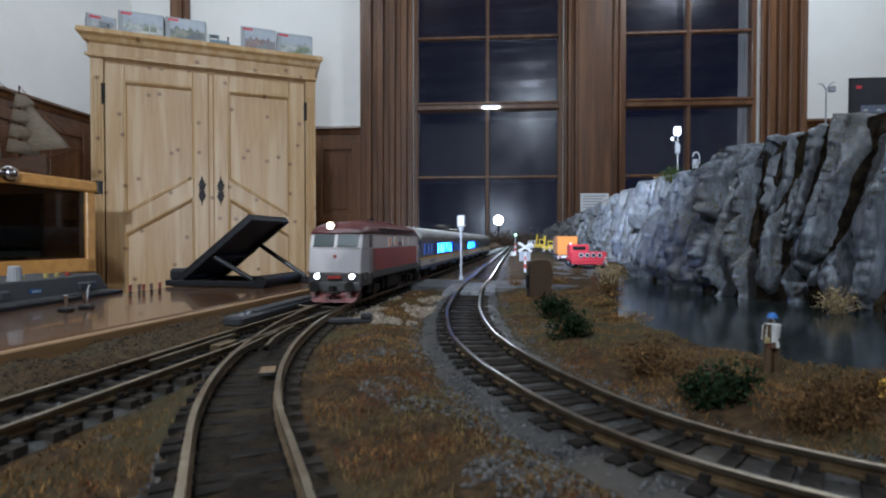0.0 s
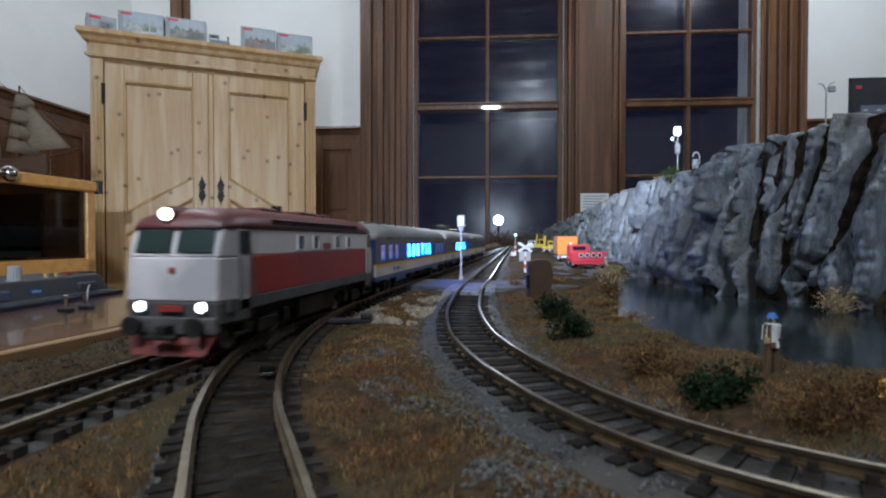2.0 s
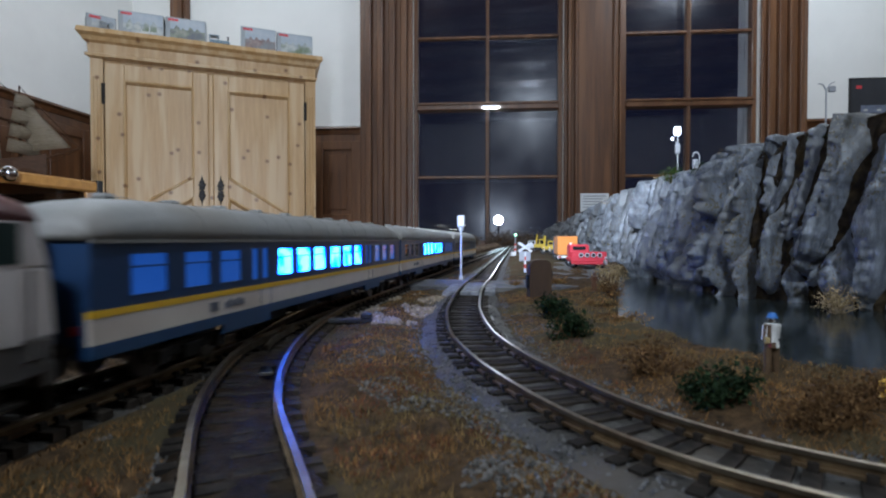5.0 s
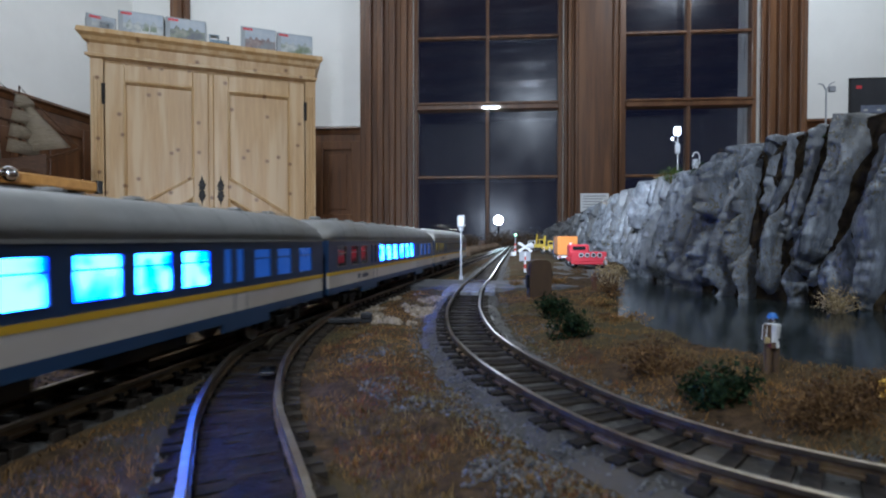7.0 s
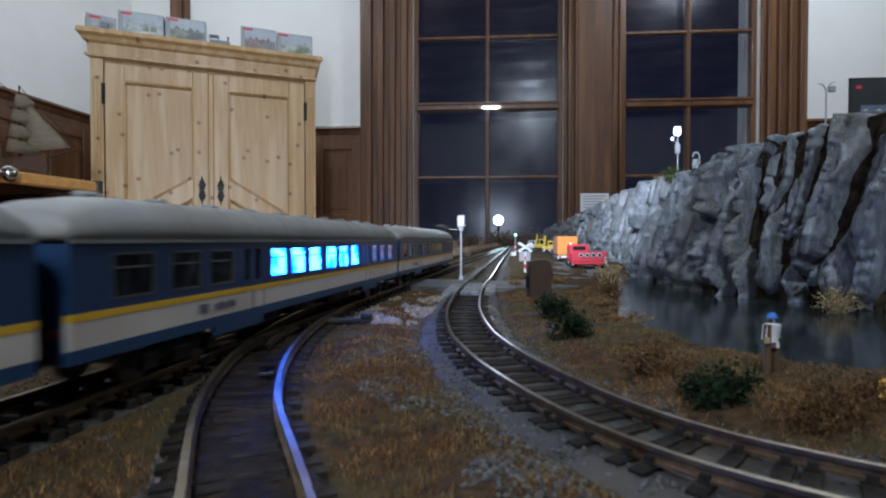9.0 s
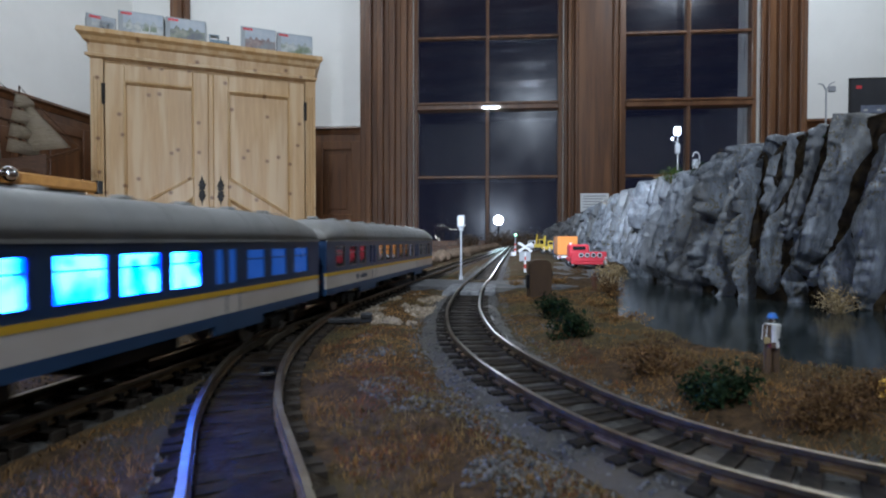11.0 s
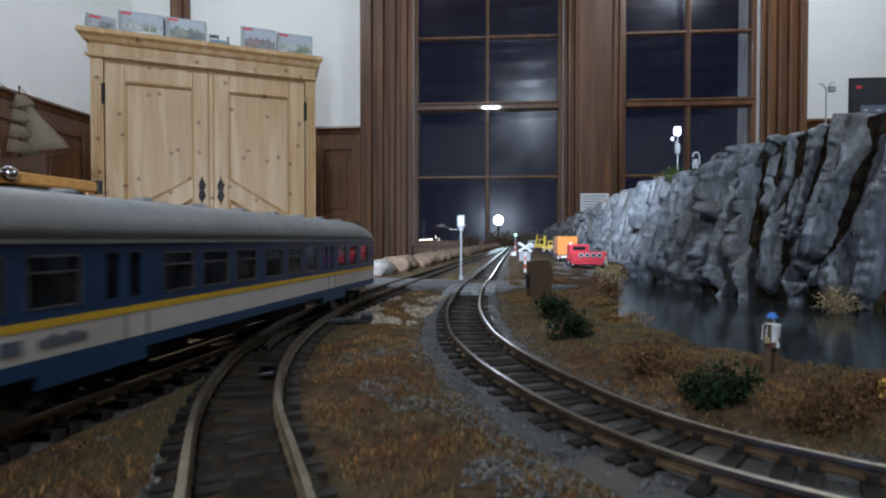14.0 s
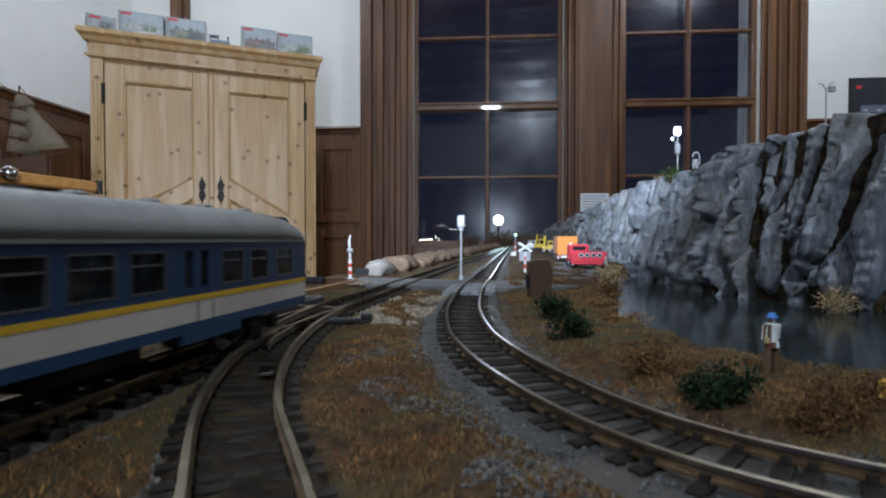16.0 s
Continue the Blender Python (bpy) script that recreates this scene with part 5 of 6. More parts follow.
for y, c, nm in ((-0.0315, (0.36, 0.29, 0.08), "yellow"), (-0.0235, (0.34, 0.27, 0.08), "yellow"), (-0.0155, (0.30, 0.04, 0.03), "red"), (-0.0480, (0.42, 0.36, 0.04), "yellow")):
    part("button", rods(((-0.018, y, 0.0142), (-0.018, y, 0.0166), 0.0013 if y > -0.05 else 0.0008), seg=12), material("button_" + nm + str(y), c, rough=0.45), con)
for y0, y1 in ((-0.0225, -0.0160), (-0.0150, -0.0085), (-0.075, -0.069)):
    part("socket", boxes((-0.0082, -0.0050, y0, y1, 0.0058, 0.0105), bevel=0.0006), MOTORGREY, con)
for x, y, dx in ((-0.1775, 0.239, 0.0004), (-0.1746, 0.2486, -0.0008)):
    tg = thing("toggle_switch", pose(x, y, R + 0.0018), "small chrome toggle switch set in the board", "switch", "toggle switches on the board")
    part("base", boxes((-0.0030, 0.0030, -0.0022, 0.0022, 0, 0.0018), bevel=0.0005), BLACKPL, tg)
    part("lever", rods(((0, 0, 0.0015), (dx, -0.0006, 0.0078), 0.0005, 0.0010), seg=10), CHROME, tg)
CABLE = material("cable_grey", (0.35, 0.35, 0.33), rough=0.5)
cb = thing("cable", pose(0, 0, 0), "thin pale cable from the console to the board", "cable")
bm = bmesh.new()
prev = None
for i in range(13):
    u = i / 12
    p = Vector((-0.2105 + 0.034 * u, 0.303 - 0.052 * u, R + 0.0085 + 0.0035 * math.sin(u * 3.14) - 0.0060 * u))
    if prev is not None:
        rod(bm, prev, p, 0.0004, seg=6)
    prev = p
part("wire", bm, CABLE, cb)
PINRED = material("pin_red", (0.20, 0.035, 0.03), rough=0.4)
PINGREY = material("pin_dark", (0.10, 0.07, 0.06), rough=0.5)
for k, (x, y) in enumerate(((-0.1935, 0.3127), (-0.1905, 0.317), (-0.1890, 0.319), (-0.1870, 0.324), (-0.1850, 0.330))):
    pn = thing("plug_pin", pose(x + 0.001, y, R + 0.0018), "small plug pin standing at the board's edge", "plug", "plug pins on the board")
    part("grip", rods(((0, 0, 0.002), (0, 0, 0.0060), 0.0008, 0.0010), seg=10), PINRED if k in (0, 2, 4) else PINGREY, pn)
    part("tip", rods(((0, 0, 0), (0, 0, 0.002), 0.0009), seg=8), CHROME, pn)

# folding stand
st = thing("folding_stand", pose(-0.199, 0.372, R + 0.0018, 0, 0, -12), "black folding phone stand opened on the board", "stand")
up = pose(0.002, 0, 0.0035, 0, -37.5, 0)
bm = bmesh.new()
for d in ((0.0, 0.078, 0.0, 0.052, -0.0010, 0.0010),):
    box(bm, *d, m=up)
part("plate", bm, BLACKPL, st)
bm = bmesh.new()
for d in ((0.0, 0.078, 0.0, 0.003, -0.004, 0.0012), (0.0, 0.078, 0.049, 0.052, -0.004, 0.0012), (0.075, 0.078, 0.003, 0.049, -0.004, 0.0012), (0.030, 0.034, 0.003, 0.049, -0.0035, -0.001)):
    box(bm, *d, m=up, bevel=0.0005)
part("plate_rim", bm, BLACKPL, st)
part("base_bar", boxes((-0.004, 0.078, -0.002, 0.003, 0.0, 0.0045), bevel=0.0008), BLACKPL, st)
part("base_bar", boxes((-0.004, 0.098, 0.047, 0.052, 0.0, 0.0045), bevel=0.0008), BLACKPL, st)
part("cross_tube", rods(((0.0745, -0.004, 0.0045), (0.0745, 0.054, 0.0045), 0.0044), seg=18), BLACKPL, st)
part("cross_bar", boxes((-0.004, 0.006, 0.0, 0.050, 0.0, 0.004), bevel=0.0008), BLACKPL, st)
part("lip", boxes((-0.006, 0.008, 0.004, 0.030, 0.0035, 0.0125), bevel=0.002), BLACKPL, st)
part("strut", rods(((0.030, 0.004, 0.023), (0.064, 0.004, 0.005), 0.0018), seg=8), BLACKPL, st)
part("strut", rods(((0.042, 0.048, 0.030), (0.082, 0.048, 0.005), 0.0018), seg=8), BLACKPL, st)

# lamps of the room
WHITE_ENAMEL = material("white_enamel", (0.7, 0.7, 0.68), rough=0.35)
SHADE = material("opal_glass", (0.8, 0.78, 0.72), rough=0.4, emit=(1.0, 0.9, 0.75), power=0.6, bump=0)
for x, y, z in LAMPS:
    p = thing("pendant_lamp", pose(x, y, z), "white opal pendant lamp hanging from the beamed ceiling", "lamp", "pendant lamps")
    part("rod", rods(((0, 0, 0.22), (0, 0, CEILZ - z), 0.012)), IRON, p)
    sh = part("shade", rods(((0, 0, 0.14), (0, 0, 0.22), 0.22, 0.05), seg=24), SHADE, p)
    sh.visible_shadow = False
tl = thing("tube_lamp", pose(*TUBE), "slim white tube lamp hanging from the beamed ceiling", "lamp")
part("tray", boxes((-0.32, 0.32, -0.06, -0.02, 0.06, 0.10), bevel=0.004), WHITE_ENAMEL, tl)
for x in (-0.28, 0.28):
    part("chain", rods(((x, -0.04, 0.10), (x, -0.04, CEILZ - TUBE[2]), 0.004), seg=6), IRON, tl)
wl = thing("work_lamp", look(LED, (-0.36, 3.0, CAMZ + 0.55)), "bright white LED work lamp on a stand beside the tracks", "lamp")
part("lens", rods(((0, 0, -0.012), (0, 0, -0.008), 0.075), seg=24), material("led_lens", (1, 1, 1), emit=(0.85, 0.92, 1.0), power=40, bump=0), wl)
part("housing", rods(((0, 0, -0.007), (0, 0, 0.05), 0.080, 0.05), seg=24), BLACKPL, wl)
post = part("lamp_post", rods(((LED[0], LED[1] - 0.03, R + 0.001), (LED[0], LED[1] - 0.03, LED[2] - 0.03), 0.008), ((LED[0], LED[1] - 0.03, R - 0.0005), (LED[0], LED[1] - 0.03, R + 0.008), 0.05), seg=14), BLACKPL)
tagged(post, "black round-footed lamp stand on the shelf", "lamp stand")

gl = thing("window_lamp", look(WINLAMP, (-0.05, 0.3, R)), "bright white LED lamp on a short stand before the window", "lamp")
part("lens", rods(((0, 0, -0.012), (0, 0, -0.008), 0.036), seg=24), material("glare_lens", (1, 1, 1), emit=(0.85, 0.93, 1.0), power=40, bump=0), gl)
part("housing", rods(((0, 0, -0.007), (0, 0, 0.03), 0.039, 0.024), seg=24), WHITE_ENAMEL, gl)
gs = part("sill_stand", rods(((WINLAMP[0], WINLAMP[1] + 0.012, SILL + 0.026), (WINLAMP[0], WINLAMP[1] + 0.012, WINLAMP[2] - 0.03), 0.006), ((WINLAMP[0], WINLAMP[1] + 0.012, SILL + 0.0255), (WINLAMP[0], WINLAMP[1] + 0.012, SILL + 0.034), 0.03), seg=14), BLACKPL)
tagged(gs, "short black lamp stand on the oak window sill", "lamp stand")
# invented fitting around the unseen rear fill light
rp_ = thing("pendant_lamp", pose(1.25, -5.2, 3.45), "added unseen fill lamp under a white opal shade", "lamp", "pendant lamps")
part("rod", rods(((0, 0, 0.22), (0, 0, CEILZ - 3.45), 0.012)), IRON, rp_)
part("shade", rods(((0, 0, 0.14), (0, 0, 0.22), 0.22, 0.05), seg=24), SHADE, rp_).visible_shadow = False

# wall poster and paper notice
PDARK = material("poster_dark", (0.020, 0.022, 0.030), (0.012, 0.013, 0.018), 5, 0.3, bump=0)
ps = thing("poster", WALL @ pose(3.19, -0.004, CAMZ + 0.72), "dark framed poster of a train on the white wall", "poster")
part("sheet", boxes((0, 0.80, -0.008, 0, 0, 0.535), bevel=0.001), PDARK, ps)
part("frame", boxes((-0.008, 0, -0.014, 0, -0.008, 0.543), (0.80, 0.808, -0.014, 0, -0.008, 0.543), (0, 0.80, -0.014, 0, 0.535, 0.543), (0, 0.80, -0.014, 0, -0.008, 0)), IRON, ps)
part("printed_train", boxes((0.08, 0.30, -0.0095, -0.008, 0.27, 0.33), (0.30, 0.76, -0.0095, -0.008, 0.29, 0.345)), material("poster_grey_blue", (0.16, 0.19, 0.26), (0.08, 0.09, 0.14), 30, 0.3, bump=0), ps)
part("printed_lights", boxes((0.10, 0.13, -0.0105, -0.0095, 0.285, 0.30), (0.20, 0.23, -0.0105, -0.0095, 0.285, 0.30)), material("poster_pale", (0.5, 0.5, 0.48), rough=0.3), ps)
part("printed_badge", boxes((0.045, 0.085, -0.0095, -0.008, 0.46, 0.485)), LOGORED, ps)
nt_ = thing("paper_notice", WALL @ pose(1.115, -0.037, CAMZ + 0.225), "white paper notice pinned on the oak pier", "notice")
part("sheet", boxes((0, 0.225, -0.002, 0, 0, 0.15)), material("paper_white", (0.72, 0.74, 0.76), rough=0.7, bump=0), nt_)
part("text_bars", boxes(*[(0.02, 0.205 - 0.03 * (i % 2), -0.0028, -0.002, 0.125 - 0.022 * i, 0.131 - 0.022 * i) for i in range(5)]), LETTER, nt_)

# ---- things on the layout ----
GZ = R - 0.0030
WHITEPL = material("white_plastic", (0.62, 0.63, 0.64), (0.55, 0.56, 0.57), 200, 0.45)
POSTGREY = material("post_grey", (0.33, 0.34, 0.36), (0.25, 0.26, 0.28), 200, 0.45)
SIGRED = material("signal_red_paint", (0.50, 0.05, 0.03), (0.42, 0.04, 0.03), 200, 0.45)
GREENGLOW = material("green_led_glow", (0.2, 1, 0.4), emit=(0.45, 1.0, 0.55), power=8, bump=0)
LAMPGLOW = material("street_lamp_glow", (0.8, 0.85, 1), emit=(0.75, 0.82, 1.0), power=6, bump=0)

sg = thing("track_signal", pose(0.0179, 0.503, R - 0.001), "grey model signal seen from behind on a slim mast", "signal")
part("mast", rods(((0, 0, 0), (0, 0, 0.050), 0.0011, 0.0009)), POSTGREY, sg)
part("foot", boxes((-0.002, 0.002, -0.002, 0.002, -0.003, 0.0005), bevel=0.0005), POSTGREY, sg)
hd = part("head", boxes((-0.0038, 0.0038, -0.002, 0.0025, 0.0485, 0.0610), bevel=0.0012), POSTGREY, sg)
part("back_plate", boxes((-0.0022, 0.0026, -0.0026, -0.002, 0.0505, 0.0590), bevel=0.0003), WHITEPL, hd)
part("collar", rods(((0, 0, 0.0455), (0, 0, 0.0490), 0.0024), seg=10), POSTGREY, sg)

fs = thing("far_signal", pose(0.172, 1.21, R - 0.002), "small model signal showing a green light", "signal")
part("mast", rods(((0, 0, 0), (0, 0, 0.046), 0.0012)), POSTGREY, fs)
part("head", boxes((-0.003, 0.003, 0.0, 0.004, 0.040, 0.054), bevel=0.0008), BLACKPL, fs)
bm = bmesh.new()
ball(bm, (0, -0.001, 0.0500), 0.0022, 2)
part("green_light", bm, GREENGLOW, fs)
for z, mt in ((0.006, WHITEPL), (0.012, SIGRED), (0.018, WHITEPL), (0.024, SIGRED)):
    part("band", rods(((0, 0, z), (0, 0, z + 0.005), 0.0022), seg=10), mt, fs)
part("cabinet", boxes((-0.010, 0.001, -0.006, 0.002, 0.0, 0.009), bevel=0.0006), WHITEPL, fs)

cs = thing("crossing_sign", pose(0.0925, 0.573, R - 0.001), "white crossing cross over a grey box on a banded post", "crossing sign")
for i in range(5):
    part("post_band", rods(((0, 0, 0.0045 * i), (0, 0, 0.0045 * (i + 1)), 0.0013), seg=8), (WHITEPL, SIGRED)[i % 2], cs)
part("box", boxes((-0.0062, 0.0062, -0.001, 0.003, 0.0125, 0.0235), bevel=0.0008), POSTGREY, cs)
for a in (33, -33):
    bm = bmesh.new()
    box(bm, -0.0092, 0.0092, -0.0006, 0.0004, -0.0013, 0.0013, 0.0002, pose(0, -0.0006 if a > 0 else -0.0012, 0.0285, 0, a, 0))
    part("cross_arm", bm, WHITEPL, cs)

BROWNPL = material("brown_wood_box", (0.060, 0.032, 0.013), (0.040, 0.021, 0.009), 150, 0.6, stretch=(1, 1, 0.2))
rc = thing("relay_box", pose(0.0636, 0.33, GZ, 0, 0, 4), "brown round-topped wooden cabinet beside the track", "cabinet")
prof = [(-0.0072, 0.0)] + [(-0.0072 * math.copysign(abs(math.cos(a)) ** 0.55, math.cos(a)), 0.0195 + 0.0062 * math.sin(a) ** 0.8) for a in np.linspace(0, math.pi, 11)] + [(0.0072, 0.0)]
part("body", quad_prism(bmesh.new(), prof, 0.0, 0.008), BROWNPL, rc)
part("plinth", boxes((-0.0095, 0.008, -0.001, 0.009, -0.001, 0.0008)), BLACKPL, rc)
part("side_box", boxes((-0.0088, -0.0072, 0.001, 0.006, 0.007, 0.016), bevel=0.0004), BLACKPL, rc)
part("hinge", rods(((0.0074, 0.0005, 0.014), (0.0074, 0.0005, 0.018), 0.0006), seg=6), BLACKPL, rc)


def figure(m, label, parts_colours, h):
    """A tiny standing model figure, one plain mesh with four paint colours."""
    s = h / 0.018
    bm = bmesh.new()
    cuts = []

    def add(fn, k):
        n = len(bm.faces)
        fn()
        bm.faces.ensure_lookup_table()
        for f_ in bm.faces[n:]:
            f_.material_index = k
    add(lambda: (rod(bm, (-0.0013 * s, 0, 0), (-0.0010 * s, 0, 0.0085 * s), 0.0009 * s, 0.0012 * s, 8), rod(bm, (0.0016 * s, 0.0004 * s, 0), (0.0010 * s, 0, 0.0085 * s), 0.0009 * s, 0.0012 * s, 8)), 0)
    add(lambda: (rod(bm, (0, 0, 0.0080 * s), (0, 0, 0.0096 * s), 0.0020 * s, 0.0019 * s, 10)), 1)
    add(lambda: (rod(bm, (0, 0, 0.0094 * s), (0, 0, 0.0148 * s), 0.0016 * s, 0.0020 * s, 10), rod(bm, (-0.0019 * s, 0, 0.0144 * s), (-0.0026 * s, -0.0003 * s, 0.0100 * s), 0.0008 * s, 0.0006 * s, 6), rod(bm, (0.0019 * s, 0, 0.0144 * s), (0.0025 * s, 0.0012 * s, 0.0105 * s), 0.0008 * s, 0.0006 * s, 6)), 2)
    add(lambda: ball(bm, (0, 0, 0.0163 * s), 0.0012 * s, 1), 3)
    add(lambda: rod(bm, (0, 0, 0.0166 * s), (0, 0, 0.0180 * s), 0.0016 * s, 0.0009 * s, 10), 4)
    me = bpy.data.meshes.new("figurine")
    bm.to_mesh(me)
    bm.free()
    for c in parts_colours:
        me.materials.append(c)
    ob = new("figurine", me)
    ob.matrix_basis = m
    return tagged(ob, label, "figurine", "model figures")


def paint(n, c):
    return material("paint_" + n, c, tuple(v * 0.75 for v in c), 900, 0.6, bump=0.05)


FIGZ = float(ground_height(np.array([0.096]), np.array([0.148]))[0]) - 0.0002
P_BROWN, P_MAROON, P_WHITE, P_SKIN, P_BLUE = paint("brown", (0.10, 0.06, 0.03)), paint("maroon", (0.16, 0.03, 0.03)), paint("white", (0.66, 0.66, 0.64)), paint("flesh", (0.45, 0.25, 0.16)), paint("blue", (0.03, 0.16, 0.50))
P_DARK, P_RUST = paint("dark", (0.04, 0.035, 0.03)), paint("rust", (0.13, 0.055, 0.03))
figure(pose(0.0960, 0.148, FIGZ), "model angler in white shirt and blue cap on the bank", (P_BROWN, P_MAROON, P_WHITE, P_WHITE, P_BLUE), 0.0178)
figure(pose(0.1834, 0.573, R - 0.0008), "tiny model worker in a white shirt beside the red truck", (P_DARK, P_DARK, P_WHITE, P_SKIN, P_WHITE), 0.017)
figure(pose(0.1087, 0.365, GZ + 0.0005), "tiny rust-brown model figure on the dry bank", (P_RUST, P_RUST, P_RUST, P_RUST, P_RUST), 0.0145)
bag = part("angler_bag", boxes((-0.0007, 0.0007, -0.0005, 0.0005, -0.0009, 0.0009), bevel=0.0002), paint("canvas", (0.38, 0.30, 0.14)))
bag.matrix_basis = pose(0.0938, 0.1468, FIGZ + 0.0100)
tagged(bag, "tiny canvas bag on the angler's hip", "bag")

# boat at the bank
boat = thing("model_boat", pose(0.118, 0.129, R - 0.0060, 0, 0, 20), "small yellow model boat lying on the bank", "boat")
bm = bmesh.new()
prev = None
for i in range(9):
    u = i / 8
    w = 0.0048 * math.sin(math.pi * min(max(u, 0.03), 0.97)) ** 0.6
    ring = [bm.verts.new((-0.011 + 0.028 * u, y * w, z)) for y, z in ((-1, 0.0050), (-0.8, 0.0022), (0, 0.0005), (0.8, 0.0022), (1, 0.0050), (0.82, 0.0048), (0.6, 0.0026), (-0.6, 0.0026), (-0.82, 0.0048))]
    if prev:
        for k in range(9):
            bm.faces.new((prev[k], prev[(k + 1) % 9], ring[(k + 1) % 9], ring[k]))
    else:
        bm.faces.new(ring)
    prev = ring
bm.faces.new(list(reversed(prev)))
bmesh.ops.recalc_face_normals(bm, faces=bm.faces)
part("hull", bm, paint("boat_yellow", (0.60, 0.34, 0.02)), boat)
part("thwart", boxes((-0.001, 0.001, -0.0042, 0.0042, 0.0038, 0.0044)), BROWNPL, boat)


# vehicles on the road
def truck_wheels(t, xs_, y0, y1, r):
    for x in xs_:
        for y in (y0, y1):
            wh = part("wheel", rods(((x, y - 0.0022, r), (x, y + 0.0022, r), r), seg=16), BLACKPL, t)
            part("hub", rods(((x, y - 0.0025, r), (x, y + 0.0025, r), r * 0.45), seg=10), POSTGREY, wh)


TRED = paint("truck_red", (0.52, 0.025, 0.045))
tk = thing("red_truck", pose(0.1835, 0.640, R - 0.0008, 0, 0, -8), "bright red model truck with four round openings in its tail", "truck")
part("tail_panel", boxes((-0.022, 0.022, 0.0, 0.006, 0.0085, 0.0215), bevel=0.0012), TRED, tk)
part("deck", boxes((-0.021, 0.021, 0.005, 0.075, 0.0075, 0.013), bevel=0.0008), TRED, tk)
part("chassis", boxes((-0.012, 0.012, 0.0, 0.085, 0.0045, 0.0078)), BLACKPL, tk)
part("bumper", boxes((-0.0215, 0.0215, -0.002, 0.001, 0.0055, 0.0090), bevel=0.0006), TRED, tk)
for i in range(4):
    x = -0.0095 + i * 0.0075
    rg = part("port_ring", rods(((x, -0.0022, 0.0172), (x, 0.0006, 0.0172), 0.0030), seg=16), POSTGREY, tk)
    part("port", rods(((x, -0.0026, 0.0172), (x, -0.0020, 0.0172), 0.0019), seg=14), BLACKPL, rg)
cb_ = part("cab", boxes((-0.019, 0.008, 0.052, 0.080, 0.0125, 0.0300), bevel=0.002), TRED, tk)
part("rear_window", boxes((-0.014, 0.003, 0.0512, 0.0522, 0.0225, 0.0275)), DARKGLASS, cb_)
part("beacon", rods(((-0.016, 0.06, 0.030), (-0.016, 0.06, 0.0325), 0.0016), seg=10), WHITEPL, tk)
truck_wheels(tk, (-0.0175, 0.0175), 0.012, 0.060, 0.0058)
for x in (-0.018, 0.018):
    part("tail_lamp", boxes((x - 0.0016, x + 0.0016, -0.0028, -0.0018, 0.0062, 0.0078)), TAILRED, tk)

ORANGE = paint("container_orange", (0.56, 0.19, 0.02))
ok = thing("container_truck", pose(0.2105, 0.860, R - 0.0008, 0, 0, -9), "orange model container truck with a blue cab", "truck")
part("container", boxes((-0.0165, 0.0165, 0.0, 0.105, 0.0110, 0.0425), bevel=0.0006), ORANGE, ok)
for x in (-0.012, -0.006, 0.0, 0.006, 0.012):
    part("door_rib", boxes((x - 0.0005, x + 0.0005, -0.0006, 0.0002, 0.0125, 0.0415)), ORANGE, ok)
part("chassis", boxes((-0.013, 0.013, 0.0, 0.13, 0.0055, 0.0108)), BLACKPL, ok)
part("cab", boxes((-0.0165, 0.0165, 0.108, 0.132, 0.0070, 0.0350), bevel=0.002), paint("cab_blue", (0.03, 0.08, 0.28)), ok)
part("tail_bar", boxes((-0.0165, 0.0165, -0.0015, 0.0005, 0.0062, 0.0095), bevel=0.0004), WHITEPL, ok)
for x in (-0.013, 0.013):
    part("tail_lamp", boxes((x - 0.0022, x + 0.0022, -0.0022, -0.0014, 0.0068, 0.0088)), TAILRED, ok)
truck_wheels(ok, (-0.0135, 0.0135), 0.016, 0.032, 0.0055)
truck_wheels(ok, (-0.0135, 0.0135), 0.105, 0.118, 0.0055)

YEL = paint("machine_yellow", (0.60, 0.42, 0.03))
for x, y, sc, lab in ((0.268, 1.30, 1.0, "yellow model excavator on the road"), (0.306, 1.62, 1.15, "yellow model works truck on the road")):
    ex = thing("works_vehicle", pose(x, y, R - 0.0008, 0, 0, -9), lab, "works vehicle", "works vehicles on the road")
    part("chassis", boxes((-0.013 * sc, 0.013 * sc, 0.0, 0.05, 0.004, 0.012), bevel=0.001), BLACKPL, ex)
    part("body", boxes((-0.014 * sc, 0.014 * sc, 0.0, 0.046, 0.012, 0.020 * sc), bevel=0.0012), YEL, ex)
    cabp = part("cab", boxes((0.0, 0.014 * sc, 0.004, 0.024, 0.018, 0.034 * sc), bevel=0.0012), YEL, ex)
    part("window", boxes((0.002, 0.012 * sc, 0.0032, 0.0042, 0.024, 0.031 * sc)), DARKGLASS, cabp)
    part("boom", rods(((-0.008, 0.02, 0.02), (-0.006, 0.03, 0.046 * sc), 0.0022), ((-0.006, 0.03, 0.046 * sc), (-0.008, 0.06, 0.034), 0.0020), seg=8), YEL, ex)
    truck_wheels(ex, (-0.012 * sc, 0.012 * sc), 0.008, 0.038, 0.0056)
wc = thing("white_van", pose(0.335, 1.92, R - 0.0008, 0, 0, -9), "white model van parked far down the road", "van")
part("body", boxes((-0.014, 0.014, 0.0, 0.055, 0.005, 0.034), bevel=0.003), WHITEPL, wc)
part("rear_window", boxes((-0.010, 0.010, -0.0008, 0.0004, 0.022, 0.031)), DARKGLASS, wc)
truck_wheels(wc, (-0.0125, 0.0125), 0.010, 0.045, 0.0055)
for k, (x, y) in enumerate(((0.252, 1.20), (0.246, 1.24))):
    figure(pose(x, y, R - 0.0008), "tiny model worker in a pale jacket on the road", (P_DARK, P_DARK, P_WHITE, P_SKIN, P_WHITE), 0.019)

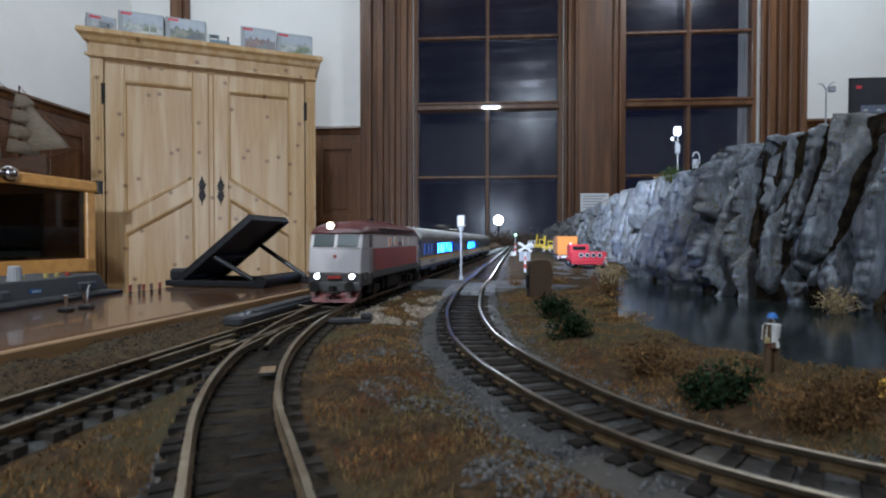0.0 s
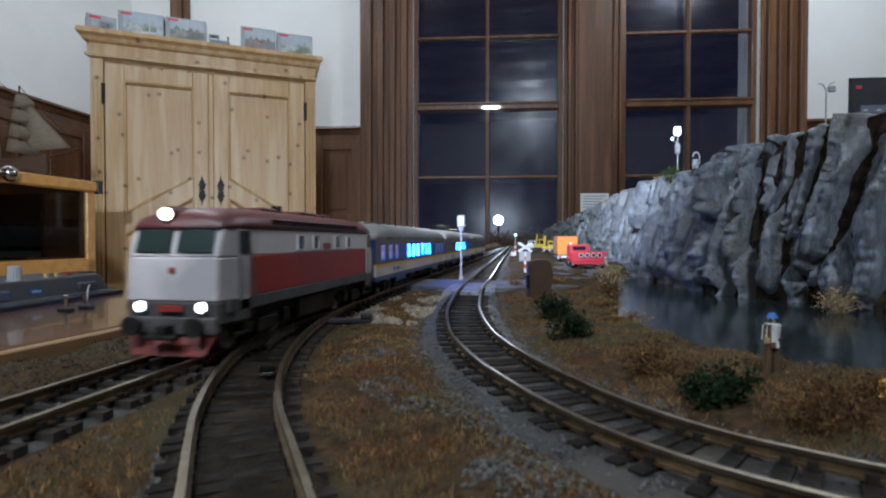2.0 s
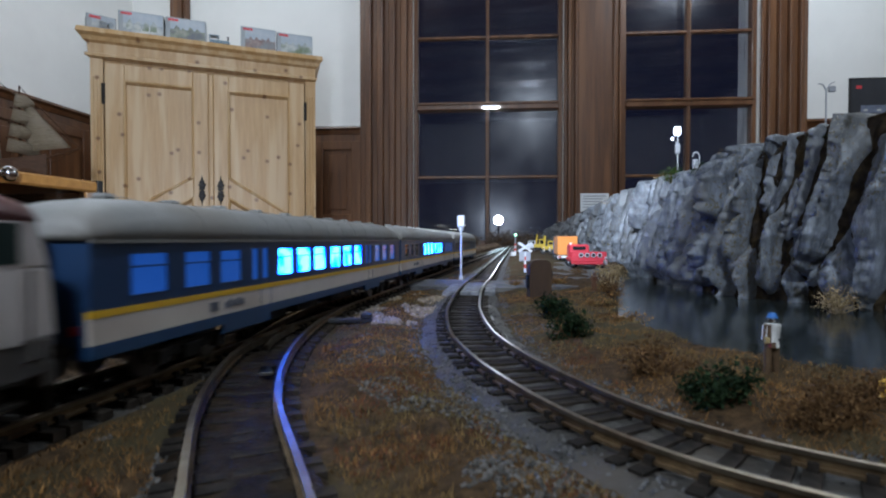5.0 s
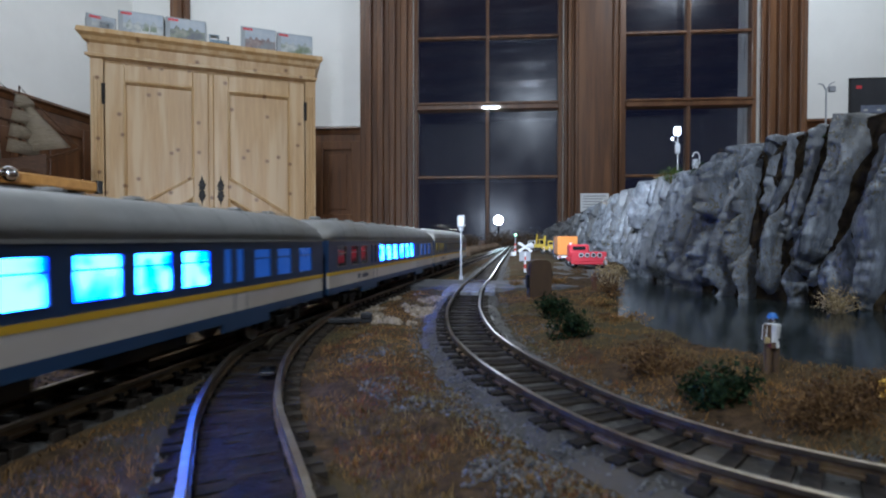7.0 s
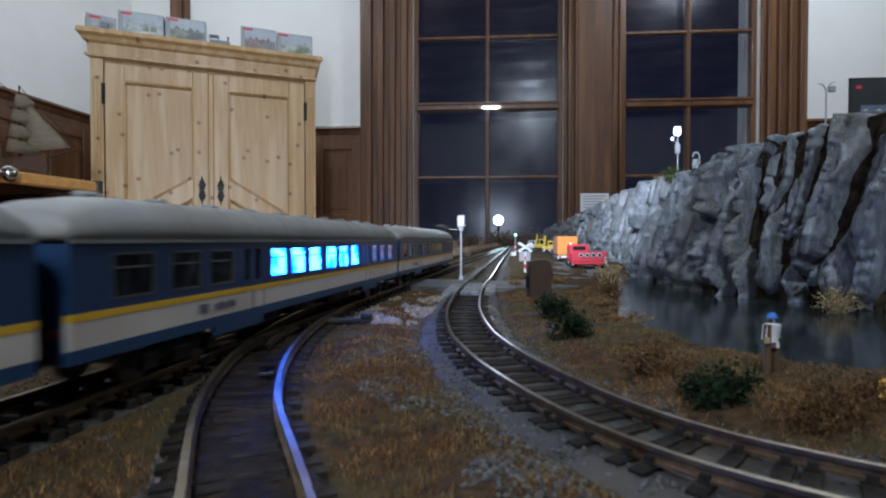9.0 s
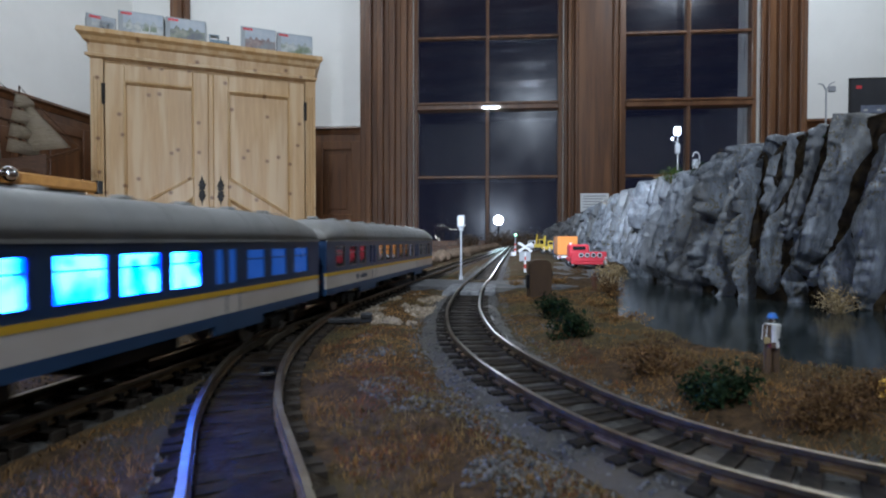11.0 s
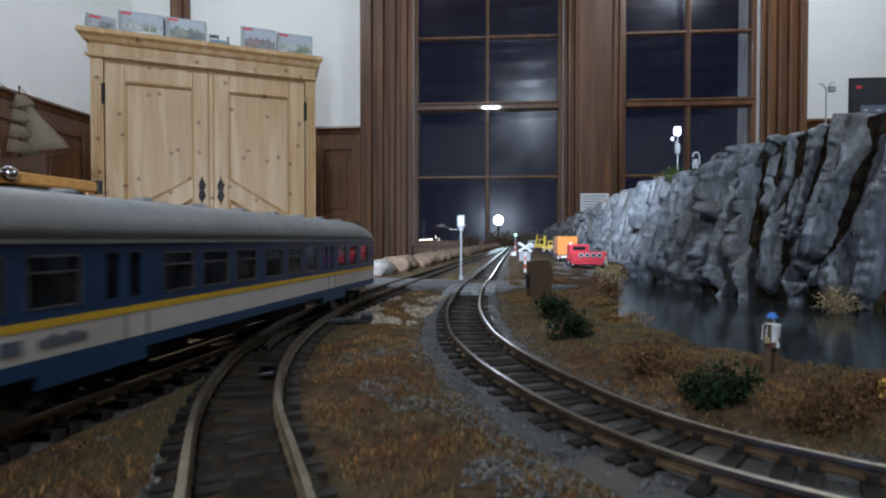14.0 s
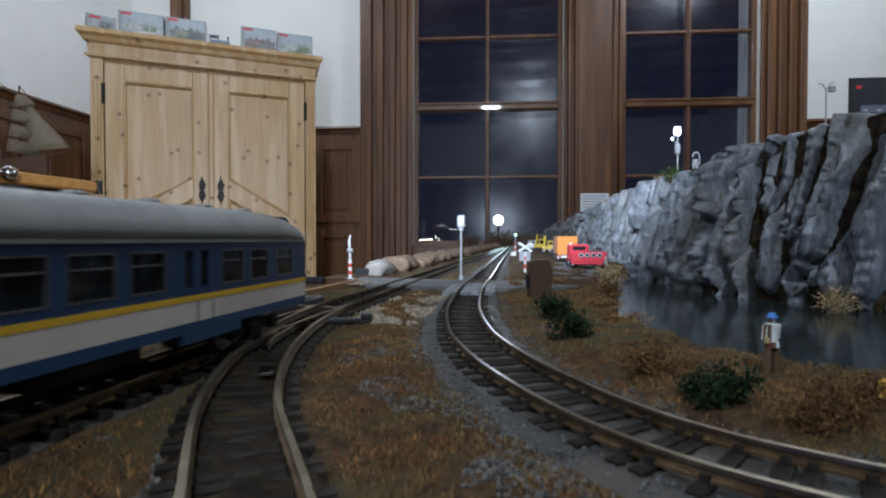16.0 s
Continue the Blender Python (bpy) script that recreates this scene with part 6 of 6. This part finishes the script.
# banded post and black block by the crossing
bp_ = thing("barrier_post", pose(-0.081, 0.444, R - 0.0008), "red and white banded barrier post with a grey foot", "barrier post")
part("foot", boxes((-0.0035, 0.0035, -0.0035, 0.0035, 0.0, 0.003), bevel=0.0006), POSTGREY, bp_)
for i in range(5):
    part("band", rods(((0, 0, 0.003 + 0.0032 * i), (0, 0, 0.003 + 0.0032 * (i + 1)), 0.0015), seg=10), (WHITEPL, SIGRED)[i % 2], bp_)
part("lantern", boxes((-0.0024, 0.0024, -0.002, 0.002, 0.0255, 0.0290), bevel=0.0008), POSTGREY, bp_)
part("arm", rods(((0, 0, 0.019), (-0.0005, 0, 0.030), 0.0008), ((-0.0005, 0, 0.030), (-0.0008, 0, 0.036), 0.0012), ((-0.0008, 0, 0.036), (0.0004, 0, 0.0405), 0.0008), seg=8), WHITEPL, bp_)
bb = part("black_block", boxes((-0.009, 0.009, -0.004, 0.004, 0.0, 0.0068), bevel=0.0006), BLACKPL)
bb.matrix_basis = pose(-0.083, 0.53, R - 0.0010, 0, 0, 10)
tagged(bb, "small black rubber block beside the track", "block")

# turnout fittings
pm = thing("point_motor", pose(main_x(0.275) - 0.0265, 0.275, R - 0.0042, 0, 0, -9.5), "long dark grey point motor beside the track", "point motor")
MOTOR = material("motor_grey", (0.035, 0.036, 0.040), (0.022, 0.022, 0.025), 200, 0.5, bump=0.15)
part("housing", boxes((-0.005, 0.005, -0.045, 0.050, 0.0, 0.0046), bevel=0.001), MOTOR, pm)
part("lid", boxes((-0.0036, 0.0036, -0.030, 0.040, 0.0046, 0.0056), bevel=0.0005), MOTOR, pm)
for y in (-0.040, -0.034, 0.044):
    part("screw", rods(((0.002, y, 0.0040), (0.002, y, 0.0056), 0.0011), seg=10), PINRED if y > 0 else POSTGREY, pm)
part("tie_rod", rods(((0.006, 0.010, 0.003), (0.030, 0.012, 0.002), 0.0006), seg=6), RAILSTEEL, pm)
lv = thing("point_lever", pose(-0.040, 0.243, R - 0.0040, 0, 0, 8), "flat black point lever box beside the turnout", "point lever")
part("plate", boxes((-0.016, 0.006, -0.0022, 0.0022, 0.0, 0.0022), bevel=0.0004), MOTOR, lv)
part("box", boxes((0.0005, 0.0060, -0.0028, 0.0028, 0.0020, 0.0046), bevel=0.0005), MOTOR, lv)
fr = thing("turnout_frog", pose(0, 0, 0), "worn metal crossing frog and check rails of the turnout", "turnout part")
bm = bmesh.new()
for pts in ([(-0.0735, 0.158), (-0.0712, 0.175), (-0.0694, 0.190)], [(-0.0668, 0.160), (-0.0664, 0.180), (-0.0650, 0.200)], [(-0.0600, 0.172), (-0.0625, 0.190), (-0.0622, 0.215)], [(-0.0868, 0.150), (-0.0835, 0.170), (-0.0795, 0.195)]):
    xy, h = spline(pts, 0.004)
    v, f = rail_mesh(xy, h, 0.0, 0.0011, R - 0.0024, R - 0.0002)
    vs = [bm.verts.new(q) for q in v]
    for q in f:
        bm.faces.new([vs[k] for k in q])
part("check_rail", bm, RAILSTEEL, fr)
part("frog_casting", quad_prism(bmesh.new(), [(0, 0), (0.010, 0), (0.010, 0.0022), (0, 0.0022)], 0, 0.004), RAILWEB, fr).matrix_basis = pose(-0.0755, 0.172, R - 0.0026, 0, 0, 80)
part("contact_plate", boxes((-0.0022, 0.0022, -0.003, 0.003, 0, 0.0006), (-0.0022, 0.0022, -0.0055, -0.0040, 0, 0.0009), bevel=0.0001), CHROME, fr, "bright metal contact plate").matrix_basis = pose(-0.0505, 0.146, R - 0.0022, 0, 0, 15)


# ---- plants ----
def plant(name, m, rx, ry, rz, n, leaf, mt, label, category, twig=None, twigs=14, seed=1, group=""):
    """A low bush: crooked twigs from the base and many small leaf facets in uneven clumps."""
    rng = np.random.default_rng(seed)
    t = thing(name, m, label, category, group)
    bm = bmesh.new()
    centres = []
    for i in range(twigs):
        a, e = rng.uniform(0, 2 * math.pi), rng.uniform(0.15, 1.35)
        tip = Vector((rx * math.cos(a) * math.cos(e), ry * math.sin(a) * math.cos(e), rz * (0.25 + 0.75 * math.sin(e)))) * rng.uniform(0.7, 1.05)
        mid = tip * 0.5 + Vector(rng.normal(0, 0.12 * rx, 3))
        mid.z = max(mid.z, 0.1 * rz)
        rod(bm, (0, 0, -0.001), mid, rz * 0.035, rz * 0.022, 5)
        rod(bm, mid, tip, rz * 0.022, rz * 0.008, 5)
        centres += [mid, tip, (mid + tip) / 2]
        for _ in range(2):
            q = mid + (tip - mid) * rng.uniform(0.2, 0.8)
            e2 = q + Vector(rng.normal(0, 0.22 * rx, 3))
            e2.z = abs(e2.z)
            rod(bm, q, e2, rz * 0.013, rz * 0.005, 4)
            centres.append(e2)
    part("branchwork", bm, twig or BROWNBUSH, t)
    cs_ = np.array([tuple(c) for c in centres])
    pick = cs_[rng.integers(0, len(cs_), n)] + rng.normal(0, 0.13, (n, 3)) * (rx, ry, rz)
    pick[:, 2] = np.abs(pick[:, 2])
    v, f = [], []
    for k, c in enumerate(pick):
        u = rng.normal(size=3)
        u /= np.linalg.norm(u)
        w = np.cross(u, rng.normal(size=3))
        w /= np.linalg.norm(w)
        s = leaf * rng.uniform(0.5, 1.3)
        v += [tuple(c - u * s), tuple(c + w * s * 0.5), tuple(c + u * s), tuple(c - w * s * 0.5)]
        f.append((4 * k, 4 * k + 1, 4 * k + 2, 4 * k + 3))
    lv_ = soup(v, f, "foliage", mt, t)
    return t


plant("green_bush", pose(0.0545, 0.2475, GZ - 0.0005), 0.0095, 0.008, 0.0115, 1500, 0.0009, BUSH, "dark green model bush beside the curved track", "bush", seed=2, group="green bushes")
plant("green_bush", pose(0.0490, 0.1925, GZ - 0.0005), 0.0088, 0.008, 0.0115, 1500, 0.0008, BUSH, "dark green model bush beside the curved track", "bush", seed=3, group="green bushes")
plant("green_bush", pose(0.0645, 0.1200, GZ - 0.001), 0.0092, 0.007, 0.0090, 2000, 0.0007, BUSH, "broad dark green model bush on the bank", "bush", seed=4, group="green bushes")
plant("brown_bush", pose(0.0615, 0.145, GZ - 0.001), 0.0110, 0.009, 0.0105, 1000, 0.0006, BROWNBUSH, "dry brown twiggy model bush on the bank", "bush", twigs=26, seed=5, group="dry bushes")
plant("brown_bush", pose(0.0800, 0.104, GZ - 0.001), 0.0125, 0.009, 0.0105, 1700, 0.0005, BROWNBUSH, "dry brown twiggy model bush near the pond", "bush", twigs=40, seed=6, group="dry bushes")
plant("brown_bush", pose(0.0985, 0.118, GZ - 0.002), 0.0100, 0.009, 0.0090, 900, 0.0005, BROWNBUSH, "dry brown twiggy model bush near the pond", "bush", twigs=30, seed=16, group="dry bushes")
plant("straw_bush", pose(0.2640, 0.3400, R - 0.0145), 0.0180, 0.012, 0.0190, 560, 0.0009, STRAW, "pale straw-coloured twiggy bush at the cliff foot", "bush", STRAW, 40, 7, "straw bushes")
plant("straw_bush", pose(0.1700, 0.520, R - 0.006), 0.0180, 0.014, 0.0170, 700, 0.0010, STRAW, "pale dry grass tuft at the road's end", "bush", STRAW, 40, 8, "straw bushes")
plant("straw_bush", pose(0.1330, 0.400, GZ - 0.001), 0.0120, 0.012, 0.0150, 500, 0.0009, STRAW, "pale dry grass tuft on the bank", "bush", BROWNBUSH, 34, 9, "straw bushes")
for k, (x, y, r_, hh) in enumerate(((0.118, 0.36, 0.012, 0.010), (0.093, 0.300, 0.012, 0.007), (0.075, 0.40, 0.012, 0.008), (0.096, 0.43, 0.010, 0.010), (0.145, 0.46, 0.012, 0.010), (0.084, 0.235, 0.013, 0.006), (0.150, 0.56, 0.012, 0.012), (0.060, 0.42, 0.010, 0.006))):
    plant("brown_bush", pose(x, y, GZ - 0.0015), r_, r_, hh, 500, 0.0008, (BROWNBUSH, GRASS)[k % 2], "low dry brown scrub on the model ground", "bush", twigs=14, seed=20 + k, group="dry bushes")
for k, (x, y, z, r_, hh, mt) in enumerate(((0.292, 0.560, R + 0.106, 0.022, 0.016, BUSH), (0.278, 0.615, R + 0.104, 0.020, 0.018, MOSS), (0.300, 0.70, R + 0.104, 0.02, 0.016, STRAW), (0.322, 0.42, R + 0.116, 0.018, 0.006, MOSS),
                                           (0.330, 0.45, R + 0.114, 0.018, 0.007, BROWNBUSH), (0.340, 0.85, R + 0.108, 0.025, 0.012, BROWNBUSH), (0.375, 1.10, R + 0.108, 0.03, 0.014, STRAW), (0.30, 0.50, R + 0.110, 0.025, 0.010, STRAW))):
    plant("cliff_top_bush", pose(x, y, z), r_, r_, hh, 700, 0.0012, mt, "small clump of scrub on the cliff top", "bush", twigs=16, seed=40 + k, group="cliff top scrub")

# row of brown lumps beyond the straight track
LUMP = material("brown_foam_rock", (0.15, 0.11, 0.08), (0.075, 0.052, 0.037), 90, 0.95, bump=0.9, c3=(0.13, 0.09, 0.06), scale2=40)
PALELUMP = material("pale_foam_rock", (0.20, 0.185, 0.17), (0.13, 0.115, 0.10), 90, 0.95, bump=0.8)
LUMPLEAF = material("grey_brown_foliage", (0.12, 0.095, 0.075), (0.07, 0.055, 0.045), 60, 0.9, bump=0, vary=0.4)
rng = np.random.default_rng(5)
y = 0.545
k = 0
while y < 2.6:
    r_ = 0.013 * (1 + 0.25 * rng.uniform(-1, 1)) * (1 + 0.15 * y)
    bm = bmesh.new()
    ball(bm, (0, 0, 0), r_, 3, (1.0, 1.25, 0.72))
    for v in bm.verts:
        v.co *= 1 + 0.28 * noise.noise(v.co * 90 + Vector((k * 3.1, 0, 0))) + 0.10 * noise.noise(v.co * 260)
    ob = part("lump_rock", bm, PALELUMP if k < 2 else LUMP, None, smooth=True)
    ob.matrix_basis = pose(main_x(y) - 0.056 + rng.uniform(-0.004, 0.004), y, R - 0.003 + r_ * 0.35, 0, 0, rng.uniform(0, 360))
    tagged(ob, "pale rough rock lump beside the track" if k < 2 else "brown rough rock lump in the row along the track", "rock", "rock row along the track")
    y += r_ * 1.75
    k += 1

# scrub at the far end of the layout
for k, (x, y, r_, hh) in enumerate(((0.30, 2.9, 0.10, 0.085), (0.42, 3.2, 0.12, 0.10), (0.60, 3.3, 0.10, 0.09), (0.16, 3.0, 0.09, 0.06), (0.50, 2.7, 0.06, 0.06))):
    plant("far_scrub", pose(x, y, GZ), r_, r_, hh, 900, 0.006, LUMPLEAF, "brown scrub at the far end of the layout", "bush", twigs=18, seed=70 + k, group="far scrub")

# lamps on the cliff top
for x, y, z, hh, kind_ in ((0.375, 0.815, R + 0.118, 0.096, "lit"), (0.372, 0.740, R + 0.118, 0.044, "hook"), (0.472, 0.630, R + 0.124, 0.104, "twin")):
    lp = thing("model_street_lamp", pose(x, y, z), "slim grey model street lamp on the cliff top", "model street lamp", "model street lamps")
    part("post", rods(((0, 0, -0.012), (0, 0, hh * 0.93), 0.0012, 0.0008)), POSTGREY, lp)
    if kind_ == "lit":
        part("bracket_box", boxes((-0.004, 0.003, -0.003, 0.003, hh * 0.58, hh * 0.74), bevel=0.001), POSTGREY, lp)
        part("lamp_head", boxes((-0.0055, 0.0035, -0.003, 0.003, hh * 0.88, hh * 1.02), bevel=0.0012), LAMPGLOW, lp, "glowing lamp head")
        part("side_lamp", boxes((-0.0105, -0.0080, -0.0015, 0.0015, hh * 0.80, hh * 0.85), bevel=0.0006), LAMPGLOW, lp)
        part("arm", rods(((0, 0, hh * 0.74), (-0.009, 0, hh * 0.82), 0.0007)), POSTGREY, lp)
    elif kind_ == "hook":
        part("hood", rods(((0, 0, hh * 0.9), (-0.003, 0, hh * 1.02), 0.0008), ((-0.003, 0, hh * 1.02), (-0.008, 0, hh * 1.0), 0.0008), ((-0.008, 0, hh * 1.0), (-0.010, 0, hh * 0.86), 0.0008)), POSTGREY, lp)
        part("lantern", boxes((-0.0095, -0.0025, -0.003, 0.003, hh * 0.45, hh * 0.78), bevel=0.001), POSTGREY, lp)
    else:
        for sx in (-1, 1):
            part("arm", rods(((0, 0, hh * 0.92), (sx * 0.004, 0, hh * 0.99), 0.0007), ((sx * 0.004, 0, hh * 0.99), (sx * 0.010, 0, hh * (1.0 if sx < 0 else 1.02)), 0.0007), seg=8), POSTGREY, lp)
        part("lamp_head", boxes((0.003, 0.011, -0.002, 0.002, hh * 0.90, hh * 0.97), bevel=0.0008), POSTGREY, lp)


# ---- loose scatter ----
def scatter_stones(name, n, xr, yr, rmin, rmax, mt, keep, label, seed, z_of=None):
    rng = np.random.default_rng(seed)
    px, py = rng.uniform(*xr, n), rng.uniform(0, 1, n) ** 1.5 * (yr[1] - yr[0]) + yr[0]
    td = track_distance(px, py)
    ok_ = keep(px, py, td)
    px, py, td = px[ok_], py[ok_], td[ok_]
    pz = ground_height(px, py, td) if z_of is None else z_of(px, py, td)
    base_v = np.array([(1, 0, 0), (-1, 0, 0), (0, 1, 0), (0, -1, 0), (0, 0, 1), (0, 0, -1)], float)
    base_f = np.array([(0, 2, 4), (2, 1, 4), (1, 3, 4), (3, 0, 4), (2, 0, 5), (1, 2, 5), (3, 1, 5), (0, 3, 5)])
    m = len(px)
    r = rng.uniform(rmin, rmax, (m, 1, 1))
    jit = rng.uniform(0.55, 1.25, (m, 6, 1))
    ang = rng.uniform(0, 2 * math.pi, m)
    tl = rng.normal(0, 0.5, m)
    vv = base_v[None] * jit * r
    c, s = np.cos(ang)[:, None], np.sin(ang)[:, None]
    x2, y2 = vv[..., 0] * c - vv[..., 1] * s, vv[..., 0] * s + vv[..., 1] * c
    ct, st_ = np.cos(tl)[:, None], np.sin(tl)[:, None]
    y3, z3 = y2 * ct - vv[..., 2] * st_, y2 * st_ + vv[..., 2] * ct
    vv = np.stack([x2 + px[:, None], y3 + py[:, None], z3 + pz[:, None] + r[:, :, 0] * 0.2], -1).reshape(-1, 3)
    ff = (base_f[None] + 6 * np.arange(m)[:, None, None]).reshape(-1, 3)
    ob = soup(vv.tolist(), ff.tolist(), name, mt)
    return tagged(ob, label, "gravel", kind="stuff")


def bed_z(px, py, td):
    e = np.clip(td / 0.0235, 0, 1)
    return np.maximum(R - 0.0038 - 0.0042 * np.clip((e - 0.62) / 0.38, 0, 1) ** 1.5, ground_height(px, py, td)) - 0.0002


def dist_to(k, px, py):
    best = np.full(px.shape, 9e9)
    for x, y in TRACKS[k][0][::2]:
        best = np.minimum(best, (px - x) ** 2 + (py - y) ** 2)
    return np.sqrt(best)


def not_pond(px, py):
    return (inside_distance(px, py, POND) < -0.002) & (px > board_edge(py) + 0.004)


def off_road(px, py):
    xy, _ = spline(ROAD, 0.01)
    best = np.full(px.shape, 9e9)
    for x, y in xy:
        best = np.minimum(best, (px - x) ** 2 + (py - y) ** 2)
    return np.sqrt(best) > 0.049


def patch(px, py, f, s, lo):
    return np.array([noise.noise((a * f, b * f, s)) for a, b in zip(px, py)]) > lo


scatter_stones("ballast_stones", 90000, (-0.10, 0.20), (0.03, 0.75), 0.00035, 0.0008, STONE, lambda x, y, t: (dist_to(1, x, y) < 0.0255) & (t > 0.0105) & not_pond(x, y), "loose grey ballast stones along the curved track", 1, bed_z)
scatter_stones("track_gravel", 40000, (-0.12, 0.14), (0.03, 0.50), 0.0003, 0.0006, STONE, lambda x, y, t: (t < 0.0095) & (np.minimum(dist_to(1, x, y), dist_to(0, x, y)) < 0.0095), "fine dark gravel between the sleepers", 3, lambda x, y, t: np.full(x.shape, R - 0.0044))
scatter_stones("rubble", 3200, (-0.045, 0.006), (0.235, 0.37), 0.0005, 0.0018, SAND, lambda x, y, t: (t > 0.016) & (np.array([noise.noise((a * 60, b * 30, 3.0)) for a, b in zip(x, y)]) > 0.05), "pale rubble heaped between the tracks", 4)
scatter_stones("gravel_patch", 2500, (-0.115, -0.05), (0.395, 0.47), 0.0005, 0.0012, SAND, lambda x, y, t: (t > 0.016) & (np.hypot(x + 0.080, y - 0.435) < 0.02), "pale gravel round the barrier post", 5, lambda x, y, t: np.full(x.shape, R - 0.0012))
scatter_stones("bare_gravel", 40000, (-0.10, 0.05), (0.03, 0.26), 0.0003, 0.0007, GREYGRAVEL, lambda x, y, t: (t > 0.0105) & (x > main_x(y)) & patch(x, y, 38, 9.0, 0.20) & patch(x, y, 150, 4.0, -0.2), "grey gravel patches showing through the brown scatter", 8)
scatter_stones("gravel_edge", 26000, (-0.15, -0.03), (0.08, 0.42), 0.0002, 0.0006, BROWNGRAVEL, lambda x, y, t: (t > 0.0125) & (x < main_x(y)) & (x > board_edge(y) + 0.003), "grey gravel between board and track", 6)


def grass(name, n, xr, yr, h0, h1, mt, keep, label, seed, power=1.6):
    rng = np.random.default_rng(seed)
    px, py = rng.uniform(*xr, n), rng.uniform(0, 1, n) ** power * (yr[1] - yr[0]) + yr[0]
    td = track_distance(px, py)
    ok_ = keep(px, py, td)
    px, py, td = px[ok_], py[ok_], td[ok_]
    pz = ground_height(px, py, td)
    m = len(px)
    a = rng.uniform(0, 2 * math.pi, m)
    w = rng.uniform(0.00009, 0.00021, m)
    hh = rng.uniform(h0, h1, m)
    lean = rng.normal(0, 0.55, (2, m)) * hh
    p0 = np.c_[px - w * np.cos(a), py - w * np.sin(a), pz - 0.0003]
    p1 = np.c_[px + w * np.cos(a), py + w * np.sin(a), pz - 0.0003]
    p2 = np.c_[px + lean[0], py + lean[1], pz + hh]
    v = np.stack([p0, p1, p2], 1).reshape(-1, 3)
    f = np.arange(3 * m).reshape(-1, 3)
    ob = soup(v.tolist(), f.tolist(), name, mt)
    return tagged(ob, label, "grass", kind="stuff")


grass("dry_grass", 150000, (-0.10, 0.16), (0.035, 0.52), 0.0005, 0.0016, GRASS, lambda x, y, t: (t > 0.0165) & not_pond(x, y) & off_road(x, y) & (dist_to(1, x, y) > 0.021) & patch(x, y, 70, 1.0, -0.25), "short dry brown scatter grass", 11)
grass("russet_grass", 36000, (-0.06, 0.05), (0.035, 0.22), 0.0005, 0.0014, RUSSET, lambda x, y, t: (t > 0.0165) & (dist_to(1, x, y) > 0.023) & patch(x, y, 45, 6.0, 0.12), "russet patches of scatter grass", 12)
grass("track_grass", 26000, (-0.09, 0.03), (0.04, 0.20), 0.0004, 0.0012, GRASS, lambda x, y, t: (dist_to(2, x, y) < 0.0165) & (np.abs(dist_to(2, x, y) - 0.0084) > 0.0016) & patch(x, y, 90, 2.0, 0.1), "sparse brown grass between the branch rails", 13)


# ---- what moves ----
TRAVEL = [(0, 0.4440), (1, 0.3770), (2, 0.3120), (3, 0.2440), (4, 0.1765), (5, 0.1080), (6.5, 0.0050), (8, -0.0960), (9, -0.1640), (10, -0.2320), (11.5, -0.3340), (12.5, -0.4000), (13, -0.4310), (14, -0.4880), (15, -0.5350), (16, -0.5830)]


def on_track(s):
    return Matrix.Translation((MAINX + 0.1657 * s, 0.9862 * s, R)) @ pose(0, 0, 0, 0, 0, -99.54)


def motions():
    """Distances of the first coupling along the straight track; the cars follow rigidly."""
    for car, back in ((loco, -0.080), (coach_1, 0.1335), (coach_2, 0.4005), (coach_3, 0.6695)):
        walk(car, [(t, on_track(s + back)) for t, s in TRAVEL])


motions()
